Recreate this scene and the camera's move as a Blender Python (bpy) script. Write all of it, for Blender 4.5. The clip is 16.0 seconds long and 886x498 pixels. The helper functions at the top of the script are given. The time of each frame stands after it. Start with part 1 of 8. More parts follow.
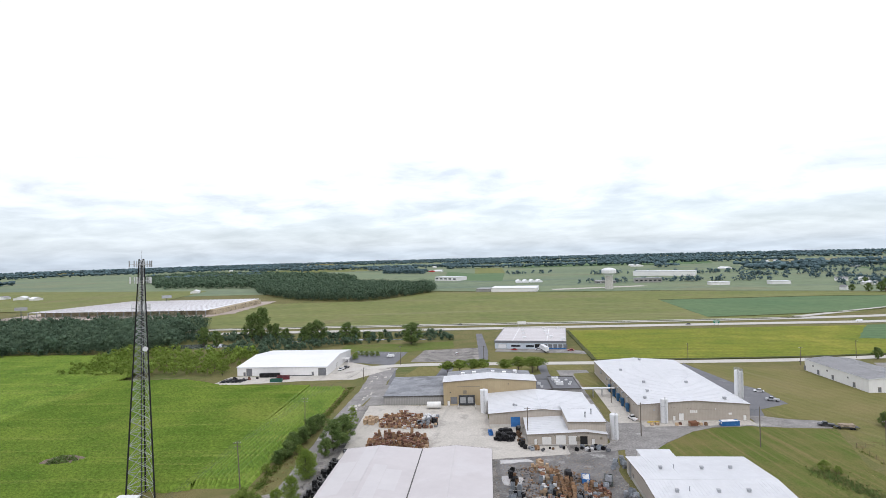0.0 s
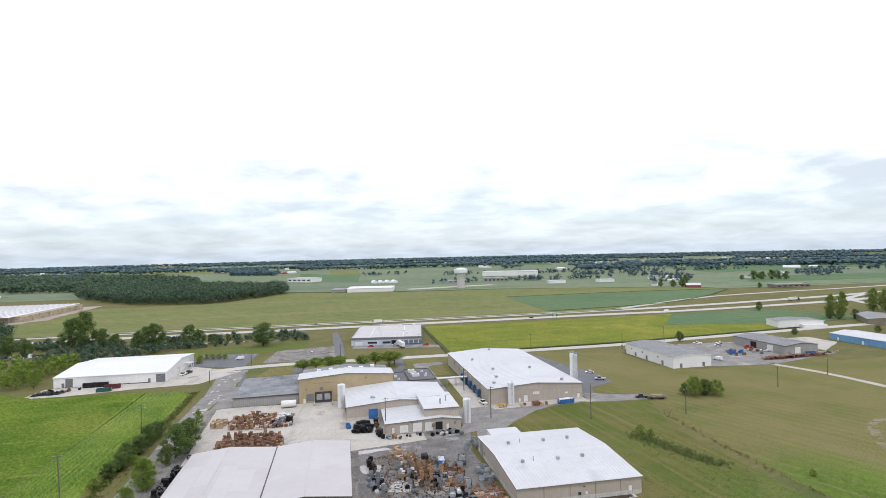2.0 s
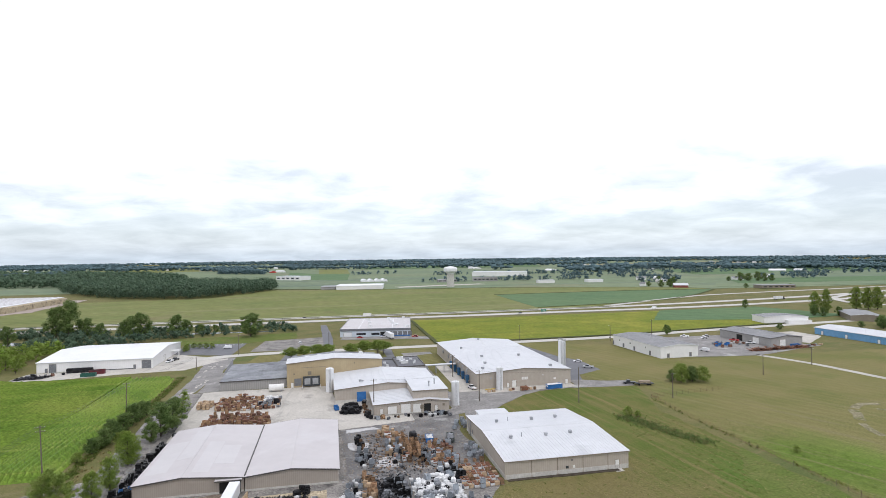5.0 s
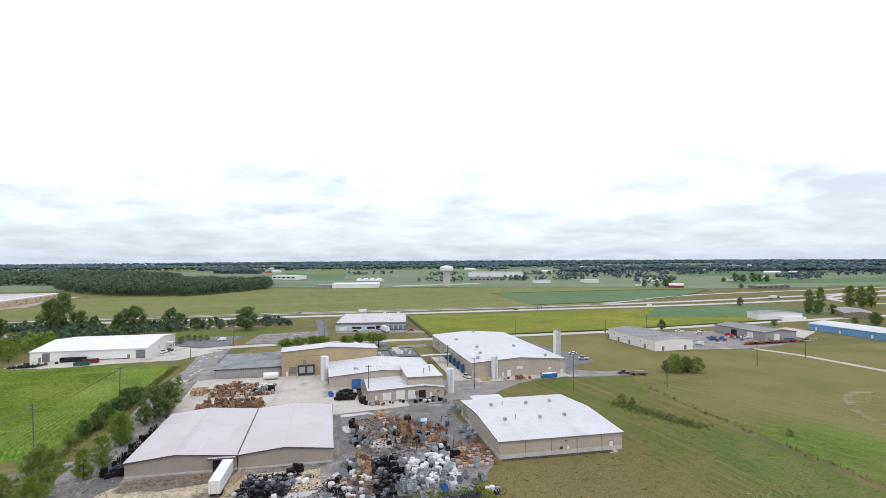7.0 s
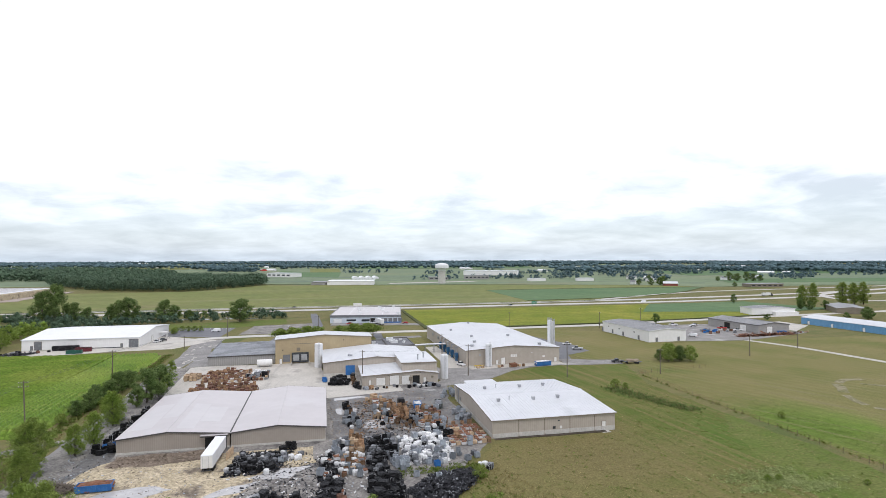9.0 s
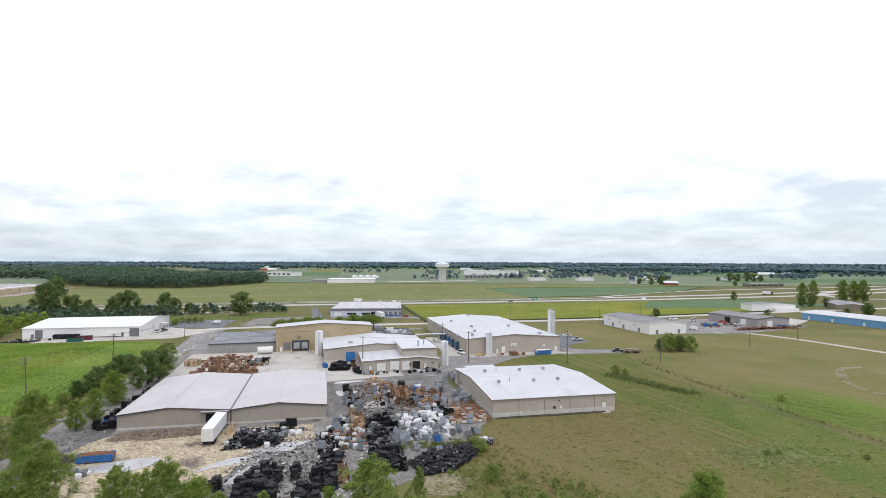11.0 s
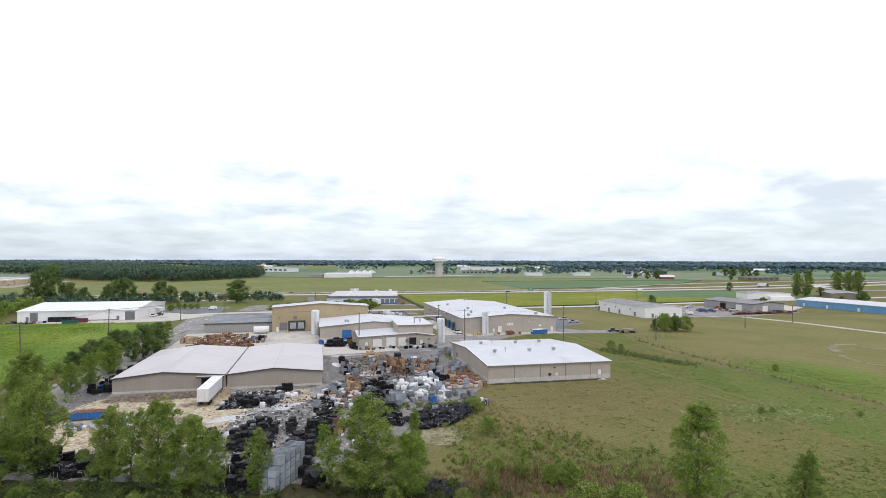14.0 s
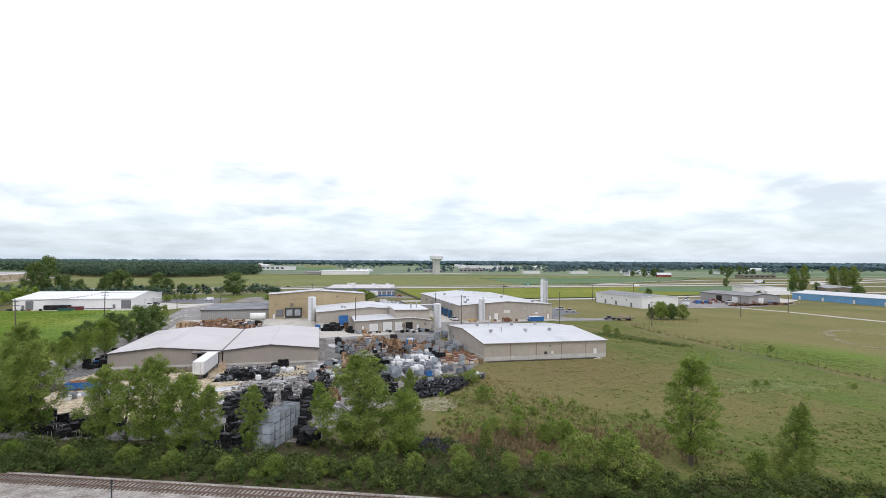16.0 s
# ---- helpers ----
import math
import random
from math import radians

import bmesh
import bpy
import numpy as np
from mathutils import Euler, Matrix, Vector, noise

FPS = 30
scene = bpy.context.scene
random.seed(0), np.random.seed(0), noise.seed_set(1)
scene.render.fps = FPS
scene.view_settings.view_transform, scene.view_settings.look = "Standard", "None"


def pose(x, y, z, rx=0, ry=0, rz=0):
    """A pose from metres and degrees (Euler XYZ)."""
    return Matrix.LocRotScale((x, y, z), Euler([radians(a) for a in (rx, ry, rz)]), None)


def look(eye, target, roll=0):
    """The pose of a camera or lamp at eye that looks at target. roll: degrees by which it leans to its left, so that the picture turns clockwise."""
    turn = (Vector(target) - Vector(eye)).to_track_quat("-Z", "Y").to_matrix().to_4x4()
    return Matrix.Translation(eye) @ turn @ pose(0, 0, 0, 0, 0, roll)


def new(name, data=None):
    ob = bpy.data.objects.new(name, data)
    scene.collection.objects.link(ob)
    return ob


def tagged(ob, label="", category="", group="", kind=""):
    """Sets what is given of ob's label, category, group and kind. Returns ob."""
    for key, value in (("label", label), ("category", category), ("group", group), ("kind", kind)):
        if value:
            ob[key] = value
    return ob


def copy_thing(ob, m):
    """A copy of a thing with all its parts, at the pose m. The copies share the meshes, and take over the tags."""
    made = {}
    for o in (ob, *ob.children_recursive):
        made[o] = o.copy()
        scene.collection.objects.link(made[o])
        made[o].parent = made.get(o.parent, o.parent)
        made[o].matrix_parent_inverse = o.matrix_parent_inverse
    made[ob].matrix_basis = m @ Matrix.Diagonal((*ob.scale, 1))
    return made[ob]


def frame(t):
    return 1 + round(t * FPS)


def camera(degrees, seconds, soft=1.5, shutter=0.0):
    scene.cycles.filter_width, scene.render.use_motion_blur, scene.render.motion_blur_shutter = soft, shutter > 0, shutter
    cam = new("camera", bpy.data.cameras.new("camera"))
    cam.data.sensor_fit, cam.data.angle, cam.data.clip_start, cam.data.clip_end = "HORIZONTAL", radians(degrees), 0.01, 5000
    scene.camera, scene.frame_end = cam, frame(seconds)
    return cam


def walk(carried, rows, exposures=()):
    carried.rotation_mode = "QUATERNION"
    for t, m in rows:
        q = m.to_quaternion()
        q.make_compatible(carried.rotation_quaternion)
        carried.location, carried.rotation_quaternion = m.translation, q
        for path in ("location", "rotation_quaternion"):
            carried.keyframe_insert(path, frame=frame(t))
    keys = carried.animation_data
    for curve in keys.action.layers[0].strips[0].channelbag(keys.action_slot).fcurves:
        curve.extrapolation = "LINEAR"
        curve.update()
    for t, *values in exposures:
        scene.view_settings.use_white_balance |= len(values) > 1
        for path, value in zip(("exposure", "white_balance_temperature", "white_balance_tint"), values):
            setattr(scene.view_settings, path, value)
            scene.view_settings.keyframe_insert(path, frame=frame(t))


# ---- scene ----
cam = camera(78.3, 16.0, soft=0.55)
PATH = [
    (0, (-47.176, -137.431, 72.979), (-47.2790, -135.4340, 72.9910), -1.60),
    (0.5, (-48.252, -138.627, 72.337), (-48.1210, -136.6320, 72.3460), -1.60),
    (1, (-48.504, -138.874, 71.427), (-48.1890, -136.8990, 71.4340), -1.50),
    (1.5, (-48.644, -138.995, 70.296), (-48.2420, -137.0360, 70.3030), -1.40),
    (2, (-48.735, -138.998, 69.113), (-48.3136, -137.0437, 69.1206), -1.30),
    (2.5, (-48.782, -139.006, 67.854), (-48.3471, -137.0547, 67.8635), -1.19),
    (3, (-48.811, -139.000, 66.533), (-48.3685, -137.0495, 66.5444), -1.08),
    (3.5, (-48.909, -138.995, 65.236), (-48.4617, -137.0462, 65.2482), -0.97),
    (4, (-49.104, -139.020, 64.002), (-48.6520, -137.0720, 64.0140), -0.90),
    (6.5, (-48.915, -139.179, 56.079), (-48.4480, -137.2340, 56.1060), -0.40),
    (7, (-48.863, -139.259, 54.750), (-48.3919, -137.3154, 54.7768), -0.36),
    (7.5, (-48.836, -139.319, 53.320), (-48.3616, -137.3761, 53.3486), -0.29),
    (8, (-48.795, -139.362, 51.846), (-48.3162, -137.4206, 51.8753), -0.21),
    (8.5, (-48.691, -139.412, 50.398), (-48.2074, -137.4716, 50.4283), -0.14),
    (9, (-48.524, -139.479, 48.972), (-48.0370, -137.5390, 49.0010), -0.10),
    (11.5, (-48.784, -139.798, 41.279), (-48.2990, -137.8580, 41.3170), 0.20),
    (12, (-48.561, -139.844, 39.896), (-48.0741, -137.9043, 39.9318), 0.16),
    (12.5, (-48.437, -139.840, 38.466), (-47.9488, -137.9010, 38.5014), 0.15),
    (13, (-48.436, -139.798, 36.981), (-47.9453, -137.8595, 37.0157), 0.15),
    (13.5, (-48.475, -139.792, 35.440), (-47.9812, -137.8538, 35.4752), 0.15),
    (14, (-48.480, -139.833, 33.841), (-47.9834, -137.8954, 33.8761), 0.16),
    (14.5, (-48.437, -139.826, 32.199), (-47.9386, -137.8891, 32.2353), 0.17),
    (15, (-48.356, -139.777, 30.574), (-47.8547, -137.8417, 30.6112), 0.17),
    (15.5, (-48.253, -139.844, 29.029), (-47.7496, -137.9086, 29.0662), 0.21),
    (16, (-48.142, -140.069, 27.558), (-47.6370, -138.1340, 27.5970), 0.30),
]
walk(cam, [(t, look(eye, target, roll)) for t, eye, target, roll in PATH])

# ---- world, sun, exposure ----
world = bpy.data.worlds.new("world")
scene.world = world
world.use_nodes = True
wn, wl = world.node_tree.nodes, world.node_tree.links
wn.clear()


def wnode(kind, **settings):
    n = wn.new(kind)
    for key, value in settings.items():
        n.inputs[key].default_value = value
    return n


sky = wn.new("ShaderNodeTexSky")
sky.sky_type, sky.sun_disc = "NISHITA", False
sky.sun_elevation, sky.sun_rotation = radians(52), radians(200)
sky_bg = wnode("ShaderNodeBackground", Strength=0.05)
wl.new(sky.outputs["Color"], sky_bg.inputs["Color"])
coord = wn.new("ShaderNodeTexCoord")
split = wn.new("ShaderNodeSeparateXYZ")
wl.new(coord.outputs["Generated"], split.inputs["Vector"])
# overcast layer: long flat clouds near the horizon, a bright even veil above
lift = wn.new("ShaderNodeMath")
lift.operation = "ADD"
lift.inputs[1].default_value = 0.19
wl.new(split.outputs["Z"], lift.inputs[0])
sheet_at = wn.new("ShaderNodeVectorMath")
sheet_at.operation = "DIVIDE"
wl.new(coord.outputs["Generated"], sheet_at.inputs[0])
three = wn.new("ShaderNodeCombineXYZ")
for k in "XYZ":
    wl.new(lift.outputs[0], three.inputs[k])
wl.new(three.outputs[0], sheet_at.inputs[1])
cloud_a = wnode("ShaderNodeTexNoise", Scale=2.5, Detail=8.0, Roughness=0.56, Distortion=0.3)
cloud_b = wnode("ShaderNodeTexNoise", Scale=1.0, Detail=3.0, Roughness=0.5)
for n in (cloud_a, cloud_b):
    wl.new(sheet_at.outputs[0], n.inputs["Vector"])
blend = wnode("ShaderNodeMix", Factor=0.35)
wl.new(cloud_a.outputs["Fac"], blend.inputs["A"])
wl.new(cloud_b.outputs["Fac"], blend.inputs["B"])
cloud = wn.new("ShaderNodeValToRGB")
cloud.color_ramp.elements[0].position, cloud.color_ramp.elements[1].position = 0.37, 0.62
cloud.color_ramp.elements[0].color, cloud.color_ramp.elements[1].color = (0.545, 0.56, 0.615, 1), (0.80, 0.80, 0.845, 1)
wl.new(blend.outputs["Result"], cloud.inputs["Fac"])
billow = wn.new("ShaderNodeMath")
billow.operation = "MULTIPLY_ADD"
billow.inputs[1].default_value = 0.36
wl.new(blend.outputs["Result"], billow.inputs[0])
wl.new(split.outputs["Z"], billow.inputs[2])
rise = wn.new("ShaderNodeValToRGB")
rise.color_ramp.interpolation = "EASE"
rise.color_ramp.elements[0].position, rise.color_ramp.elements[1].position = 0.225, 0.37
rise.color_ramp.elements[0].color, rise.color_ramp.elements[1].color = (0.0, 0.0, 0.0, 1), (1, 1, 1, 1)
wl.new(billow.outputs[0], rise.inputs["Fac"])
veil = wn.new("ShaderNodeMix")
veil.data_type = "RGBA"
wl.new(rise.outputs["Color"], veil.inputs["Factor"])
wl.new(cloud.outputs["Color"], veil.inputs["A"])
veil.inputs["B"].default_value = (1.0, 1.0, 1.07, 1)
# the foot of the sky turns a cool pale blue
low = wn.new("ShaderNodeValToRGB")
low.color_ramp.elements[0].position, low.color_ramp.elements[1].position = 0.0, 0.11
low.color_ramp.elements[0].color, low.color_ramp.elements[1].color = (0.76, 0.88, 1.0, 1), (1, 1, 1, 1)
wl.new(split.outputs["Z"], low.inputs["Fac"])
cool = wnode("ShaderNodeMix", Factor=1.0)
cool.data_type, cool.blend_type = "RGBA", "MULTIPLY"
cool.inputs["Factor"].default_value = 1.0
wl.new(veil.outputs["Result"], cool.inputs["A"])
wl.new(low.outputs["Color"], cool.inputs["B"])
cloud_bg = wnode("ShaderNodeBackground", Strength=0.98)
wl.new(cool.outputs["Result"], cloud_bg.inputs["Color"])
add = wn.new("ShaderNodeAddShader")
wl.new(sky_bg.outputs[0], add.inputs[0])
wl.new(cloud_bg.outputs[0], add.inputs[1])
wout = wn.new("ShaderNodeOutputWorld")
wl.new(add.outputs[0], wout.inputs["Surface"])

sun_data = bpy.data.lights.new("sun", "SUN")
sun_data.energy, sun_data.angle, sun_data.color = 0.8, radians(14), (1.0, 0.97, 0.93)
sun = new("sun", sun_data)
sun.matrix_world = look((0, 0, 300), (-60, 160, 0))
scene.view_settings.exposure = 0.0


# ---- materials ----
def surf(name, c1, c2, scale=0.2, rough=0.85, fine=3.0, contrast=0.25, bump=0.0, bump_scale=8.0, metal=0.0,
         rows=0.0, rows_dir=(1, 1, 0), rows_mix=0.2, c3=None, c3_scale=0.02, c3_at=0.55, island=0.0, objects=0.0, lo=0.35, hi=0.65,
         streak=None, spec=0.3, zone=None):
    """A material of two colours in patches, with finer mottling, optional long rows, a third colour in large stains, and relief."""
    m = bpy.data.materials.new(name)
    m.use_nodes = True
    nt, lk = m.node_tree.nodes, m.node_tree.links
    bsdf = nt["Principled BSDF"]
    bsdf.inputs["Roughness"].default_value, bsdf.inputs["Metallic"].default_value = rough, metal
    bsdf.inputs["Specular IOR Level"].default_value = spec
    geo = nt.new("ShaderNodeNewGeometry")

    def noise_at(s, detail=5.0, rgh=0.6):
        n = nt.new("ShaderNodeTexNoise")
        n.inputs["Scale"].default_value, n.inputs["Detail"].default_value, n.inputs["Roughness"].default_value = s, detail, rgh
        lk.new(geo.outputs["Position"], n.inputs["Vector"])
        return n.outputs["Fac"]

    def ranged(value, a, b, out0=0.0, out1=1.0):
        r = nt.new("ShaderNodeMapRange")
        for key, v in (("From Min", a), ("From Max", b), ("To Min", out0), ("To Max", out1)):
            r.inputs[key].default_value = v
        lk.new(value, r.inputs["Value"])
        return r.outputs["Result"]

    def mixed(fac, a, b, kind="MIX"):
        x = nt.new("ShaderNodeMix")
        x.data_type, x.blend_type = "RGBA", kind
        for socket, v in (("Factor", fac), ("A", a), ("B", b)):
            if isinstance(v, (int, float)):
                x.inputs[socket].default_value = v
            elif isinstance(v, tuple):
                x.inputs[socket].default_value = (*v, 1)
            else:
                lk.new(v, x.inputs[socket])
        return x.outputs["Result"]

    col = mixed(ranged(noise_at(scale), lo, hi), c1, c2)
    if c3:
        col = mixed(ranged(noise_at(c3_scale, 6.0), c3_at, c3_at + 0.14), col, c3)
    if zone:
        zx, zy, r_in, r_out, tint, most = zone
        far = nt.new("ShaderNodeVectorMath")
        far.operation = "DISTANCE"
        far.inputs[1].default_value = (zx, zy, 0)
        lk.new(geo.outputs["Position"], far.inputs[0])
        ragged = nt.new("ShaderNodeMath")
        ragged.operation = "MULTIPLY_ADD"
        ragged.inputs[1].default_value = 1.6 * (r_out - r_in)
        lk.new(noise_at(0.07, 6.0), ragged.inputs[0])
        lk.new(far.outputs["Value"], ragged.inputs[2])
        shift = 0.8 * (r_out - r_in)
        col = mixed(ranged(ragged.outputs[0], r_in + shift, r_out + shift, most, 0.0), col, tint)
    if streak:
        angle, fine_s, long_s, tint, at = streak
        mp = nt.new("ShaderNodeMapping")
        mp.vector_type = "POINT"
        mp.inputs["Rotation"].default_value = (0, 0, -angle)
        lk.new(geo.outputs["Position"], mp.inputs["Vector"])
        mp2 = nt.new("ShaderNodeMapping")
        mp2.inputs["Scale"].default_value = (long_s, fine_s, 1)
        lk.new(mp.outputs["Vector"], mp2.inputs["Vector"])
        sn = nt.new("ShaderNodeTexNoise")
        sn.inputs["Scale"].default_value, sn.inputs["Detail"].default_value, sn.inputs["Roughness"].default_value = 1.0, 4.0, 0.6
        lk.new(mp2.outputs["Vector"], sn.inputs["Vector"])
        col = mixed(ranged(sn.outputs["Fac"], at, at + 0.2), col, tint)
    if rows:
        dot = nt.new("ShaderNodeVectorMath")
        dot.operation = "DOT_PRODUCT"
        dot.inputs[1].default_value = rows_dir
        lk.new(geo.outputs["Position"], dot.inputs[0])
        w = nt.new("ShaderNodeMath")
        w.operation = "MULTIPLY"
        w.inputs[1].default_value = 2 * math.pi / rows
        lk.new(dot.outputs["Value"], w.inputs[0])
        s = nt.new("ShaderNodeMath")
        s.operation = "SINE"
        lk.new(w.outputs[0], s.inputs[0])
        grey = ranged(s.outputs[0], -0.6, 1.0, 1.0 - rows_mix, 1.0 + rows_mix * 0.3)
        comb = nt.new("ShaderNodeCombineXYZ")
        for k in "XYZ":
            lk.new(grey, comb.inputs[k])
        col = mixed(1.0, col, comb.outputs[0], "MULTIPLY")
    shade = ranged(noise_at(fine, 4.0, 0.7), 0.3, 0.7, 1.0 - contrast, 1.0 + contrast)
    comb = nt.new("ShaderNodeCombineXYZ")
    for k in "XYZ":
        lk.new(shade, comb.inputs[k])
    col = mixed(1.0, col, comb.outputs[0], "MULTIPLY")
    for amount, out in ((island, "Random Per Island"), (objects, "Random")):
        if amount:
            src = geo.outputs[out] if amount == island and out == "Random Per Island" else nt.new("ShaderNodeObjectInfo").outputs["Random"]
            v = ranged(src, 0.0, 1.0, 1.0 - amount, 1.0 + amount)
            cb = nt.new("ShaderNodeCombineXYZ")
            for k in "XYZ":
                lk.new(v, cb.inputs[k])
            col = mixed(1.0, col, cb.outputs[0], "MULTIPLY")
    lk.new(col, bsdf.inputs["Base Color"])
    if bump:
        b = nt.new("ShaderNodeBump")
        b.inputs["Strength"].default_value, b.inputs["Distance"].default_value = 0.8, bump
        lk.new(noise_at(bump_scale, 6.0), b.inputs["Height"])
        lk.new(b.outputs["Normal"], bsdf.inputs["Normal"])
    return m


def leafy(name, c1, c2, sub=0.25, island=0.45, spec=0.12, scale=0.25):
    m = surf(name, c1, c2, scale=scale, fine=2.0, contrast=0.2, rough=0.7, island=island, spec=spec)
    m.node_tree.nodes["Principled BSDF"].inputs["Transmission Weight"].default_value = 0.0
    bsdf = m.node_tree.nodes["Principled BSDF"]
    trans = m.node_tree.nodes.new("ShaderNodeBsdfTranslucent")
    mixs = m.node_tree.nodes.new("ShaderNodeMixShader")
    mixs.inputs["Fac"].default_value = sub
    src = bsdf.inputs["Base Color"].links[0].from_socket
    m.node_tree.links.new(src, trans.inputs["Color"])
    m.node_tree.links.new(bsdf.outputs[0], mixs.inputs[1])
    m.node_tree.links.new(trans.outputs[0], mixs.inputs[2])
    m.node_tree.links.new(mixs.outputs[0], m.node_tree.nodes["Material Output"].inputs["Surface"])
    return m


M_GRASS = surf("meadow_grass", (0.123, 0.130, 0.046), (0.174, 0.152, 0.066), 0.05, 0.95, 2.4, 0.45, 0.04, 5.0, c3=(0.097, 0.123, 0.040), c3_scale=0.018, streak=(0.3, 0.5, 0.02, (0.182, 0.160, 0.077), 0.52), spec=0.1)
M_LAWN = surf("mown_lawn", (0.152, 0.154, 0.051), (0.204, 0.178, 0.075), 0.03, 0.95, 1.6, 0.36, 0.03, 4.0, rows=5.0, rows_dir=(0.94, 0.34, 0), rows_mix=0.06, c3=(0.127, 0.149, 0.044), c3_scale=0.022, streak=(1.92, 0.35, 0.012, (0.209, 0.185, 0.094), 0.55), spec=0.1, zone=(93, -14, 8, 34, (0.120, 0.188, 0.030), 0.95))
M_ROUGH = surf("rough_grass", (0.094, 0.124, 0.028), (0.158, 0.142, 0.052), 0.045, 0.95, 2.0, 0.44, 0.05, 4.0, c3=(0.086, 0.132, 0.026), c3_scale=0.022, c3_at=0.52, lo=0.42, hi=0.64, streak=(-1.49, 0.45, 0.012, (0.178, 0.152, 0.064), 0.49), spec=0.08, zone=(10, -18, 12, 46, (0.190, 0.152, 0.070), 0.8))
M_BRIGHT = surf("lush_grass", (0.098, 0.140, 0.030), (0.135, 0.152, 0.046), 0.08, 0.95, 1.4, 0.4, 0.1, 3.0, c3=(0.135, 0.135, 0.052), c3_scale=0.05, spec=0.08)
M_CORN = surf("corn_leaves", (0.098, 0.176, 0.022), (0.168, 0.246, 0.036), 0.045, 0.8, 0.9, 0.45, 0.0, c3=(0.212, 0.264, 0.051), c3_scale=0.016, c3_at=0.55, streak=(0.0, 0.22, 0.012, (0.226, 0.277, 0.058), 0.53), spec=0.15)
M_SOY = surf("soybean_field", (0.140, 0.180, 0.021), (0.214, 0.224, 0.033), 0.03, 0.9, 0.4, 0.25, 0.15, 1.0, rows=6.0, rows_dir=(0.06, 1, 0), rows_mix=0.10, c3=(0.285, 0.267, 0.048), c3_scale=0.016, c3_at=0.55, streak=(0.0, 0.10, 0.008, (0.125, 0.166, 0.027), 0.52), spec=0.1)
M_OLIVE = surf("ripening_field", (0.147, 0.175, 0.057), (0.190, 0.198, 0.071), 0.012, 0.9, 0.1, 0.18, 0.2, 0.5, rows=14.0, rows_dir=(0.1, 1, 0), rows_mix=0.06, c3=(0.196, 0.178, 0.086), c3_scale=0.008, streak=(0.05, 0.03, 0.003, (0.213, 0.207, 0.098), 0.53), spec=0.1)
M_FGREEN = surf("green_field", (0.094, 0.163, 0.078), (0.124, 0.186, 0.090), 0.01, 0.9, 0.1, 0.15, 0.2, 0.5, rows=12.0, rows_dir=(0.1, 1, 0), rows_mix=0.06, spec=0.1)
M_FTAN = surf("stubble_field", (0.24, 0.22, 0.13), (0.20, 0.20, 0.10), 0.01, 0.9, 0.1, 0.15)
# far fields: haze of distance put into the green, paler and bluer
M_FARG_HAZED = surf("distant_field", (0.159, 0.207, 0.128), (0.201, 0.238, 0.146), 0.006, 0.9, 0.05, 0.15, c3=(0.201, 0.201, 0.128), c3_scale=0.004, streak=(0.0, 0.010, 0.0012, (0.140, 0.183, 0.134), 0.50), spec=0.05)
M_ROAD = surf("road_concrete", (0.46, 0.44, 0.40), (0.52, 0.50, 0.46), 0.05, 0.9, 1.0, 0.12)
M_CONC = surf("yard_concrete", (0.44, 0.415, 0.37), (0.52, 0.49, 0.44), 0.08, 0.85, 1.2, 0.16, 0.01, 6.0, c3=(0.30, 0.282, 0.255), c3_scale=0.10, c3_at=0.56, streak=(1.4, 0.35, 0.03, (0.33, 0.312, 0.285), 0.55))
M_ASPH = surf("worn_asphalt", (0.192, 0.184, 0.176), (0.272, 0.26, 0.246), 0.13, 0.8, 1.5, 0.34, 0.02, 6.0, c3=(0.40, 0.39, 0.37), c3_scale=0.11, c3_at=0.56)
M_WETASPH = surf("wet_dark_asphalt", (0.115, 0.111, 0.107), (0.192, 0.184, 0.176), 0.14, 0.6, 1.5, 0.4, 0.02, 6.0, c3=(0.36, 0.355, 0.34), c3_scale=0.12, c3_at=0.555)
M_DARKASPH = surf("dark_asphalt", (0.13, 0.135, 0.145), (0.17, 0.17, 0.18), 0.10, 0.8, 1.5, 0.2, 0.01, 6.0, c3=(0.23, 0.23, 0.23), c3_scale=0.12, c3_at=0.6)
M_DIRT = surf("yard_dirt", (0.165, 0.155, 0.145), (0.29, 0.272, 0.248), 0.16, 0.9, 1.6, 0.55, 0.06, 3.0, c3=(0.095, 0.09, 0.086), c3_scale=0.15, c3_at=0.53)
M_SAND = surf("sandy_dirt", (0.40, 0.335, 0.225), (0.50, 0.425, 0.30), 0.25, 0.95, 1.3, 0.5, 0.08, 2.5, c3=(0.17, 0.14, 0.11), c3_scale=0.16, c3_at=0.53)
M_MUD = surf("dark_soil", (0.16, 0.125, 0.095), (0.25, 0.20, 0.155), 0.5, 0.95, 2.0, 0.4, 0.12, 2.0)
M_PUDDLE = surf("puddle_water", (0.40, 0.39, 0.38), (0.47, 0.46, 0.45), 0.3, 0.08, 1.0, 0.1)
M_WATER = surf("pond_water", (0.10, 0.11, 0.10), (0.13, 0.14, 0.13), 0.1, 0.03, 1.0, 0.1)
M_GRAVEL = surf("ballast_stone", (0.30, 0.275, 0.25), (0.40, 0.37, 0.34), 0.9, 0.95, 6.0, 0.55, 0.08, 6.0, c3=(0.20, 0.175, 0.15), c3_scale=0.35, c3_at=0.5, streak=(-0.38, 1.1, 0.05, (0.19, 0.165, 0.14), 0.54))
M_PATHC = surf("pale_path", (0.40, 0.38, 0.33), (0.47, 0.45, 0.40), 0.1, 0.9, 1.5, 0.15)

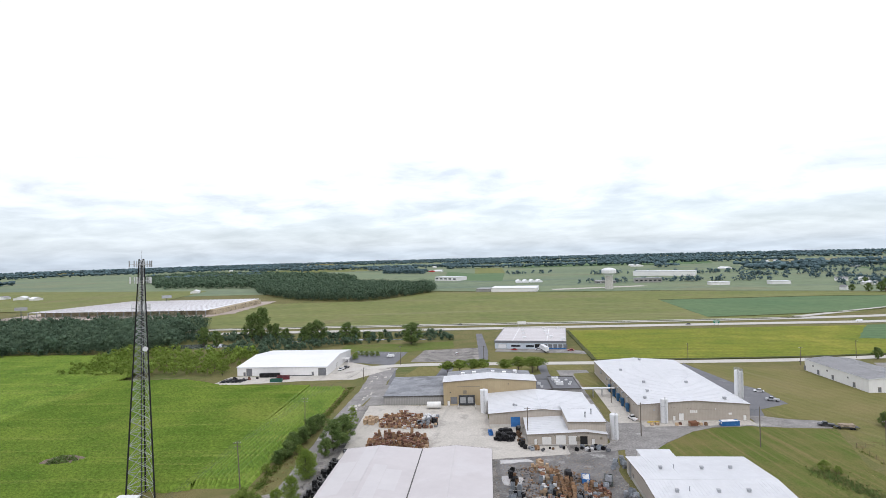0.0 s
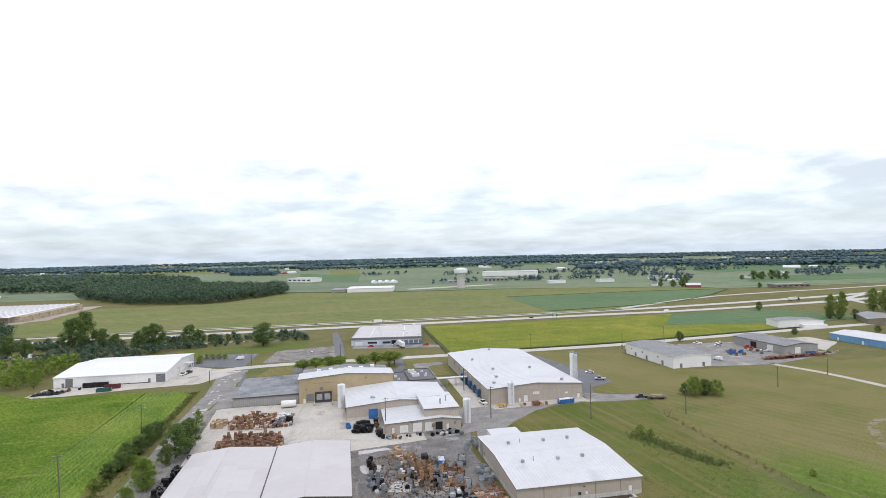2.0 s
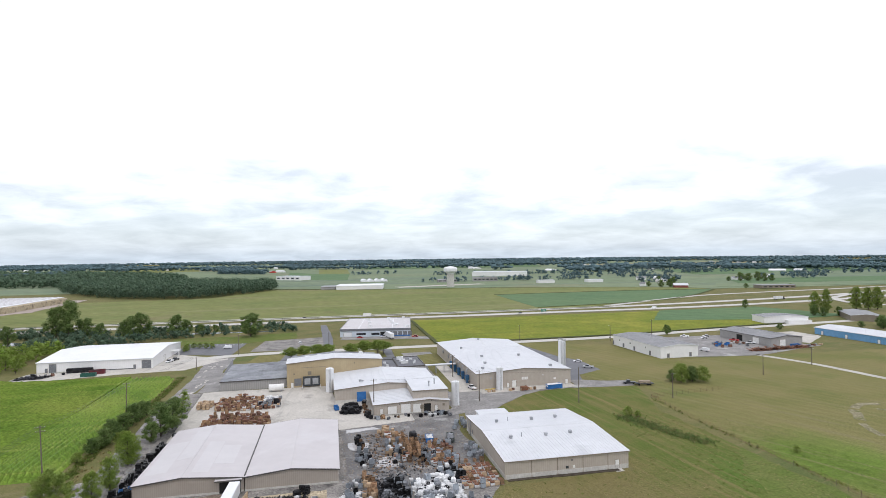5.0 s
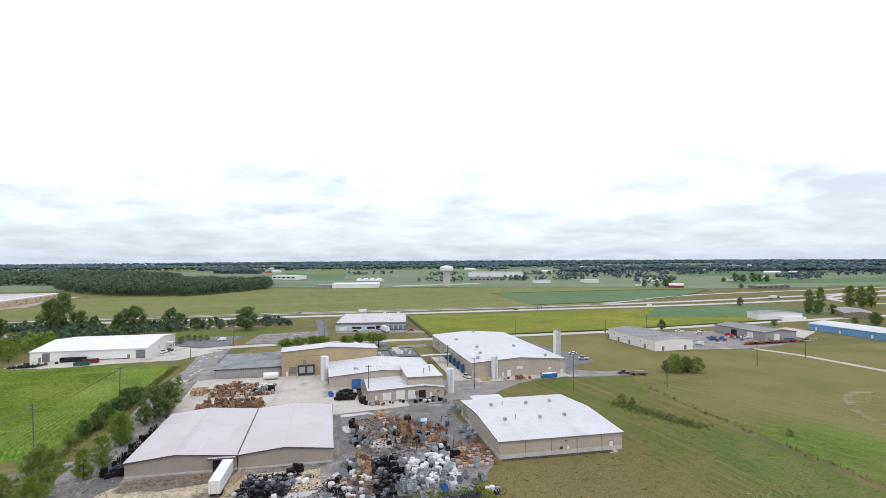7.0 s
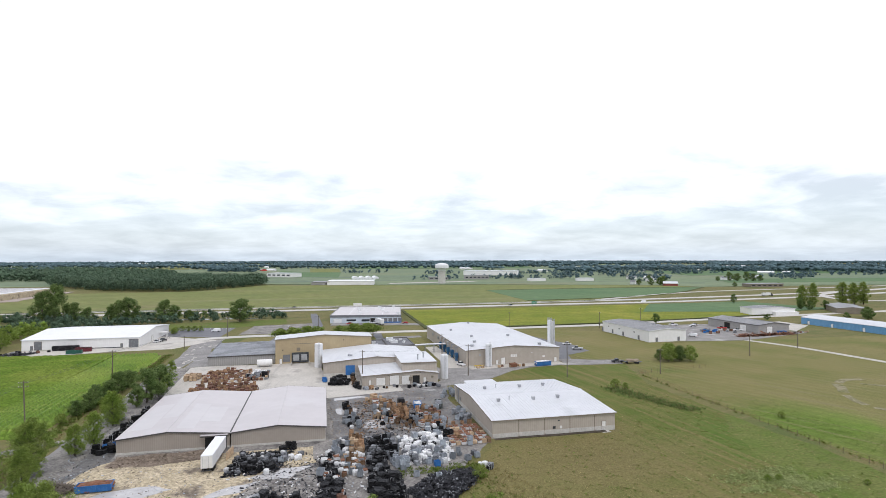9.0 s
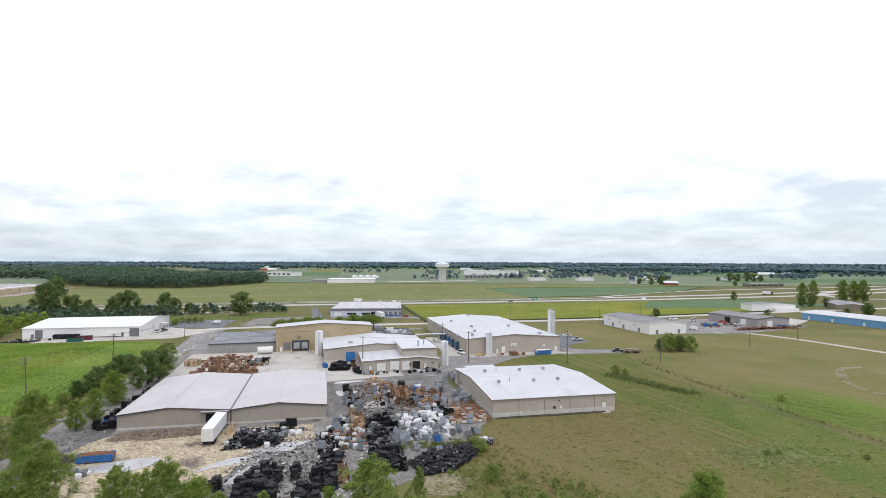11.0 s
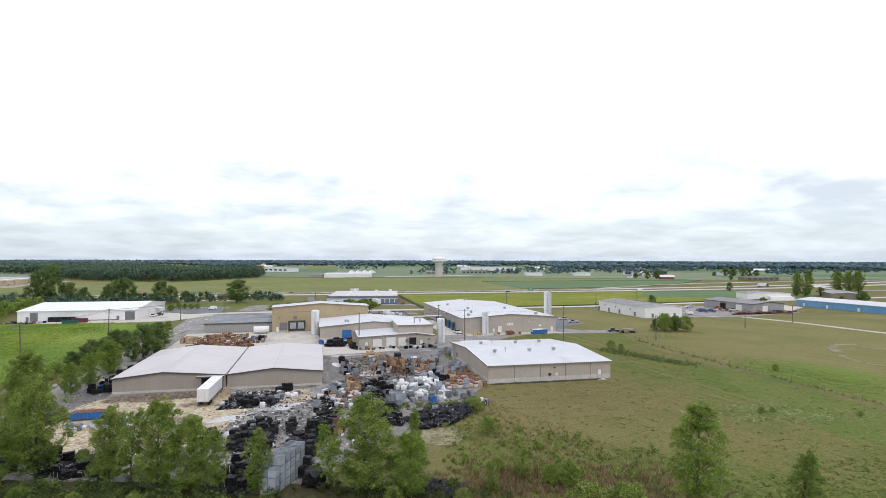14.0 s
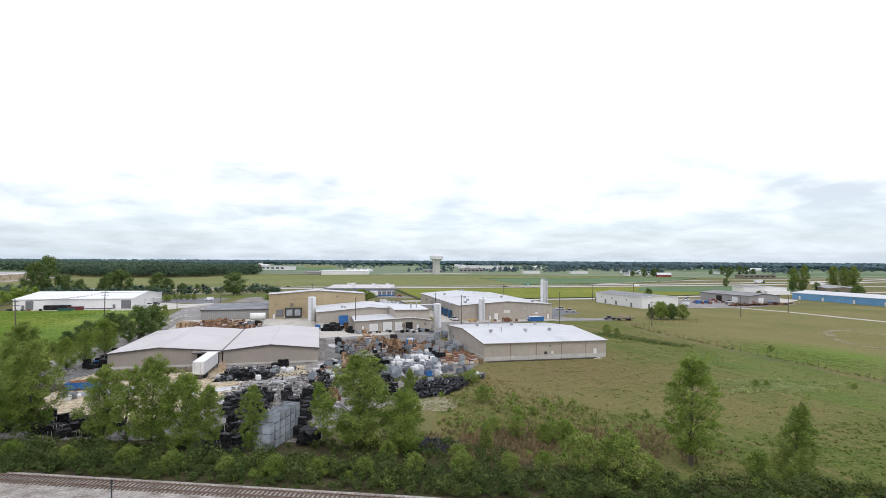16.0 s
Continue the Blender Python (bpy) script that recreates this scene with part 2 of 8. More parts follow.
M_WALL = surf("tan_metal_siding", (0.405, 0.358, 0.302), (0.435, 0.385, 0.328), 0.1, 0.55, 0.6, 0.07, rows=0.6, rows_mix=0.05)
M_WALLW = surf("grey_tan_siding", (0.338, 0.296, 0.252), (0.368, 0.325, 0.278), 0.1, 0.55, 0.6, 0.05, rows=0.5, rows_mix=0.07, rows_dir=(1, 0.2, 0))
M_YELLOW = surf("ochre_siding", (0.385, 0.305, 0.185), (0.415, 0.335, 0.205), 0.08, 0.6, 0.5, 0.07, rows=0.9, rows_mix=0.03)
M_WWALL = surf("white_siding", (0.72, 0.71, 0.695), (0.77, 0.76, 0.745), 0.1, 0.5, 0.6, 0.04, rows=0.9, rows_mix=0.02)
M_GWALL = surf("grey_siding", (0.30, 0.29, 0.275), (0.34, 0.33, 0.315), 0.1, 0.55, 0.6, 0.08, rows=0.8, rows_mix=0.12)
M_BWALL = surf("blue_siding", (0.13, 0.30, 0.50), (0.16, 0.34, 0.55), 0.1, 0.5, 0.6, 0.08, rows=0.9, rows_mix=0.08)
M_PALEBLUE = surf("pale_blue_block", (0.47, 0.52, 0.58), (0.53, 0.58, 0.63), 0.1, 0.7, 0.6, 0.08)
M_ROOF = surf("white_metal_roof", (0.56, 0.57, 0.585), (0.61, 0.62, 0.635), 0.06, 0.45, 0.4, 0.05, c3=(0.50, 0.51, 0.525), c3_scale=0.07, c3_at=0.6)
M_ROOFW = surf("dull_white_roof", (0.490, 0.462, 0.460), (0.530, 0.503, 0.500), 0.07, 0.5, 0.3, 0.03, c3=(0.545, 0.525, 0.525), c3_scale=0.05, c3_at=0.57)
M_ROOFB = surf("bright_white_roof", (0.72, 0.725, 0.735), (0.76, 0.765, 0.775), 0.06, 0.45, 0.4, 0.03)
M_ROOFG = surf("grey_metal_roof", (0.195, 0.195, 0.198), (0.25, 0.25, 0.253), 0.1, 0.45, 0.8, 0.1)
M_ROOFD = surf("weathered_membrane_roof", (0.20, 0.21, 0.225), (0.29, 0.30, 0.315), 0.14, 0.6, 1.0, 0.18, c3=(0.13, 0.135, 0.145), c3_scale=0.09, c3_at=0.52)
M_TRIM = surf("dark_trim", (0.075, 0.07, 0.065), (0.09, 0.085, 0.08), 0.3, 0.6, 1.0, 0.1)
M_TANTRIM = surf("brown_trim", (0.20, 0.17, 0.13), (0.23, 0.20, 0.15), 0.3, 0.6, 1.0, 0.1)
M_SKIRT = surf("concrete_footing", (0.46, 0.44, 0.40), (0.54, 0.52, 0.48), 0.4, 0.9, 2.0, 0.15)
M_WHITE = surf("white_paint", (0.66, 0.665, 0.67), (0.70, 0.705, 0.71), 0.3, 0.45, 1.0, 0.05)
M_DOORW = surf("white_door_paint", (0.68, 0.67, 0.64), (0.74, 0.73, 0.70), 0.4, 0.5, 1.0, 0.06)
M_DOORG = surf("grey_door", (0.15, 0.155, 0.165), (0.18, 0.185, 0.195), 0.4, 0.5, 1.0, 0.08)
M_BLUEP = surf("blue_paint", (0.03, 0.12, 0.33), (0.04, 0.16, 0.40), 0.4, 0.5, 1.0, 0.15)
M_BLACK = surf("black_void", (0.012, 0.012, 0.012), (0.02, 0.02, 0.02), 0.4, 0.8, 1.0, 0.1)
M_STEEL = surf("galvanised_steel", (0.34, 0.35, 0.36), (0.42, 0.43, 0.44), 0.4, 0.45, 1.0, 0.1, metal=0.5)
M_DARKST = surf("dark_steel", (0.05, 0.055, 0.06), (0.08, 0.085, 0.09), 0.4, 0.5, 1.0, 0.1, metal=0.4)
M_POLE = surf("weathered_pole_wood", (0.11, 0.09, 0.07), (0.16, 0.135, 0.11), 0.8, 0.9, 4.0, 0.2)
M_BARK = surf("bark", (0.085, 0.07, 0.055), (0.13, 0.11, 0.09), 0.8, 0.95, 5.0, 0.3)
M_LEAF = leafy("tree_leaves", (0.172, 0.248, 0.052), (0.262, 0.322, 0.082), 0.45, 0.5)
M_LEAFD = leafy("dark_leaves", (0.118, 0.180, 0.056), (0.168, 0.226, 0.074), 0.38, 0.5)
M_LEAFY = leafy("yellowish_leaves", (0.185, 0.270, 0.050), (0.260, 0.335, 0.076), 0.48, 0.4)
# woodland green shifted towards blue, distance haze mixed into the colour
M_FOREST = leafy("woodland_leaves", (0.072, 0.114, 0.076), (0.112, 0.160, 0.100), 0.2, 0.4, 0.02, 0.09)
# haze painted in: leaf green of the farthest woods made blue and pale
M_FARWOOD_HAZED = leafy("hazed_far_woodland_leaves", (0.086, 0.134, 0.146), (0.118, 0.172, 0.186), 0.1, 0.3, 0.0)
M_THICKET = leafy("thicket_leaves", (0.058, 0.088, 0.026), (0.105, 0.135, 0.040), 0.25, 0.55)
M_GLASS = surf("dark_window_glass", (0.03, 0.035, 0.04), (0.04, 0.045, 0.05), 0.5, 0.1, 1.0, 0.05)
M_RED = surf("red_paint", (0.40, 0.035, 0.03), (0.48, 0.05, 0.04), 0.4, 0.5, 1.0, 0.12)
M_RUST = surf("rusty_iron", (0.16, 0.075, 0.045), (0.23, 0.11, 0.065), 0.6, 0.85, 2.0, 0.35)
M_TIE = surf("creosoted_sleeper", (0.10, 0.075, 0.055), (0.15, 0.115, 0.09), 0.8, 0.9, 4.0, 0.3)
M_VERGE = surf("unmown_verge", (0.062, 0.080, 0.034), (0.105, 0.105, 0.05), 0.1, 0.95, 1.0, 0.4, 0.1, 2.0, spec=0.05)
M_RAIL = surf("rail_steel", (0.17, 0.12, 0.095), (0.24, 0.18, 0.145), 0.5, 0.55, 2.0, 0.2, metal=0.3)


# ---- mesh helpers ----
class Shape:
    """Collects boxes, prisms, tubes and loose quads into one mesh."""

    def __init__(self):
        self.v, self.f = [], []

    def poly(self, pts):
        k = len(self.v)
        self.v += [tuple(p) for p in pts]
        self.f.append(tuple(range(k, k + len(pts))))
        return self

    def box(self, x0, x1, y0, y1, z0, z1, m=None):
        k = len(self.v)
        pts = [(x, y, z) for z in (z0, z1) for x, y in ((x0, y0), (x1, y0), (x1, y1), (x0, y1))]
        self.v += [tuple(m @ Vector(p)) for p in pts] if m else pts
        self.f += [tuple(k + i for i in q) for q in ((3, 2, 1, 0), (4, 5, 6, 7), (0, 1, 5, 4), (1, 2, 6, 5), (2, 3, 7, 6), (3, 0, 4, 7))]
        return self

    def prism(self, outline, a, b):
        """An outline of 3D points pushed along the vector b - a."""
        k, n = len(self.v), len(outline)
        d = Vector(b) - Vector(a)
        self.v += [tuple(p) for p in outline] + [tuple(Vector(p) + d) for p in outline]
        self.f += [tuple(range(k + n - 1, k - 1, -1)), tuple(range(k + n, k + 2 * n))]
        self.f += [(k + i, k + (i + 1) % n, k + n + (i + 1) % n, k + n + i) for i in range(n)]
        return self

    def rod(self, p, q, r0, r1=None, n=8, caps=True):
        r1 = r0 if r1 is None else r1
        p, q = Vector(p), Vector(q)
        d = (q - p).normalized()
        u = d.orthogonal().normalized()
        w = d.cross(u)
        k = len(self.v)
        for c, r in ((p, r0), (q, r1)):
            self.v += [tuple(c + r * (math.cos(2 * math.pi * i / n) * u + math.sin(2 * math.pi * i / n) * w)) for i in range(n)]
        self.f += [(k + i, k + (i + 1) % n, k + n + (i + 1) % n, k + n + i) for i in range(n)]
        if caps:
            self.f += [tuple(range(k + n - 1, k - 1, -1)), tuple(range(k + n, k + 2 * n))]
        return self

    def turned(self, x, y, profile, n=24):
        """A body of revolution about the upright through x, y; profile: (radius, height) from the bottom up."""
        k = len(self.v)
        for r, z in profile:
            self.v += [(x + r * math.cos(2 * math.pi * i / n), y + r * math.sin(2 * math.pi * i / n), z) for i in range(n)]
        for j in range(len(profile) - 1):
            self.f += [(k + j * n + i, k + j * n + (i + 1) % n, k + (j + 1) * n + (i + 1) % n, k + (j + 1) * n + i) for i in range(n)]
        self.f += [tuple(range(k + n - 1, k - 1, -1)), tuple(k + (len(profile) - 1) * n + i for i in range(n))]
        return self

    def mesh(self, name, material, smooth=False):
        me = bpy.data.meshes.new(name)
        me.from_pydata(self.v, [], self.f)
        me.materials.append(material)
        if smooth:
            me.polygons.foreach_set("use_smooth", [True] * len(me.polygons))
        me.update()
        return me


def part(name, shape, material, parent, label="", smooth=False):
    ob = new(name, shape.mesh(name, material, smooth))
    ob.parent = parent
    return tagged(ob, label)


def thing(name, label, category, m=None, group="", kind=""):
    ob = new(name)
    ob.empty_display_size = 0.5
    if m is not None:
        ob.matrix_basis = m
    return tagged(ob, label, category, group, kind)


def single(name, shape, material, label, category, group="", kind="", smooth=False, m=None):
    ob = new(name, shape.mesh(name, material, smooth))
    if m is not None:
        ob.matrix_basis = m
    return tagged(ob, label, category, group, kind)


def uneven(outline, wobble, step=2.5, seed=0.0):
    """An outline cut into short pieces whose points stray by up to wobble."""
    out = []
    for i, (x0, y0) in enumerate(outline):
        x1, y1 = outline[(i + 1) % len(outline)]
        n = max(1, min(200, int(math.hypot(x1 - x0, y1 - y0) / step)))
        for j in range(n):
            x, y = x0 + (x1 - x0) * j / n, y0 + (y1 - y0) * j / n
            d = noise.noise_vector(Vector((x * 0.16, y * 0.16, seed))) + 0.5 * noise.noise_vector(Vector((x * 0.5, y * 0.5, seed + 9)))
            out.append((x + wobble * d.x, y + wobble * d.y))
    return out


def sheet(name, outline, z, material, label, category="ground", wobble=0.0, step=2.5, kind="structure"):
    pts = uneven(outline, wobble, step, z * 50) if wobble else outline
    s = Shape()
    s.prism([(x, y, z - 0.3) for x, y in pts], (0, 0, 0), (0, 0, 0.3))
    return single(name, s, material, label, category, kind=kind)


def ribbon(line, width):
    """The outline of a band along a line of points."""
    left, right = [], []
    for i, (x, y) in enumerate(line):
        a, b = line[max(0, i - 1)], line[min(len(line) - 1, i + 1)]
        d = Vector((b[0] - a[0], b[1] - a[1])).normalized()
        left.append((x - d.y * width / 2, y + d.x * width / 2))
        right.append((x + d.y * width / 2, y - d.x * width / 2))
    return left + right[::-1]


def smooth_line(pts, n=8):
    out = []
    for i in range(len(pts) - 1):
        p0, p1, p2, p3 = (Vector(pts[max(0, min(len(pts) - 1, i + k))]) for k in (-1, 0, 1, 2))
        for j in range(n):
            t = j / n
            out.append(tuple(0.5 * (2 * p1 + (p2 - p0) * t + (2 * p0 - 5 * p1 + 4 * p2 - p3) * t * t + (3 * p1 - p0 - 3 * p2 + p3) * t ** 3)))
    return out + [tuple(pts[-1])]


# ---- ground, fields and roads ----
s = Shape()
rings, spokes = (0, 40, 90, 160, 260, 420, 700, 1200, 2200, 3600, 4900), 48
for r in rings[1:]:
    s.v += [(-49 + r * math.cos(2 * math.pi * i / spokes), -139 + r * math.sin(2 * math.pi * i / spokes), 0) for i in range(spokes)]
s.f.append(tuple(range(spokes)))
for k in range(len(rings) - 2):
    s.f += [(k * spokes + i, (k + 1) * spokes + i, (k + 1) * spokes + (i + 1) % spokes, k * spokes + (i + 1) % spokes) for i in range(spokes)]
single("ground", s, M_GRASS, "rough olive-green meadow grass reaching to the horizon", "ground", kind="structure")

sheet("lawn_east", [(82.5, -95), (330, -95), (330, 120), (203, 126), (150, 128), (120, 190), (96, 190), (96, 88), (92, 62), (84, 60)], 0.03, M_LAWN, "mown olive-brown lawn beyond the wire fence", "lawn", 0.8)
sheet("lawn_south", [(-24, -40), (-30, -74), (78, -118), (79, 45), (86, 64), (92, 82), (77, 83.5), (62.6, 86.3), (47, 84.8), (37.6, 80.6), (23.4, 68), (14, 57), (18, 56), (37.5, 44), (37.5, -3), (-1, -4), (-14, -20)], 0.03, M_ROUGH, "rough uneven weedy grass beside the tan shed", "grass", 1.2)
sheet("lawn_plant", [(80, 97), (96, 92), (140, 92), (138, 184), (84, 206), (86, 168), (94, 141), (93, 119), (79, 109)], 0.05, M_LAWN, "mown lawn strip between lots", "lawn", 0.5)
sheet("soy_field", [(31, 222), (150, 221), (240, 229), (345, 239), (360, 318), (290, 350), (36, 352)], 0.25, M_SOY, "yellow-green soybean field beside the highway", "field", 1.0, 6)
sheet("soy_field_green", [(240, 285), (350, 256), (430, 262), (410, 352), (292, 351)], 0.30, M_FGREEN, "deep green crop field corner", "field", 1.0, 6)
sheet("olive_field", [(-420, 412), (200, 404), (345, 440), (450, 505), (560, 600), (540, 660), (260, 770), (70, 805), (-116, 880), (-200, 700), (-360, 690), (-440, 640)], 0.2, M_OLIVE, "wide ripening olive-green crop field", "field", 2.0, 12)
sheet("green_wedge", [(190, 425), (345, 450), (455, 510), (560, 596), (420, 618), (205, 615)], 0.35, M_FGREEN, "blue-green crop field wedge", "field", 1.0, 10)
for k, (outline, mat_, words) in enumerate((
        ([(-60, 1150), (600, 1050), (800, 1900), (-200, 2000)], M_FARG_HAZED, "distant green field"),
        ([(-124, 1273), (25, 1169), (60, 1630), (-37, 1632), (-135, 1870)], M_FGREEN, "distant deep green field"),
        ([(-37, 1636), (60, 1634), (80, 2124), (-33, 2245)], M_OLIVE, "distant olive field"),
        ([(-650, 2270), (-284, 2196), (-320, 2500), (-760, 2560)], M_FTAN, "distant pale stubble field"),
        ([(600, 640), (1600, 500), (2200, 1100), (900, 1000)], M_FARG_HAZED, "distant green field"),
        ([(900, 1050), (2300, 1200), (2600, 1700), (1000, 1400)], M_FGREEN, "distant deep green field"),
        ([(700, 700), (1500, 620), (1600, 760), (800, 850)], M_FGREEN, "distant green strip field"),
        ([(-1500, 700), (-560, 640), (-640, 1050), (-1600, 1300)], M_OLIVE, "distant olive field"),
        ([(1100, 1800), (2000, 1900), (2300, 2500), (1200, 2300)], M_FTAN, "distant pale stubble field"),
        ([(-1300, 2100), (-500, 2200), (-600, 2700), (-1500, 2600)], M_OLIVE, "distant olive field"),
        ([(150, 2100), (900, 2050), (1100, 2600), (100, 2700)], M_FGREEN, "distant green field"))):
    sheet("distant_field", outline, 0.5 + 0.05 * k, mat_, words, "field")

sheet("road_front", ribbon(smooth_line([(-160, 192), (-125, 205), (-100, 214), (-66, 217), (10, 214), (100, 212), (150, 212), (200, 216), (240, 220), (340, 228), (520, 240)], 6), 8.6), 0.13, M_ROAD, "pale concrete road in front of the plant", "road", 0.15)
sheet("yard_road", [(-112, -60), (-107, -58), (-105.5, 10), (-105, 60), (-104.8, 105), (-100.5, 138), (-97, 160), (-96, 208), (-112, 208), (-110, 180), (-109, 150), (-110.8, 104), (-110.2, 60), (-110.5, 0)], 0.05, M_ASPH, "cracked grey asphalt lane along the corn", "road", 0.6)
sheet("yard_dirt", [(-112, -46), (-86, -46), (-62, -55), (-46, -58), (-40, -44), (-32, -38), (-20, -30), (-10, -12), (-1.5, -2), (-1, 46), (4, 66), (-41, 68), (-41, 58), (-96, 56), (-98, 122), (-104, 122), (-106, 60), (-110, 0)], 0.06, M_DIRT, "grey muddy gravel scrap yard", "yard", 0.9)
sheet("shed_side", [(-101, -20), (-95, -18), (-94, 8), (-93, 56), (-99, 57), (-101, 20)], 0.075, M_WETASPH, "wet dark asphalt beside the long shed", "yard", 1.0, 1.5)
sheet("yard_sand", [(-98, -34), (-72, -38), (-64, -26), (-60, -12), (-46, -6), (-46, 6), (-93, 7), (-99, 0)], 0.08, M_SAND, "pale sandy dirt in front of the shed", "dirt", 1.5)
sheet("soil_strip", [(-94, 3.5), (-84, 1), (-73, 3), (-72.5, 9.8), (-93.5, 9.8)], 0.11, M_MUD, "dark disturbed soil along the shed wall", "soil", 1.0, 2.0)
sheet("yard_concrete", [(-97, 55.5), (-42, 54), (-14, 58), (-14, 66.2), (-27, 66.2), (-27, 89), (-41, 90), (-43, 121), (-62, 121.4), (-91, 123.2), (-98, 122)], 0.10, M_CONC, "pale stained concrete loading yard", "yard", 0.2)
sheet("yard_asphalt", [(-41, -2), (-28, 4), (-3, 6), (-1.2, 44), (4, 63), (-14, 57.5), (-41, 53)], 0.09, M_WETASPH, "wet dark asphalt between the sheds", "yard", 0.8)
sheet("plant_drive", [(-13, 57), (6, 62), (3, 46), (7, 44), (14, 58), (23.4, 68.5), (37.6, 81), (47, 85.2), (62.6, 86.8), (77, 84), (92, 83), (95, 91.7), (81, 95), (74, 99), (67, 100), (67, 92), (21, 92.5), (8, 94), (10, 184), (20, 186), (20, 193), (2, 193), (3, 70), (-2, 63)], 0.12, M_ASPH, "grey asphalt drive round the plant", "drive", 0.4)
sheet("plant_walk", [(12, 92), (20.5, 92), (20.5, 150), (14, 150)], 0.15, M_CONC, "pale concrete apron beside the plant", "apron", 0.1)
sheet("plant_apron", [(21, 87), (66, 88), (66, 94), (21, 94)], 0.15, M_CONC, "pale concrete apron below the plant wall", "apron", 0.2)
sheet("silo_lot", [(66.2, 98), (74, 98), (78, 109), (94, 117), (95, 140), (88, 160), (82, 207), (66.2, 190)], 0.11, M_DARKASPH, "dark asphalt lot behind the plant", "lot", 0.4)
sheet("front_lot", [(-17, 121), (2.5, 121), (2.5, 131), (-16, 131), (-17, 156), (-3, 160), (-3.5, 186), (-2, 210), (-9, 210), (-11, 186), (-15, 180), (-18, 160)], 0.10, M_DARKASPH, "dark asphalt car park", "lot", 0.2)
sheet("front_drive", [(-96, 164), (-18, 165), (-16, 178), (-62, 180), (-60, 210), (-67, 210), (-70.5, 180.3), (-94, 183), (-97, 205)], 0.10, M_DARKASPH, "dark asphalt drive beside the annex", "drive", 0.2)
sheet("office_lawn", [(-3, 159), (18.5, 156), (18.5, 204), (16, 208), (-1.5, 209), (-3, 186)], 0.11, M_LAWN, "mown olive lawn beside the drive", "lawn", 0.3)
sheet("front_lawn", [(-89.6, 182.8), (-70.5, 180.3), (-67.1, 208.5), (-82.7, 209.5)], 0.12, M_LAWN, "square of striped mown lawn", "lawn", 0.2)
sheet("creek_lawn", [(-150, 270), (-100, 262), (-62, 276), (-64, 308), (-100, 300), (-150, 298)], 0.06, M_BRIGHT, "bright green mown grass before the highway", "lawn", 0.8)
sheet("annex_drive", [(-101, 122.5), (-91.4, 123.6), (-91.0, 164.2), (-97, 164.2), (-100, 140)], 0.07, M_ASPH, "worn grey asphalt beside the annex", "drive", 0.2)
sheet("old_pad", [(-90, 226), (-40, 222), (-40, 276), (-84, 268)], 0.08, M_DIRT, "cracked grey empty concrete pad", "pad", 0.6)
sheet("warehouse_apron", [(-200, 166), (-150, 176), (-118, 178), (-100, 204), (-128, 226), (-136, 252), (-137, 190), (-196, 190)], 0.09, M_CONC, "pale concrete apron round the white warehouse", "apron", 0.4)
sheet("warehouse_lot", [(-136, 230), (-100, 216), (-96, 262), (-136, 270)], 0.10, M_DARKASPH, "dark asphalt parking lot with painted bays", "lot", 0.2)
sheet("dock_lane", [(-43.5, 219.5), (-38.5, 219), (-37, 262), (-38, 300), (-40, 345), (-45, 345)], 0.11, M_DARKASPH, "dark asphalt lane beside the dock building", "lane", 0.3)
sheet("dock_lot", [(-32, 258), (-10, 254), (18, 248), (38, 240), (40, 248), (20, 262), (-30, 270.5)], 0.11, M_ASPH, "grey asphalt lot before the dock doors", "lot", 0.3)
sheet("lush_corner", [(58, -104), (78, -112), (79, 5), (66, -10), (52, -50)], 0.04, M_BRIGHT, "lush green damp grass inside the fence", "grass", 2.0, 4.0)
sheet("machinery_lot", [(164, 132), (200, 126), (262, 142), (256, 152), (232, 150), (238, 196), (190, 200)], 0.09, M_ASPH, "pale grey gravel lot between the eastern buildings", "lot", 0.5)
sheet("blue_lot", [(262, 150), (296, 172), (296, 196), (262, 196)], 0.09, M_CONC, "pale concrete apron by the blue building", "lot", 0.4)
sheet("pale_path", ribbon(smooth_line([(200, 128), (208, 100), (211, 60), (216, 10), (220, -60)], 6), 4.2), 0.09, M_PATHC, "narrow pale paved path over the lawn", "path", 0.2)
M_BARE = surf("bare_trodden_soil", (0.195, 0.178, 0.105), (0.265, 0.238, 0.155), 0.3, 0.95, 1.2, 0.5, 0.03, 3.0, c3=(0.140, 0.140, 0.058), c3_scale=0.2, c3_at=0.48, spec=0.1)
for k, (line, wd) in enumerate((([(166, 30), (158, 31.5), (151, 28)], 3.0), ([(149, 26.5), (143, 20), (139, 16)], 3.6), ([(136, 13), (132, 6), (130, 1)], 2.6), ([(130, -2), (132, -8), (138, -13)], 2.8), ([(158, 25), (163, 20), (170, 17)], 2.2))):
    sheet("bare_strip", ribbon(smooth_line(line, 5), wd), 0.08 + 0.002 * k, M_BARE, "curved strip of thin trodden ground in the lawn", "dirt", 0.45, 1.2)
sheet("farm_track", ribbon(smooth_line([(-110, 26), (-122, 20), (-140, 16), (-180, 12)], 6), 4.0), 0.07, M_DIRT, "grey dirt track beside the corn", "track", 1.0, 1.5)
for k, outline in enumerate(([(-93, -16), (-84, -19), (-76, -14), (-80, -11), (-90, -12)], [(-71, -22), (-62, -19), (-58, -14), (-66, -16)], [(-64, -29), (-57, -30), (-54, -22), (-60, -21)],
                             [(-62, -12), (-52, -14), (-47, -8), (-55, -7)], [(-40, 40), (-33, 38), (-34, 30), (-39, 33)], [(-33, 18), (-26, 16), (-25, 26), (-31, 24)], [(-39, 50), (-28, 51), (-30, 54), (-39, 53)])):
    sheet("puddle", outline, 0.125 + 0.003 * k, M_PUDDLE, "shallow pale puddle on muddy ground", "puddle", 0.9, 1.2)

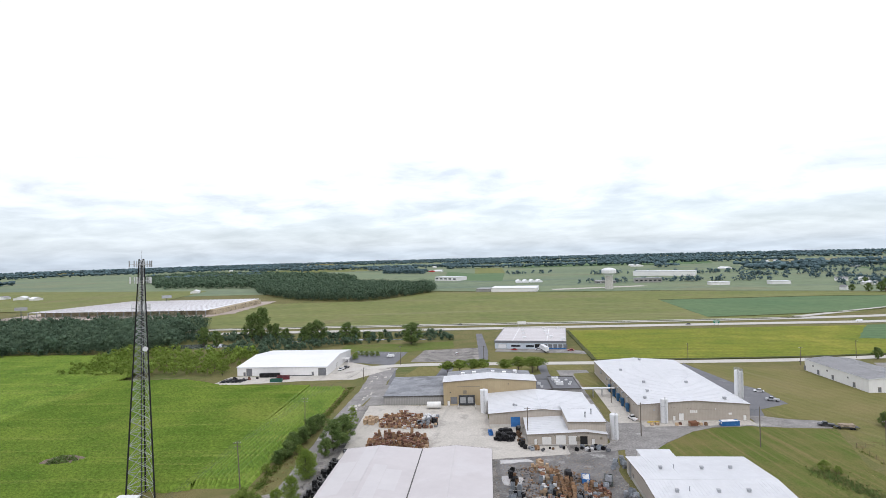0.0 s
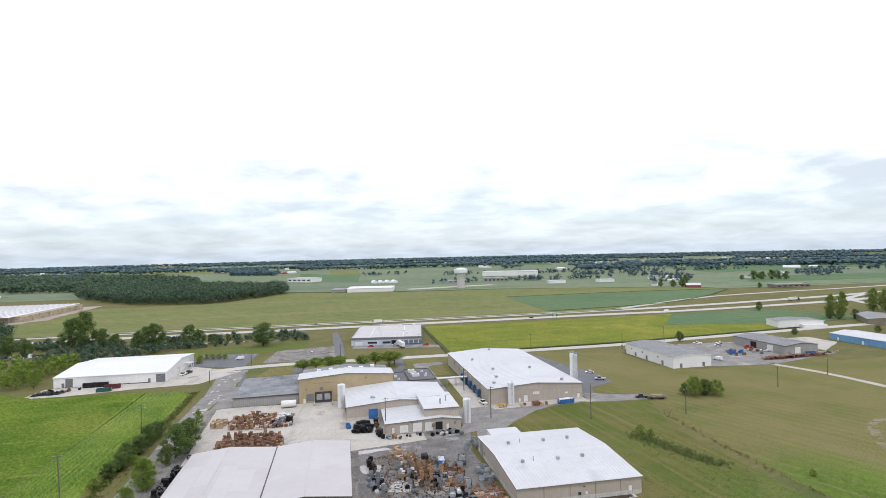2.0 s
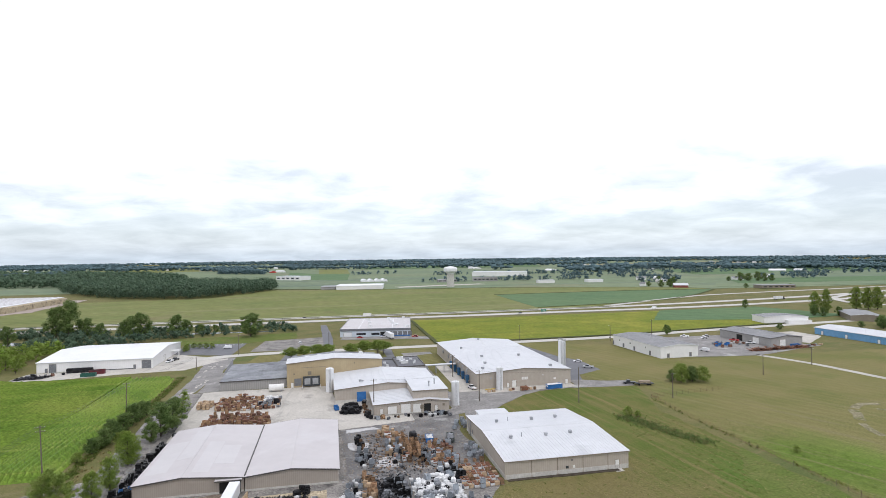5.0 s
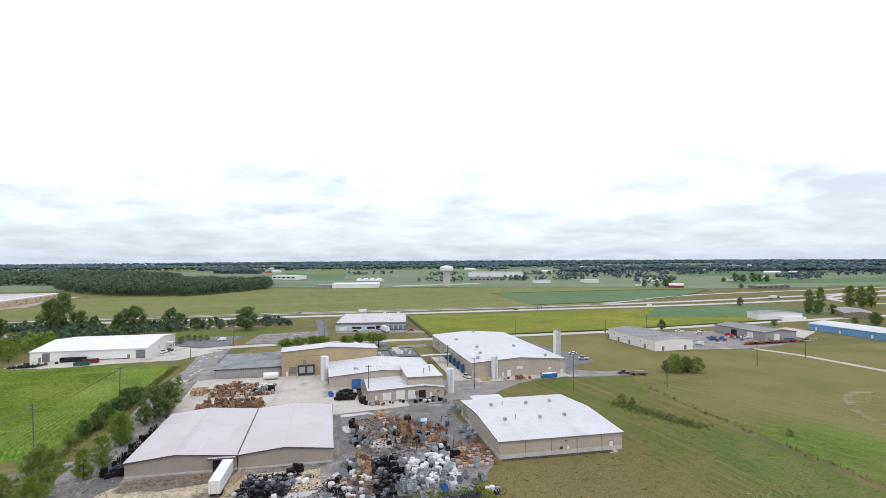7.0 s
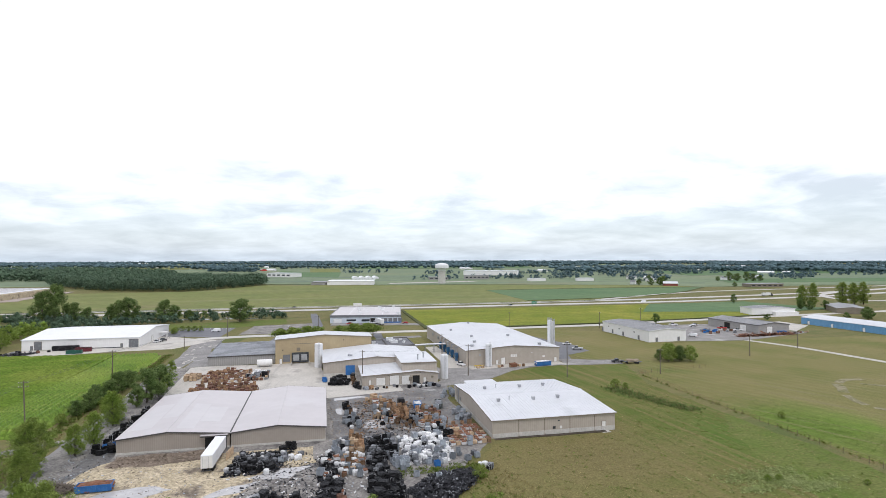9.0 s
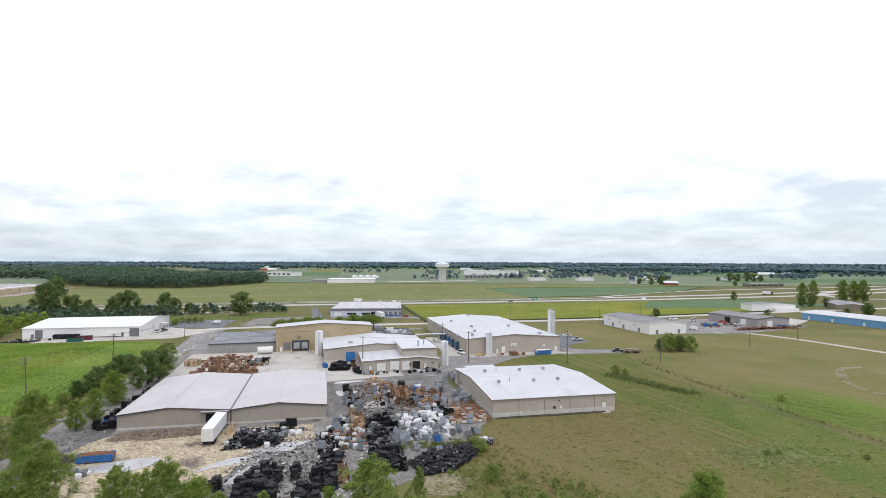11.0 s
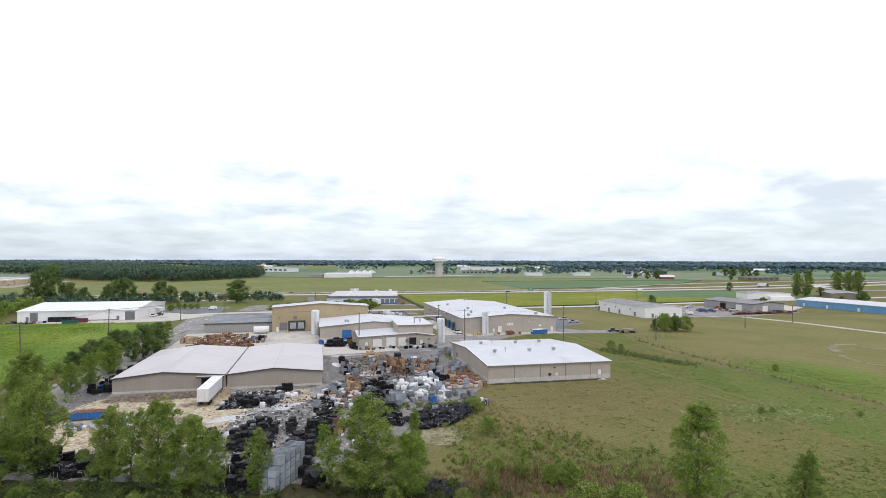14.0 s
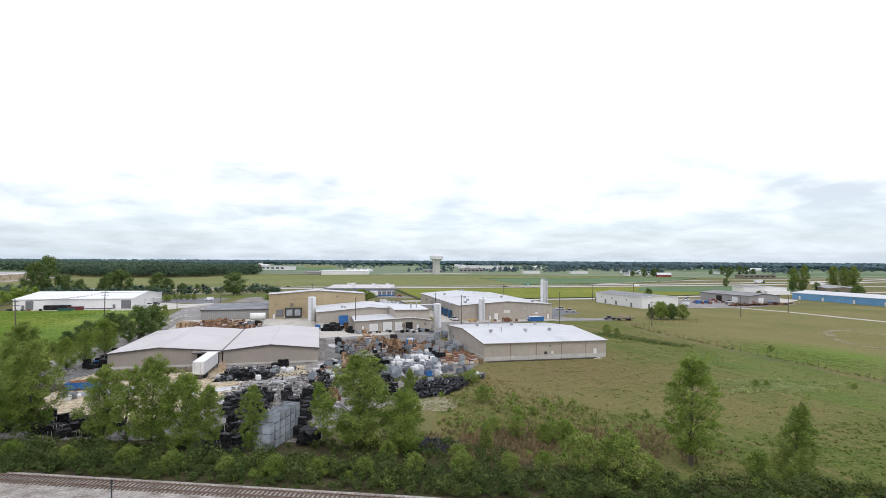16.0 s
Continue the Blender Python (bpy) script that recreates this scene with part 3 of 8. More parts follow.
# highway: two carriageways, a ramp and a loop
HWY_NEAR = [(-700, 372), (-200, 376), (190, 373), (316, 371), (463, 380), (612, 402), (900, 470), (1500, 640)]
HWY_FAR = [(-700, 402), (-200, 407), (200, 403), (344, 409), (515, 430), (685, 460), (960, 540), (1550, 720)]
for line, words in ((HWY_NEAR, "pale concrete highway carriageway"), (HWY_FAR, "pale concrete highway carriageway beyond the median")):
    sheet("highway", ribbon(smooth_line(line, 6), 13), 0.45, M_ROAD, words, "road")
sheet("ramp", ribbon(smooth_line([(269, 414), (423, 486), (498, 506), (592, 519), (702, 530), (1000, 570)], 6), 8), 0.50, M_ROAD, "pale slip road curving from the highway", "road")
sheet("loop_road", ribbon(smooth_line([(720, 470), (670, 452), (592, 418), (556, 384), (536, 340), (560, 320), (640, 320)], 6), 8), 0.52, M_ROAD, "pale curved loop road", "road")

r_patch = random.Random(77)
for k in range(30):
    x, y, w_, l_ = r_patch.uniform(-108, -100), r_patch.uniform(112, 205), r_patch.uniform(0.5, 1.8), r_patch.uniform(1.2, 4.5)
    x = min(x, -102.5 + 0.03 * (y - 112))
    sheet("road_patch", [(x, y), (x + w_, y + 0.4), (x + w_ * 0.7, y + l_), (x - 0.3, y + l_ * 0.8)], 0.085 + 0.001 * k, M_CONC, "pale patch of broken concrete in the lane", "patch", 0.35, 1.2)
sheet("pale_soil", [(-29, -42), (-22, -44), (-16, -38), (-22, -34), (-27, -36)], 0.09, M_BARE, "bare pale soil beside the scrap", "dirt", 1.2, 2.0)
sheet("far_plain", [(-2600, 930), (-450, 900), (-200, 890), (-112, 886), (72, 811), (262, 776), (544, 666), (564, 606), (1000, 575), (1600, 620), (2900, 600), (3400, 1800), (1500, 3900), (-1500, 4000), (-3200, 2600)], 0.42, M_FARG_HAZED, "wide distant green farmland", "field", 0.0)

for k, (line, wd) in enumerate((([(-420, 411), (200, 403.5), (268, 414)], 4), ([(190, 424), (345, 449), (455, 509), (560, 595)], 3.5), ([(205, 616), (420, 619), (560, 597)], 4), ([(31, 222), (36, 352)], 3), ([(31, 220.5), (150, 219.5), (240, 227), (345, 237)], 3), ([(-118, 880), (-60, 850), (70, 806), (260, 771)], 5))):
    sheet("field_verge", ribbon(smooth_line(line, 6), wd), 0.56 + 0.01 * k, M_VERGE, "dark unmown verge along the field edge", "verge", 0.6, 3.0)


# ---- buildings ----
def gable(name, label, m, width, length, eave, ridge, wall, roof, trim, ridge_at=0.5, group="", skirt=0.0, seams=1.2, over=0.35, seam_h=0.05):
    """A metal shed: its ridge runs along local y, its front gable stands at y = 0 from x = 0 to width."""
    b = thing(name, label, "building", m, group)
    t, xr = 0.25, width * ridge_at
    for wall_name, y in (("front_wall", 0.0), ("rear_wall", length - t)):
        part(wall_name, Shape().prism([(0, y, 0), (width, y, 0), (width, y, eave), (xr, y, ridge), (0, y, eave)], (0, 0, 0), (0, t, 0)), wall, b)
    for wall_name, x in (("side_wall", 0.0), ("side_wall", width - t)):
        part(wall_name, Shape().box(x, x + t, t, length - t, 0, eave - 0.02), wall, b)
    for x0, z0, x1, z1 in ((xr, ridge, 0.0, eave), (xr, ridge, width, eave)):
        k = over / max(0.01, abs(x1 - xr))
        xe, ze = x1 + (x1 - xr) * k, z1 + (z1 - z0) * k
        s = Shape()
        s.prism([(x0, -over, z0 + 0.03), (xe, -over, ze + 0.03), (xe, -over, ze + 0.17), (x0, -over, z0 + 0.17)], (0, 0, 0), (0, length + 2 * over, 0))
        roof_ob = part("roof", s, roof, b)
        n = int(length / seams) if seams else 0
        seam_mesh = Shape().prism([(x0, 0, z0 + 0.17), (xe, 0, ze + 0.17), (xe, 0, ze + 0.17 + seam_h), (x0, 0, z0 + 0.17 + seam_h)], (0, 0, 0), (0, 0.06, 0)).mesh("seam", roof)
        for i in range(1, n):
            o = new("seam", seam_mesh)
            o.parent, o.location = roof_ob, (0, -over + (length + 2 * over) * i / n, 0)
        e = Shape()
        for y in (-over - 0.05, length + over - 0.01):
            e.prism([(x0, y, z0 - 0.14), (xe, y, ze - 0.14), (xe, y, ze + 0.19), (x0, y, z0 + 0.19)], (0, 0, 0), (0, 0.06, 0))
        g = 0.10 if xe > x0 else -0.10
        e.box(min(xe, xe + g), max(xe, xe + g), -over, length + over, ze - 0.12, ze + 0.10)
        part("eave_trim", e, trim, b)
    part("ridge_cap", Shape().prism([(xr - 0.3, -over, ridge + 0.16), (xr + 0.3, -over, ridge + 0.16), (xr, -over, ridge + 0.26)], (0, 0, 0), (0, length + 2 * over, 0)), roof, b)
    if skirt:
        s = Shape()
        s.box(-0.06, width + 0.06, -0.06, 0.0, 0, skirt).box(-0.06, width + 0.06, length, length + 0.06, 0, skirt)
        s.box(-0.06, 0.0, 0, length, 0, skirt).box(width, width + 0.06, 0, length, 0, skirt)
        part("footing", s, M_SKIRT, b, "pale concrete footing")
    return b


def door_y(b, name, x, y, w, h, material, label="", z=0.12, slats=0, face=-1):
    """A door on a wall that faces along y: a frame, and a leaf with slats set back in it."""
    f, d = Shape(), 0.07 * face
    y0, y1 = sorted((y, y + d))
    f.box(x - w / 2 - 0.12, x - w / 2, y0, y1, z, z + h + 0.12).box(x + w / 2, x + w / 2 + 0.12, y0, y1, z, z + h + 0.12).box(x - w / 2, x + w / 2, y0, y1, z + h, z + h + 0.12)
    leaf = Shape()
    y0, y1 = sorted((y, y + d * 0.5))
    n = slats or 1
    for i in range(n):
        leaf.box(x - w / 2, x + w / 2, y0, y1, z + h * i / n + (0.008 if n > 1 else 0), z + h * (i + 1) / n - (0.008 if n > 1 else 0))
    o = part(name, leaf, material, b, label)
    part("door_frame", f, M_TANTRIM, o)
    return o


def door_x(b, name, x, y, w, h, material, label="", z=0.12, slats=0, face=-1):
    f, d = Shape(), 0.07 * face
    x0, x1 = sorted((x, x + d))
    f.box(x0, x1, y - w / 2 - 0.12, y - w / 2, z, z + h + 0.12).box(x0, x1, y + w / 2, y + w / 2 + 0.12, z, z + h + 0.12).box(x0, x1, y - w / 2, y + w / 2, z + h, z + h + 0.12)
    leaf = Shape()
    x0, x1 = sorted((x, x + d * 0.5))
    n = slats or 1
    for i in range(n):
        leaf.box(x0, x1, y - w / 2, y + w / 2, z + h * i / n + (0.008 if n > 1 else 0), z + h * (i + 1) / n - (0.008 if n > 1 else 0))
    o = part(name, leaf, material, b, label)
    part("door_frame", f, M_TANTRIM, o)
    return o


def roof_vent(b, x, y, z, r=0.45, h=0.9):
    v = part("roof_vent", Shape().box(x - r * 0.8, x + r * 0.8, y - r * 0.8, y + r * 0.8, z - 0.4, z + h * 0.55), M_STEEL, b)
    part("vent_cap", Shape().box(x - r * 0.92, x + r * 0.92, y - r * 0.92, y + r * 0.92, z + h * 0.6, z + h * 0.95).box(x - r * 0.6, x + r * 0.6, y - r * 0.6, y + r * 0.6, z + h * 0.5, z + h * 0.62), M_STEEL, v)


def roof_pipe(b, x, y, z, h=1.4, r=0.12):
    part("roof_pipe", Shape().rod((x, y, z - 0.5), (x, y, z + h), r).rod((x, y, z + h), (x, y, z + h + 0.15), r * 1.7), M_STEEL, b)


# tan shed with standing-seam roof; local x runs along world y, so it is turned by a quarter
E_H, E_R, E_W, E_L = 4.8, 6.2, 42.5, 36.3
shed = gable("tan_shed", "tan metal-sided shed with white standing-seam roof on concrete footing", pose(0.1, 0, 0, 0, 0, -1.7) @ pose(E_L, 0, 0, 0, 0, 90), E_W, E_L, E_H, E_R, M_WALL, M_ROOF, M_TANTRIM, 0.515, seams=1.0, seam_h=0.065)
# in the shed's own axes the long front wall is x = 0 and its right end is y = 0
s = Shape()
for k in range(5):
    y0, y1 = E_L - 7.5 * k, max(0.0, E_L - 7.5 * (k + 1))
    h = 1.25
    s.prism([(-0.07, y0 - 0.55, 0.0), (-0.07, y1 + 0.55, 0.0), (-0.07, y1 + 0.3, 0.22), (-0.07, y1 + 0.14, 0.6), (-0.07, y1 + 0.1, h), (-0.07, y0 - 0.1, h), (-0.07, y0 - 0.14, 0.6), (-0.07, y0 - 0.3, 0.22)], (0, 0, 0), (0.07, 0, 0))
part("footing", s, M_SKIRT, shed, "pale concrete footing panels with dark gaps")
part("footing", Shape().box(0, E_W, E_L, E_L + 0.07, 0, 1.25), M_SKIRT, shed, "pale concrete footing")
for k in range(1, 5):
    part("wall_seam", Shape().box(-0.05, 0, E_L - 7.5 * k - 0.09, E_L - 7.5 * k + 0.09, 1.2, E_H - 0.1), M_TANTRIM, shed)
part("ridge_cap", Shape().prism([(21.5, -0.3, 6.34), (22.3, -0.3, 6.34), (22.3, -0.3, 6.40), (21.9, -0.3, 6.45), (21.5, -0.3, 6.40)], (0, 0, 0), (0, E_L + 0.6, 0)), M_ROOF, shed, "pale metal ridge cap")
M_DAMP = surf("damp_soil", (0.050, 0.040, 0.030), (0.085, 0.070, 0.052), 0.6, 0.95, 2.0, 0.4, 0.08, 2.0)
sheet("shed_border", [(0.4, -1.2), (12, -1.8), (24, -2.2), (33, -2.6), (33, -1.05), (18, -0.6), (0.4, -0.1)], 0.13, M_DAMP, "dark bare soil along the shed footing", "soil", 0.25, 0.8)
door_x(shed, "door", 0.0, E_L - 32.8, 1.1, 2.3, M_DOORW, "white steel door", z=0.3)
part("door_slab", Shape().box(-1.9, -0.1, E_L - 34.0, E_L - 31.6, 0, 0.12), M_SKIRT, shed)
part("wall_vent", Shape().box(-0.12, 0, E_L - 18.2, E_L - 17.4, 1.5, 2.2), M_DARKST, shed)
part("wall_vent", Shape().box(-0.12, 0, E_L - 20.1, E_L - 19.5, 1.5, 2.2), M_DOORW, shed)
part("wall_lamp", Shape().box(-0.25, 0, E_L - 19.4, E_L - 18.9, 3.6, 3.85), M_DARKST, shed)
for x, y in ((14.5, E_L - 6.5), (14.5, E_L - 17.5), (14.8, E_L - 25.5), (30.5, E_L - 7), (30.5, E_L - 19.0), (31, E_L - 27.5)):
    roof_vent(shed, x, y, 4.8 + 1.4 * (1 - abs(x - 21.9) / 21.5), 0.5, 1.1)
roof_pipe(shed, 15.0, E_L - 10.0, 5.7)
roof_pipe(shed, 31.0, E_L - 11.0, 5.5)
door_y(shed, "door", 34.5, E_L, 1.2, 2.3, M_DOORG, z=0.2, face=1)
part("wall_pipe", Shape().rod((36.5, E_L + 0.3, 0), (36.5, E_L + 0.3, 5.0), 0.16).rod((38.5, E_L + 0.3, 0), (38.5, E_L + 0.3, 4.4), 0.12), M_STEEL, shed)
annex = thing("shed_annex", "low white-roofed lean-to behind the tan shed", "building", pose(7.3, 43.2, 0, 0, 0, -1.7))
part("wall", Shape().box(0, 10.5, 0.2, 9, 0, 3.5), M_WWALL, annex)
part("roof", Shape().prism([(-0.3, 0.2, 3.51), (10.8, 0.2, 3.51), (10.8, 0.2, 3.7), (-0.3, 0.2, 3.7)], (0, 0, 0), (0, 9.1, 0)), M_ROOF, annex)

# long low double shed with a trailer dock
west_a = gable("yard_shed", "grey-tan ribbed metal shed with dull white roof and open dock", pose(-94.1, 11.3, 0, 0, 0, -1.65), 26.5, 43.5, 3.75, 4.95, M_WALLW, M_ROOFW, M_TRIM, 0.44, skirt=0.55, seams=0)
west_b = gable("yard_shed", "grey-tan ribbed metal shed with dull white roof beside a dock", pose(-67.3, 10.4, 0, 0, 0, -1.65), 23.8, 43.8, 3.75, 4.95, M_WALLW, M_ROOFW, M_TRIM, 0.49, skirt=0.55, seams=0)
M_ROOFP = surf("newer_white_roof_sheet", (0.522, 0.502, 0.50), (0.552, 0.533, 0.53), 0.07, 0.5, 0.3, 0.03)
for side, x0, x1, y0, y1 in ((-1, 0.8, 6.4, 5.5, 30.0), (-1, 6.8, 11.0, 14.0, 42.0), (1, 13.0, 17.2, 3.0, 27.0), (1, 17.4, 22.5, 9.0, 24.0)):
    za, zb = (5.125 - 1.2 * (abs(x - 11.66) / (14.84 if side > 0 else 11.66)) for x in (x0, x1))
    part("roof_sheet", Shape().prism([(x0, y0, za), (x1, y0, zb), (x1, y0, zb + 0.012), (x0, y0, za + 0.012)], (0, 0, 0), (0, y1 - y0, 0)), M_ROOFP, west_a, "slightly brighter newer roof sheets")
# black slab in the solid wall paints the dark inside of the bay
part("dock_opening", Shape().box(20.6, 25.8, -0.12, 0.12, 0.05, 3.45), M_BLACK, west_a, "black panel standing for the dark inside of a dock bay")
part("dock_canopy", Shape().prism([(19.6, -1.3, 3.62), (26.2, -1.3, 3.58), (26.2, -1.3, 3.76), (19.6, -1.3, 3.80)], (0, 0, 0), (0, 1.6, 0)), M_ROOFW, west_a)
part("dock_fascia", Shape().box(19.6, 26.2, -1.36, -1.3, 3.38, 3.72), M_TRIM, west_a)
part("gutter", Shape().box(-0.35, 0.05, 0.3, 43.5, 3.80, 3.95), M_TRIM, west_b)

# plant
M_TEAL = surf("dark_blue_enamel", (0.03, 0.10, 0.20), (0.04, 0.13, 0.25), 0.4, 0.5, 1.0, 0.2)
plant = gable("plant_building", "large tan metal plant with a white roof", pose(20.7, 94.2, 0, 0, 0, -1.3), 44.8, 90.5, 6.95, 8.5, M_WALL, M_ROOF, M_TANTRIM, 0.505, skirt=0.4, seams=2.4)
door_y(plant, "door", 17.4, 0, 1.9, 3.2, M_DOORW, "white steel door", slats=4)
door_y(plant, "door", 14.5, 0, 1.0, 2.2, M_DOORW, "white steel door")
door_y(plant, "door", 42.8, 0, 1.2, 2.4, M_DOORW, "white steel door")
for k in range(4):
    part("window", Shape().box(21.0 + k * 0.75, 21.6 + k * 0.75, -0.06, 0, 3.4, 4.6), M_DOORW, plant)
part("wall_sign", Shape().box(36.4, 37.6, -0.06, 0, 2.7, 3.5), M_DOORW, plant, "small pale notice board")
part("wall_lamp", Shape().box(31.0, 31.4, -0.3, 0, 4.9, 5.2), M_WHITE, plant)
part("wall_vent", Shape().box(6.0, 6.8, -0.1, 0, 4.4, 5.2), M_STEEL, plant)
for x, y in ((8, 62), (12, 34), (9, 18), (5, 8), (37, 5), (31, 32), (24, 84)):
    roof_vent(plant, x, y, 6.95 + 1.55 * (1 - abs(x - 22.7) / 22.7), 0.7, 1.2)
part("roof_patch", Shape().prism([(14.0, 16, 7.99), (19.5, 16, 8.37), (19.5, 16, 8.42), (14.0, 16, 8.04)], (0, 0, 0), (0, 5, 0)), M_ROOFB, plant, "brighter repaired roof patch")
for k in range(5):
    y = 14 + k * 8.5
    d = part("dust_collector", Shape().box(-1.7, -0.3, y - 0.9, y + 0.9, 1.6, 3.8).box(-1.5, -0.5, y - 0.7, y + 0.7, 0.0, 1.6), M_TEAL, plant, "dark blue dust collector")
    part("duct", Shape().rod((-1.2, y, 4.2), (-1.2, y, 6.6), 0.3).rod((-1.2, y, 6.5), (0.1, y, 6.5), 0.3), M_STEEL, d)
for y in (58, 72):
    part("wall_fan", Shape().rod((0, y, 4.6), (-0.5, y, 4.6), 0.9, n=14), M_STEEL, plant)

bridge = thing("covered_walkway", "pale covered walkway on posts between the buildings", "walkway", pose(4.5, 132.0, 0))
part("roof", Shape().prism([(0, 0, 4.25), (0, 2.6, 4.25), (0, 2.6, 4.45), (0, 1.3, 4.6), (0, 0, 4.45)], (0, 0, 0), (16.6, 0, 0)), M_ROOF, bridge)
part("beam", Shape().box(0, 16.6, 0.1, 0.25, 3.95, 4.24).box(0, 16.6, 2.35, 2.5, 3.95, 4.24), M_STEEL, bridge)
for x in (1.5, 6.0, 10.5, 15.0):
    for y in (0.1, 2.3):
        part("post", Shape().box(x - 0.1, x + 0.1, y, y + 0.2, 0, 3.95), M_STEEL, bridge)

office = thing("office_block", "low office with dark flat roof and rooftop units", "building", pose(-17.2, 132.2, 0, 0, 0, -1.2))
for name_, x0, x1, y0, y1, h_ in (("east_block", 8.2, 21.9, 0.0, 26.0, 4.3), ("west_block", 0.0, 8.1, 0.6, 22.0, 4.0)):
    blk = part(name_, Shape().box(x0, x1, y0, y1, 0, h_), M_GWALL, office)
    part("parapet", Shape().box(x0 - 0.1, x1 + 0.1, y0 - 0.1, y0 + 0.25, h_, h_ + 0.45).box(x0 - 0.1, x1 + 0.1, y1 - 0.25, y1 + 0.1, h_, h_ + 0.45).box(x0 - 0.1, x0 + 0.25, y0 + 0.25, y1 - 0.25, h_, h_ + 0.45).box(x1 - 0.25, x1 + 0.1, y0 + 0.25, y1 - 0.25, h_, h_ + 0.45), M_TRIM, blk)
    part("roof", Shape().box(x0 + 0.25, x1 - 0.25, y0 + 0.25, y1 - 0.25, h_, h_ + 0.12), M_DARKASPH, blk, "dark membrane roof")
for x, y, w_, d_, h_ in ((11.5, 19.0, 3.4, 2.2, 1.5), (12.0, 13.5, 3.0, 2.0, 1.3), (12.6, 9.2, 3.6, 2.4, 1.4), (17.5, 8.0, 1.2, 1.2, 0.8), (18.6, 12.5, 1.0, 1.0, 0.7), (17.2, 18.0, 1.3, 1.0, 0.7), (2.4, 11.0, 1.6, 1.6, 1.1), (3.2, 4.5, 1.2, 1.2, 0.9)):
    z0 = 4.43 if x > 8 else 4.13
    unit = part("roof_unit", Shape().box(x - w_ / 2, x + w_ / 2, y - d_ / 2, y + d_ / 2, z0, z0 + h_), M_WHITE, office, "pale rooftop cooling unit")
    part("fan_guard", Shape().turned(x, y, [(min(w_, d_) * 0.36, z0 + h_), (min(w_, d_) * 0.36, z0 + h_ + 0.12)], 12), M_STEEL, unit)

# ochre main hall, its lower rear hall and the grey annex
hall = gable("ochre_hall", "tall ochre metal hall with white roof edge", pose(-62.2, 121.2, 0), 43.8, 12.5, 11.1, 12.7, M_YELLOW, M_ROOF, M_TANTRIM, 0.5, skirt=0.0, seams=1.8)
door_y(hall, "dock_door", 4.9, 0, 3.0, 3.2, M_DOORG, "grey roll-up dock door", z=0.9, slats=6)
surround = part("dock_shelter", Shape().box(7.2, 14.8, -0.9, 0, 0.6, 5.0), M_DARKST, hall, "black padded dock shelter")
for x in (9.2, 12.8):
    part("dock_leaf", Shape().box(x - 1.3, x + 1.3, -0.98, -0.9, 1.4, 4.2), M_STEEL, surround)
for x in (6.9, 14.8):
    part("dock_wall", Shape().box(x, x + 0.3, -6.5, -0.9, 0, 1.1), M_SKIRT, hall)
part("wall_panel", Shape().box(6.5, 17.5, -0.05, 0, 8.9, 9.1).box(9.4, 11.0, -0.06, 0, 5.6, 7.2), M_TANTRIM, hall)
for x, z in ((3.0, 6.2), (19.5, 6.0), (30.5, 9.8)):
    part("wall_lamp", Shape().box(x, x + 0.5, -0.3, 0, z, z + 0.35), M_DARKST, hall)
door_y(hall, "door", 2.4, 0, 1.1, 2.2, M_DOORW)
rear = gable("rear_hall", "lower hall with weathered grey roof and skylights", pose(-61.5, 133.9, 0), 43.5, 29.5, 6.6, 8.4, M_GWALL, M_ROOFD, M_TANTRIM, 0.5, seams=2.4)
for x, y in ((8, 20), (14, 22), (24, 23), (30, 21), (36, 24)):
    part("skylight", Shape().box(x - 1.0, x + 1.0, y - 1.4, y + 1.4, 7.2, 8.45), M_ROOFB, rear)
annex_b = thing("grey_annex", "low grey annex with weathered dark flat roof", "building", pose(-91.2, 123.4, 0))
part("front_wall", Shape().box(0, 28.8, 0, 0.25, 0, 4.1), M_GWALL, annex_b)
part("side_wall", Shape().box(0, 0.25, 0.25, 40, 0, 4.1), M_GWALL, annex_b)
part("rear_wall", Shape().box(0.25, 28.8, 39.8, 40, 0, 4.1), M_GWALL, annex_b)
s = Shape().prism([(-0.3, -0.3, 4.1), (29.0, -0.3, 4.5), (29.0, -0.3, 4.7), (-0.3, -0.3, 4.3)], (0, 0, 0), (0, 40.6, 0))
roof_ob = part("roof", s, M_ROOFD, annex_b, "weathered dark roof with pale streaks")
seam_mesh = Shape().prism([(-0.3, 0, 4.30), (29.0, 0, 4.70), (29.0, 0, 4.75), (-0.3, 0, 4.35)], (0, 0, 0), (0, 0.07, 0)).mesh("seam", M_ROOFD)
for i in range(1, 17):
    o = new("seam", seam_mesh)
    o.parent, o.location = roof_ob, (0, 2.4 * i, 0)
part("eave_trim", Shape().box(-0.35, 29.0, -0.38, -0.3, 3.95, 4.4), M_TRIM, annex_b)

# white-roofed works with its lower front wing
works = gable("works_building", "tan works building with a broad white roof", pose(-41.7, 88.6, 0, 0, 0, -1.2), 43.4, 32.3, 5.6, 7.4, M_WALL, M_ROOF, M_TANTRIM, 0.5, seams=2.0)
part("dock_door", Shape().box(8.9, 12.7, -0.12, 0.0, 0.3, 4.3), M_BLUEP, works, "blue roll-up dock door")
part("footing", Shape().box(0.0, 15.0, -0.08, 0.0, 0.0, 1.3), M_SKIRT, works)
part("roof_duct", Shape().rod((10.5, 8, 6.2), (10.5, 8, 7.5), 0.3).rod((10.5, 8, 7.4), (12.0, 7, 7.2), 0.35), M_STEEL, works, "bent steel roof duct")
block = thing("works_block", "tan upper block with flat white roof", "building", pose(-12.5, 70.0, 0, 0, 0, -1.6))
part("wall", Shape().box(0, 13.8, 0, 19.3, 0, 7.6), M_WALL, block)
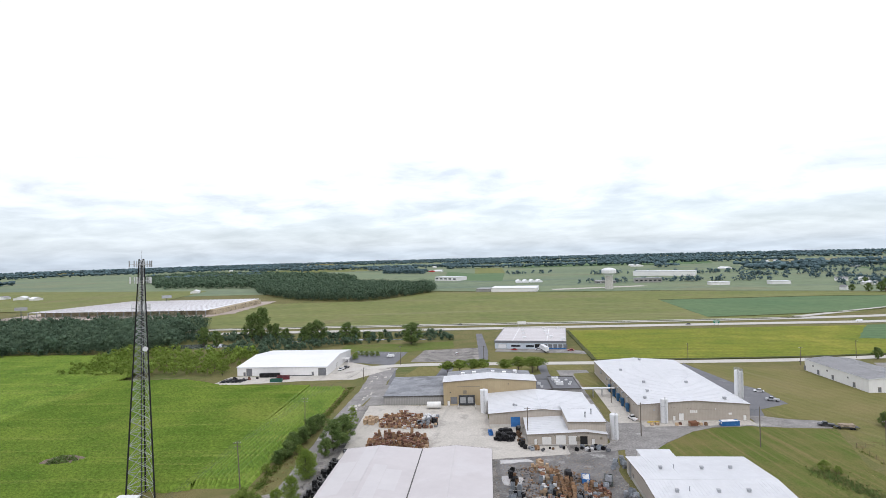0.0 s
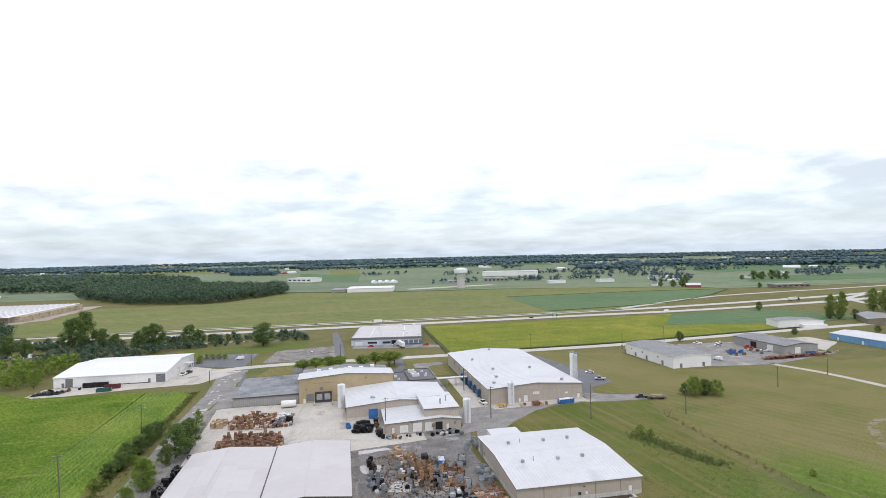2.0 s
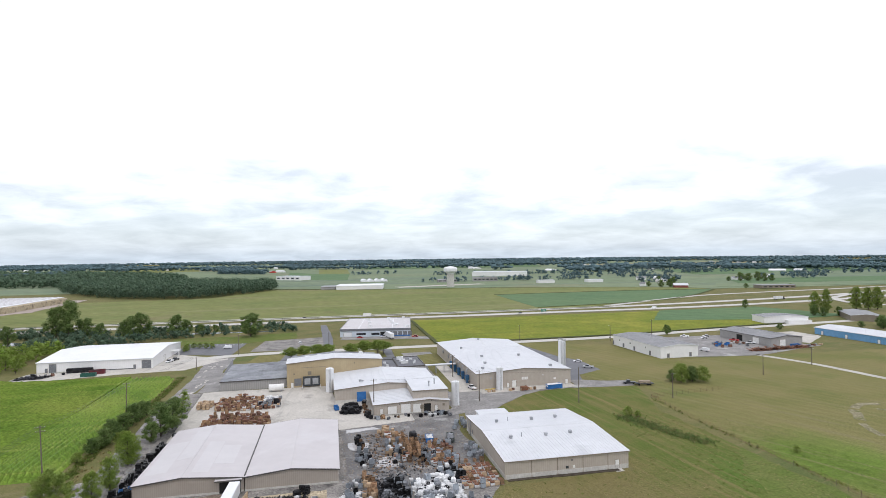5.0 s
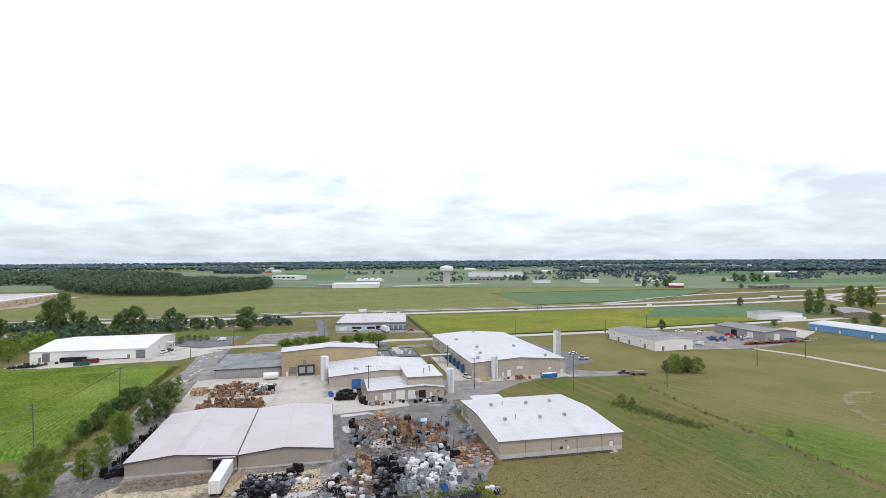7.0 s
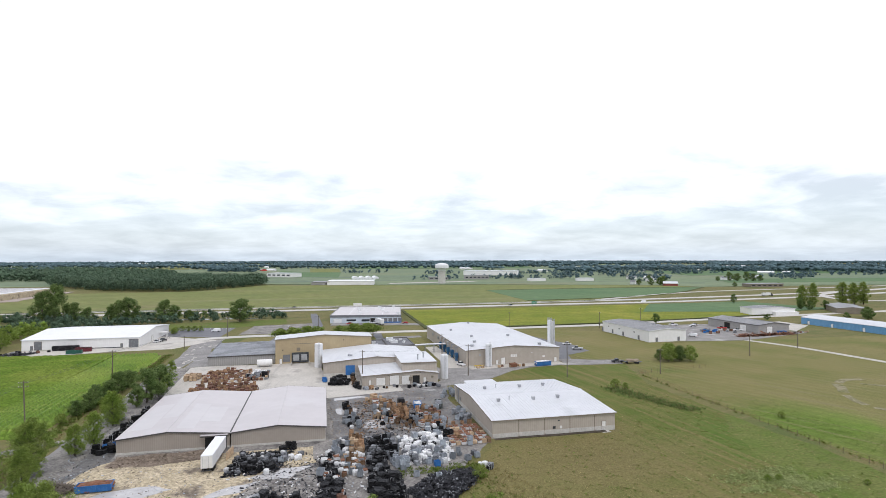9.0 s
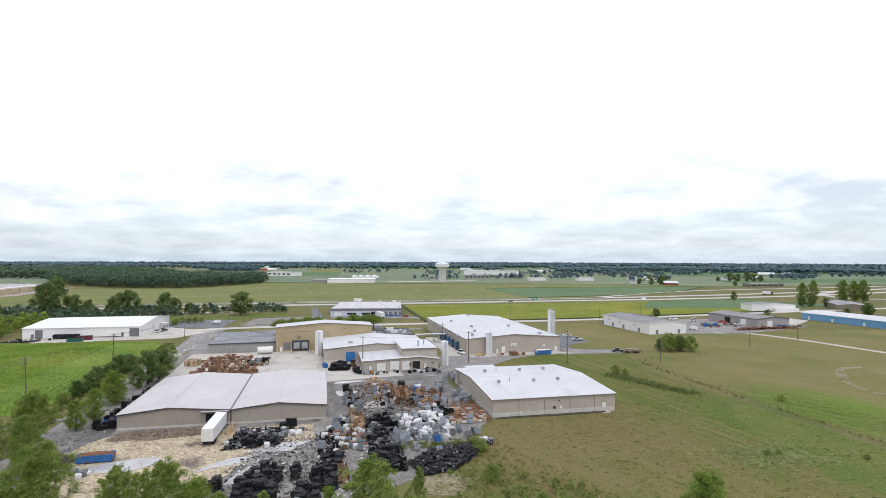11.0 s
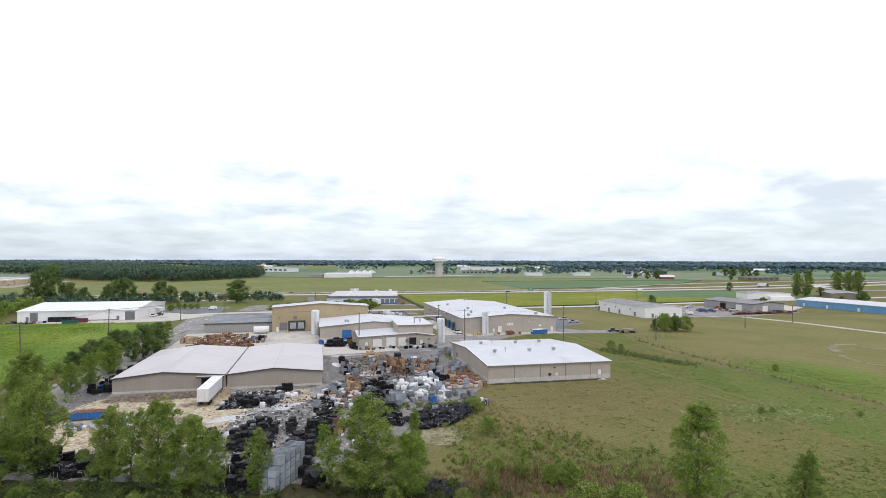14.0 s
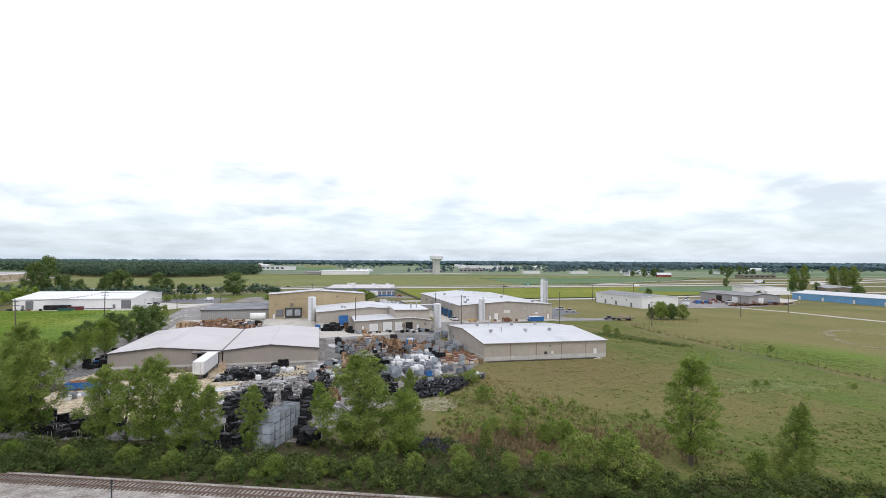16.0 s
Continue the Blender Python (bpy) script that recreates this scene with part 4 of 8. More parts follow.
part("roof", Shape().prism([(-0.3, -0.3, 7.85), (14.1, -0.3, 7.6), (14.1, -0.3, 7.75), (-0.3, -0.3, 8.0)], (0, 0, 0), (0, 24.0, 0)), M_ROOF, block)
part("eave_trim", Shape().box(-0.33, 14.1, -0.38, -0.3, 7.45, 7.9), M_TANTRIM, block)
for x, y in ((7.2, 5.5), (10.2, 9.5)):
    part("stack", Shape().rod((x, y, 7.6), (x, y, 9.7), 0.3, n=10).rod((x, y, 9.7), (x, y, 10.0), 0.42, n=10), M_STEEL, block)
wing = gable("works_wing", "low tan front wing with white roof and overhead doors", pose(-28.0, 67.7, 0, 0, 0, -1.6), 29.2, 20.6, 3.9, 4.9, M_WALL, M_ROOF, M_TANTRIM, 0.74, skirt=0.3, seams=2.0)
for x, w, h, z in ((7.0, 3.4, 2.9, 0.2), (12.2, 3.6, 3.5, 0.2), (16.6, 3.2, 3.3, 0.2)):
    door_y(wing, "overhead_door", x, 0, w, h, M_DOORW, "white overhead door", z=z, slats=5)
# black leaf on an uncut wall stands for the shade indoors
door_y(wing, "doorway", 20.6, 0, 2.6, 3.2, M_BLACK, "black panel standing for a dark open doorway")
door_y(wing, "door", 2.9, 0, 1.0, 2.2, M_DOORW)
door_y(wing, "door", 24.0, 0, 1.1, 2.3, M_DOORW)
part("wall_box", Shape().box(17.8, 19.0, -0.5, 0, 1.6, 3.0).box(26.5, 27.3, -0.3, 0, 2.2, 3.0), M_TANTRIM, wing)
part("wall_lamp", Shape().box(9.6, 9.9, -0.3, 0, 3.7, 3.95).box(22.0, 22.3, -0.3, 0, 4.4, 4.65), M_DARKST, wing)

# white warehouse across the corn (its ridge runs along world x)
ware = gable("white_warehouse", "long white metal warehouse with bright white roof", pose(-136.6, 189.6, 0, 0, 0, 88.2), 56.5, 56.6, 5.5, 7.9, M_WWALL, M_ROOFB, M_WHITE, 0.5, seams=2.4)
for y, w, h in ((12.6 - 9.5, 4.6, 4.4), (58.5 - 9.5, 3.4, 4.4)):
    door_x(ware, "overhead_door", 0.0, y, w, h, M_DOORG, "dark grey overhead door", slats=7)
door_x(ware, "door", 0.0, 9.0, 1.1, 2.2, M_DOORG)
door_x(ware, "door", 0.0, 52.0, 1.1, 2.2, M_DOORG)
part("footing", Shape().box(-0.08, 0, 9.6, 33.0, 0.0, 0.5), M_DARKST, ware)
door_y(ware, "overhead_door", 22.0, 0, 3.2, 3.2, M_DOORW, slats=5)
part("canopy", Shape().box(36, 40, -4.0, -0.1, 3.0, 3.3).box(36.2, 36.5, -3.9, -3.6, 0, 3.0).box(39.5, 39.8, -3.9, -3.6, 0, 3.0), M_WWALL, ware)

# pale-blue dock building with a wide flat roof
dock = thing("dock_building", "pale blue low building with white flat roof and dock doors", "building", pose(-31.5, 271, 0, 0, 0, -9.5))
part("wall", Shape().box(0, 52, 0, 68, 0, 4.3), M_PALEBLUE, dock)
part("parapet", Shape().box(-0.3, 52.3, -0.3, 0.15, 4.3, 6.0).box(-0.3, 0.15, 0.15, 68.3, 4.3, 6.0).box(51.85, 52.3, 0.15, 68.3, 4.3, 6.0).box(0.15, 51.85, 67.9, 68.3, 4.3, 6.0), M_DOORG, dock, "dark grey parapet band")
part("roof", Shape().box(0.15, 51.85, 0.15, 67.9, 5.2, 5.7), M_ROOFW, dock)
s = Shape()
for i in range(1, 9):
    s.box(0.3, 51.7, 7.5 * i, 7.5 * i + 0.25, 5.7, 5.74)
s.box(13, 13.4, 0.3, 67.8, 5.7, 5.75).box(38, 38.4, 0.3, 67.8, 5.7, 5.75)
part("roof_seam", s, M_ROOFB, dock)
for x, y in ((17, 52), (19, 36), (21, 14), (34, 60), (36, 44), (38, 30), (41, 18), (46, 65), (50, 8)):
    part("roof_unit", Shape().box(x - 1.2, x + 1.2, y - 1.2, y + 1.2, 5.7, 6.9).box(x - 1.3, x + 1.3, y - 1.3, y + 1.3, 6.9, 7.0), M_WHITE, dock)
for k in range(6):
    door_y(dock, "dock_door", 33.5 + k * 3.6 - (0.0 if k else 1.6), 0, 2.6 if k else 4.5, 3.0, M_DOORG if k else M_BLACK, "dark dock door", z=0.5, slats=4 if k else 0)
door_y(dock, "office_panel", 5.5, 0, 6.0, 3.0, M_WHITE, "white office front", z=0.3)
part("window", Shape().box(12, 19, -0.05, 0, 1.4, 2.8), M_GLASS, dock)
part("window", Shape().box(23, 29, -0.05, 0, 1.2, 2.8), M_GLASS, dock)
part("dock_plinth", Shape().box(30, 51.9, -0.4, -0.08, 0, 0.9), M_BLUEP, dock)

# eastern buildings
east = gable("white_block_building", "white block building with grey metal roof", pose(141, 133.5, 0), 24.5, 50.0, 6.4, 7.5, M_WWALL, M_ROOFG, M_WHITE, 0.5, seams=1.5)
for x in (5.0, 19.5):
    door_y(east, "door", x, 0, 1.3, 2.3, M_DOORG, z=0.2)
for y in (10, 26, 38, 50):
    door_x(east, "door", 0.0, y, 1.6, 2.4, M_DOORG, z=0.2)
    part("wall_vent", Shape().box(-0.08, 0, y + 4, y + 5, 3.6, 4.4), M_DARKST, east)
garage = gable("grey_garage", "grey-brown metal garage with grey roof", pose(229, 147, 0, 0, 0, 0), 24.0, 44.0, 5.2, 6.6, M_GWALL, M_ROOFG, M_TRIM, 0.5, seams=1.5)
door_y(garage, "overhead_door", 9.0, 0, 4.2, 4.0, M_DOORW, "pale overhead door", slats=5)
door_x(garage, "overhead_door", 0.0, 12, 5, 4.0, M_DOORW, "pale overhead door", slats=5)
# black leaf again, painting the shade inside an open bay
door_x(garage, "overhead_door", 0.0, 26, 5, 4.0, M_BLACK, "black panel standing for an open dark bay")
blue = gable("blue_building", "long blue metal building with white roof", pose(301, 92, 0, 0, 0, 0), 26.0, 90.0, 4.7, 6.2, M_BWALL, M_ROOF, M_WHITE, 0.5, seams=2.0)
for y in (6, 24, 44, 66, 84):
    door_x(blue, "door", 0.0, y, 1.6, 2.4, M_DOORW)
hut = gable("pale_shed", "pale grey metal shed far behind the lots", pose(312, 239, 0, 0, 0, -15), 36.0, 18.0, 5.4, 6.6, M_WWALL, M_ROOFG, M_WHITE, 0.5, seams=2.0)
part("lean_to", Shape().box(17, 36, -5, -0.05, 0, 3.0), M_WWALL, hut)
brown = gable("brown_building", "low dark brown building with pale roof among trees", pose(391, 230, 0, 0, 0, -38), 22.0, 46.0, 4.8, 6.0, M_TANTRIM, M_ROOFG, M_WHITE, 0.5, seams=0)


# ---- silos, towers and poles ----
def silo(x, y, r, h, label, cage=False):
    o = thing("silo", label, "silo", pose(x, y, 0), "silos")
    part("shell", Shape().turned(0, 0, [(r, 0.4), (r, h - 0.5), (r * 0.96, h - 0.2), (r * 0.5, h + 0.05), (r * 0.1, h + 0.15)], 56), M_WHITE, o, smooth=False)
    part("base_ring", Shape().turned(0, 0, [(r * 1.06, 0), (r * 1.06, 0.4)], 28), M_SKIRT, o)
    s = Shape()
    for dx in (-0.25, 0.25):
        s.box(dx - 0.04, dx + 0.04, -r - 0.32, -r - 0.24, 0.3, h + 0.9)
    for i in range(int(h / 0.5)):
        s.box(-0.25, 0.25, -r - 0.3, -r - 0.26, 0.5 + i * 0.5, 0.54 + i * 0.5)
    part("ladder", s, M_STEEL, o)
    if cage:
        c = Shape()
        for i in range(12):
            a = 2 * math.pi * i / 12
            c.rod((r * 0.95 * math.cos(a), r * 0.95 * math.sin(a), h - 0.2), (r * 0.95 * math.cos(a), r * 0.95 * math.sin(a), h + 1.0), 0.05, n=4)
            b2 = a + 2 * math.pi / 12
            c.rod((r * 0.95 * math.cos(a), r * 0.95 * math.sin(a), h + 1.0), (r * 0.95 * math.cos(b2), r * 0.95 * math.sin(b2), h + 1.0), 0.05, n=4)
        part("guard_rail", c, M_STEEL, o)
    return o


silo(-43.2, 108.6, 1.75, 10.8, "tall white cylindrical silo beside the works")
silo(5.2, 72.8, 1.55, 9.9, "tall white cylindrical silo at the works corner")
silo(30.4, 91.6, 1.45, 10.3, "tall white cylindrical silo against the plant wall")
silo(67.2, 107.0, 1.1, 18.0, "slender white silo with a railed top", True)
silo(69.3, 107.8, 0.95, 17.2, "slender white silo with a railed top", True)

water = thing("water_tower", "white water tower with a broad faceted tank", "water tower", pose(193, 832, 0))
part("column", Shape().turned(0, 0, [(7.0, 0), (6.6, 20), (6.6, 25.5)], 20), M_SKIRT, water, "pale fluted column")
part("tank", Shape().turned(0, 0, [(6.9, 23.5), (8.0, 26.0), (12.4, 28.2), (12.8, 29.0), (12.8, 33.6), (11.6, 35.4), (6.0, 37.2), (0.4, 38.0)], 14), M_WHITE, water)
part("rail", Shape().turned(0, 0, [(12.0, 28.6), (12.0, 29.1)], 20), M_STEEL, water)

mast = thing("lattice_tower", "tall steel lattice radio tower standing in the corn", "tower", pose(-150.2, 25, 0, 0, 1.2, 20))
H_T, W_B, W_T = 73.5, 4.6, 0.75
corner = [(math.cos(a), math.sin(a)) for a in (math.pi / 2, math.pi * 7 / 6, math.pi * 11 / 6)]


def at_tower(i, z):
    w = W_B + (W_T - W_B) * min(1, z / H_T)
    return (corner[i][0] * w, corner[i][1] * w, z)


for i in range(3):
    part("leg", Shape().rod(at_tower(i, 0), at_tower(i, H_T), 0.27, 0.17, 8), M_BLACK, mast, "near-black steel leg")
braces = Shape()
z, k = 0.0, 0
while z < H_T - 1:
    step = max(1.5, 4.6 * (1 - z / H_T) ** 0.8)
    z1 = min(H_T, z + step)
    for i in range(3):
        j = (i + 1) % 3
        braces.rod(at_tower(i, z), at_tower(j, z1), 0.075, n=4).rod(at_tower(j, z), at_tower(i, z1), 0.075, n=4).rod(at_tower(i, z1), at_tower(j, z1), 0.065, n=4)
    z = z1
part("bracing", braces, M_STEEL, mast, "pale galvanised cross bracing")
for zz, r in ((71.8, 3.6), (66.8, 3.4), (58.5, 3.0)):
    ring = Shape()
    for i in range(3):
        a, b2 = corner[i], corner[(i + 1) % 3]
        ring.rod((a[0] * r, a[1] * r, zz), (b2[0] * r, b2[1] * r, zz), 0.08, n=5).rod((0, 0, zz), (a[0] * r, a[1] * r, zz), 0.07, n=5)
    plat = part("antenna_mount", ring, M_STEEL, mast)
    for i in range(3):
        a, b2 = corner[i], corner[(i + 1) % 3]
        for f in (0.05, 0.35, 0.65, 0.95):
            px, py = (a[0] + (b2[0] - a[0]) * f) * r * 1.04, (a[1] + (b2[1] - a[1]) * f) * r * 1.04
            part("antenna", Shape().box(px - 0.13, px + 0.13, py - 0.1, py + 0.1, zz - 0.8, zz + 1.2), M_WHITE if zz < 70 else M_STEEL, plat)
part("dish", Shape().rod((1.2, -1.6, 46), (1.4, -2.0, 46), 0.75, n=16), M_WHITE, mast)
part("lightning_rod", Shape().rod((0, 0, H_T), (0, 0, H_T + 2.6), 0.05, n=5), M_STEEL, mast)
part("cable_ladder", Shape().box(-0.2, 0.2, -0.6, -0.5, 0, H_T - 1), M_DARKST, mast)
cabin = thing("equipment_cabin", "small white equipment cabin at the tower foot", "cabin", pose(-151, 19.0, 0))
part("wall", Shape().box(-3, 3, -1.5, 1.5, 0, 2.8), M_WHITE, cabin)
part("roof", Shape().box(-3.2, 3.2, -1.7, 1.7, 2.8, 3.0), M_ROOFB, cabin)


def pole(x, y, h, arms=1, lean=0.0, turn=0.0, group="utility poles", label="weathered wooden utility pole with crossarm"):
    o = thing("utility_pole", label, "pole", pose(x, y, 0, 0, lean, turn), group)
    part("shaft", Shape().rod((0, 0, 0), (0, 0, h), 0.22, 0.14, 8), M_POLE, o)
    for k in range(arms):
        z = h - 0.5 - 1.1 * k
        arm = part("crossarm", Shape().box(-1.2, 1.2, -0.16, -0.05, z - 0.06, z + 0.06), M_POLE, o)
        for x1 in (-1.1, -0.5, 0.5, 1.1):
            part("insulator", Shape().rod((x1, -0.1, z + 0.06), (x1, -0.1, z + 0.26), 0.05, n=6), M_WHITE, arm)
    return o


POLES = ((-120.2, 27.0, 16.5, 2, -2), (-116.5, 80.5, 15.5, 2, 1), (54.4, 63.5, 14.5, 0, 0), (94.5, 59.0, 10.5, 1, 0), (16.2, 76.0, 13.0, 1, 0), (-27.5, 72.0, 13.0, 1, 0),
         (-95.5, 218.0, 12.5, 1, 0), (-41.0, 214.0, 12.0, 1, 0), (146.0, 196.0, 11.0, 1, 0), (205.0, 96.0, 9.0, 1, 0), (163.0, 84.0, 10.0, 1, 0), (16.5, 122.0, 11.0, 1, 0),
         (88.0, 215.0, 11.0, 1, 0), (190.0, 214.0, 11.0, 1, 0), (248.0, 60.0, 10.0, 1, 0), (-112.0, 178.0, 7.0, 0, 0))
for x, y, h, arms, lean in POLES:
    pole(x, y, h, arms, lean, label="weathered wooden utility pole with crossarm" if arms else "slim bare wooden pole")
wires = Shape()


def wire(s, a, b, sag, r=0.02, n=10):
    pts = [Vector(a).lerp(Vector(b), i / n) - Vector((0, 0, sag * 4 * (i / n) * (1 - i / n))) for i in range(n + 1)]
    for p, q in zip(pts, pts[1:]):
        s.rod(p, q, r, n=3, caps=False)


for dx in (-1.1, -0.4, 0.5, 1.1):
    wire(wires, (-120.7 + dx, 27, 16.1), (-116.3 + dx, 80.5, 15.1), 0.7)
    wire(wires, (-120.7 + dx, 27, 16.1), (-124 + dx, -30, 15.5), 0.8)
    wire(wires, (-116.3 + dx, 80.5, 15.1), (-95.5 + dx, 218, 12.1), 1.6)
for a, b2 in (((-27.5, 72, 12.6), (16.2, 76, 12.6)), ((16.2, 76, 12.6), (54.4, 63.5, 13.5)), ((-95.5, 218, 12), (-41, 214, 11.6)), ((16.2, 76, 12.6), (16.5, 122, 10.6))):
    wire(wires, a, b2, 1.0)
single("overhead_wires", wires, M_DARKST, "thin sagging overhead wires between the poles", "wires", kind="stuff")


# ---- trees ----
def leaf_quads(centres, radii, count, size, rng, flat=0.75, face=0.6, inner=0.30):
    """Small leaf sprays scattered through round lobes, denser towards their skins."""
    c, r = np.asarray(centres), np.asarray(radii)
    pick = rng.integers(0, len(c), count)
    d = rng.normal(size=(count, 3))
    d /= np.linalg.norm(d, axis=1)[:, None]
    p = c[pick] + d * (r[pick] * rng.uniform(inner, 1.15, count) ** 0.7)[:, None] * np.array([1, 1, flat])
    look_out = d * face + rng.normal(size=(count, 3)) * 0.42 + np.array([0, 0, 0.5])
    look_out /= np.linalg.norm(look_out, axis=1)[:, None]
    u = np.cross(look_out, rng.normal(size=(count, 3)))
    u /= np.linalg.norm(u, axis=1)[:, None]
    w = np.cross(look_out, u)
    sz = size * rng.uniform(0.6, 1.3, count)[:, None]
    return np.stack([p - u * sz, p - w * sz * 0.6, p + u * sz, p + w * sz * 0.6], 1).reshape(-1, 3)


def quad_mesh(name, pts, material):
    n = len(pts) // 4
    me = bpy.data.meshes.new(name)
    me.vertices.add(len(pts))
    me.vertices.foreach_set("co", pts.astype(np.float32).ravel())
    me.loops.add(4 * n)
    me.loops.foreach_set("vertex_index", np.arange(4 * n, dtype=np.int32))
    me.polygons.add(n)
    me.polygons.foreach_set("loop_start", np.arange(0, 4 * n, 4, dtype=np.int32))
    me.materials.append(material)
    me.update(calc_edges=True)
    me.validate()
    return me


CUBE_V, CUBE_F = [], []
for _a in range(3):
    for _s in (-1, 1):
        for _i in range(2):
            for _j in range(2):
                q = []
                for di, dj in ((0, 0), (1, 0), (1, 1), (0, 1)):
                    c = [_i + di - 1, _j + dj - 1]
                    c.insert(_a, _s)
                    if tuple(c) not in CUBE_V:
                        CUBE_V.append(tuple(c))
                    q.append(CUBE_V.index(tuple(c)))
                CUBE_F.append(q if (_s > 0) == (_a != 1) else q[::-1])
CUBE_V = np.array([Vector(c).normalized() for c in CUBE_V])
CUBE_F = np.array(CUBE_F)


def leafy_mesh(name, centres, radii, leaves, size, rng, material, flat=0.9, core=0.0, face=0.6, inner=0.3):
    """Leaf sprays over round lobes; with core, each lobe has a lumpy dark inside so that no light shows through."""
    pts = leaf_quads(centres, radii, leaves, size, rng, flat, face, inner)
    pts[:, 2] = np.maximum(pts[:, 2], 0.05)
    if not core:
        return quad_mesh(name, pts, material)
    c, r = np.asarray(centres, dtype=float), np.asarray(radii, dtype=float)
    n, m = len(pts), len(c)
    bump = 1 + rng.normal(0, 0.24, (m, len(CUBE_V), 1))
    cv = c[:, None, :] + CUBE_V[None] * bump * (r * core)[:, None, None] * np.array([1, 1, flat])
    cv[:, :, 2] = np.maximum(cv[:, :, 2], 0.02)
    v = np.concatenate([pts, cv.reshape(-1, 3)])
    f = np.concatenate([np.arange(n).reshape(-1, 4), (CUBE_F[None] + n + (np.arange(m) * len(CUBE_V))[:, None, None]).reshape(-1, 4)]).astype(np.int32)
    me = bpy.data.meshes.new(name)
    me.vertices.add(len(v))
    me.vertices.foreach_set("co", v.astype(np.float32).ravel())
    me.loops.add(f.size)
    me.loops.foreach_set("vertex_index", f.ravel())
    me.polygons.add(len(f))
    me.polygons.foreach_set("loop_start", np.arange(0, f.size, 4, dtype=np.int32))
    me.polygons.foreach_set("use_smooth", np.arange(len(f)) >= n // 4)
    me.materials.append(material)
    me.update(calc_edges=True)
    me.validate()
    return me


def tree(seed, h, spread, leaves, size, leaf_mat, trunk=0.22, start=0.25, lobes=16, shape=1.0, name="tree", label="leafy green deciduous tree", group="trees", flat=0.8, core=0.0, outline=None, droop=-0.22, clumps=0):
    rng = np.random.default_rng(seed)
    o = thing(name, label, "tree", pose(0, 0, 0), group)
    s = Shape()
    lean = rng.normal(0, 0.03 * h, 2)
    axis = [Vector((lean[0] * f ** 2, lean[1] * f ** 2, h * 0.92 * f)) for f in (0, 0.25, 0.5, 0.75, 1.0)]
    rad = [trunk, trunk * 0.8, trunk * 0.6, trunk * 0.35, trunk * 0.1]
    for i in range(4):
        s.rod(axis[i], axis[i + 1], rad[i], rad[i + 1], 7, i == 0)
    centres, radii = [], []
    for k in range(lobes):
        f = start + (1 - start) * (k + 0.5) / lobes
        prof = (math.sin(math.pi * min(1, max(0.06, (f - start) / (1 - start) * 0.86 + 0.12))) ** 0.7) ** shape
        if outline:
            prof = outline((f - start) / (1 - start))
        a = k * 2.4 + rng.uniform(-0.5, 0.5)
        r = spread * prof * rng.uniform(0.25, 0.95)
        base = Vector((lean[0] * f ** 2, lean[1] * f ** 2, h * f * 0.92))
        tip = base + Vector((r * math.cos(a), r * math.sin(a), -droop * spread))
        foot = Vector((base.x * 0.7, base.y * 0.7, max(0.3, base.z - r * 0.7)))
        s.rod(foot, tip, trunk * 0.32 * (1.1 - f * 0.7), trunk * 0.06, 5, False)
        centres.append(tuple(tip))
        radii.append(spread * rng.uniform(0.20, 0.44) * (0.6 + 0.4 * prof))
    centres.append((lean[0], lean[1], h * 0.93))
    radii.append(spread * 0.3)
    if clumps:
        cc, rr = [], []
        for c, r in zip(centres, radii):
            for _ in range(clumps):
                d = rng.normal(size=3)
                d /= np.linalg.norm(d)
                q = np.asarray(c) + d * r * rng.uniform(0.45, 1.0)
                s.rod(c, tuple(q), trunk * 0.05, trunk * 0.02, 3, False)
                cc.append(tuple(q))
                rr.append(r * rng.uniform(0.42, 0.72))
        centres, radii = cc, rr
    part("trunk", s, M_BARK, o)
    crown = new("crown", leafy_mesh("crown", centres, radii, leaves, size, rng, leaf_mat, flat, core))
    crown.parent = o
    return o


PARKED = pose(0, 0, -400)
PROTO = {
    "broad": tree(1, 14, 4.6, 32000, 0.12, M_LEAF, 0.26, 0.06, 60, clumps=5),
    "slim": tree(2, 14, 3.2, 18000, 0.12, M_LEAF, 0.22, 0.05, 52, clumps=5),
    "wispy": tree(3, 14, 3.3, 14000, 0.115, M_LEAFY, 0.20, 0.10, 40, clumps=5),
    "ragged": tree(4, 11, 3.9, 18000, 0.125, M_LEAFY, 0.18, 0.05, 50, clumps=5),
    "bush": tree(5, 4.5, 3.2, 5200, 0.115, M_LEAF, 0.10, 0.03, 26, name="bush", label="dense green leafy bush in grass", group="bushes", core=0.26),
    "dark": tree(6, 11, 4.8, 8000, 0.22, M_LEAFD, 0.25, 0.06, 28, label="dense dark green leafy tree", core=0.34),
    "round": tree(7, 5.2, 3.4, 4200, 0.17, M_LEAF, 0.18, 0.42, 24, label="round street tree in the lawn", group="street trees", flat=0.6, core=0.3),
    "cone": tree(8, 13, 3.6, 20000, 0.11, M_LEAF, 0.2, 0.05, 80, clumps=3, label="pointed green tree with drooping boughs", outline=lambda f: 0.12 + 0.95 * (1 - f) ** 0.8, droop=0.35, flat=1.1),
    "column": tree(9, 14, 3.4, 20000, 0.11, M_LEAFY, 0.24, 0.10, 60, clumps=5, label="tall narrow tree with a bare lower trunk", outline=lambda f: 0.16 + 0.9 * math.sin(math.pi * min(1, 0.08 + 0.80 * f ** 0.75)) ** 1.2),
}
USED = set()


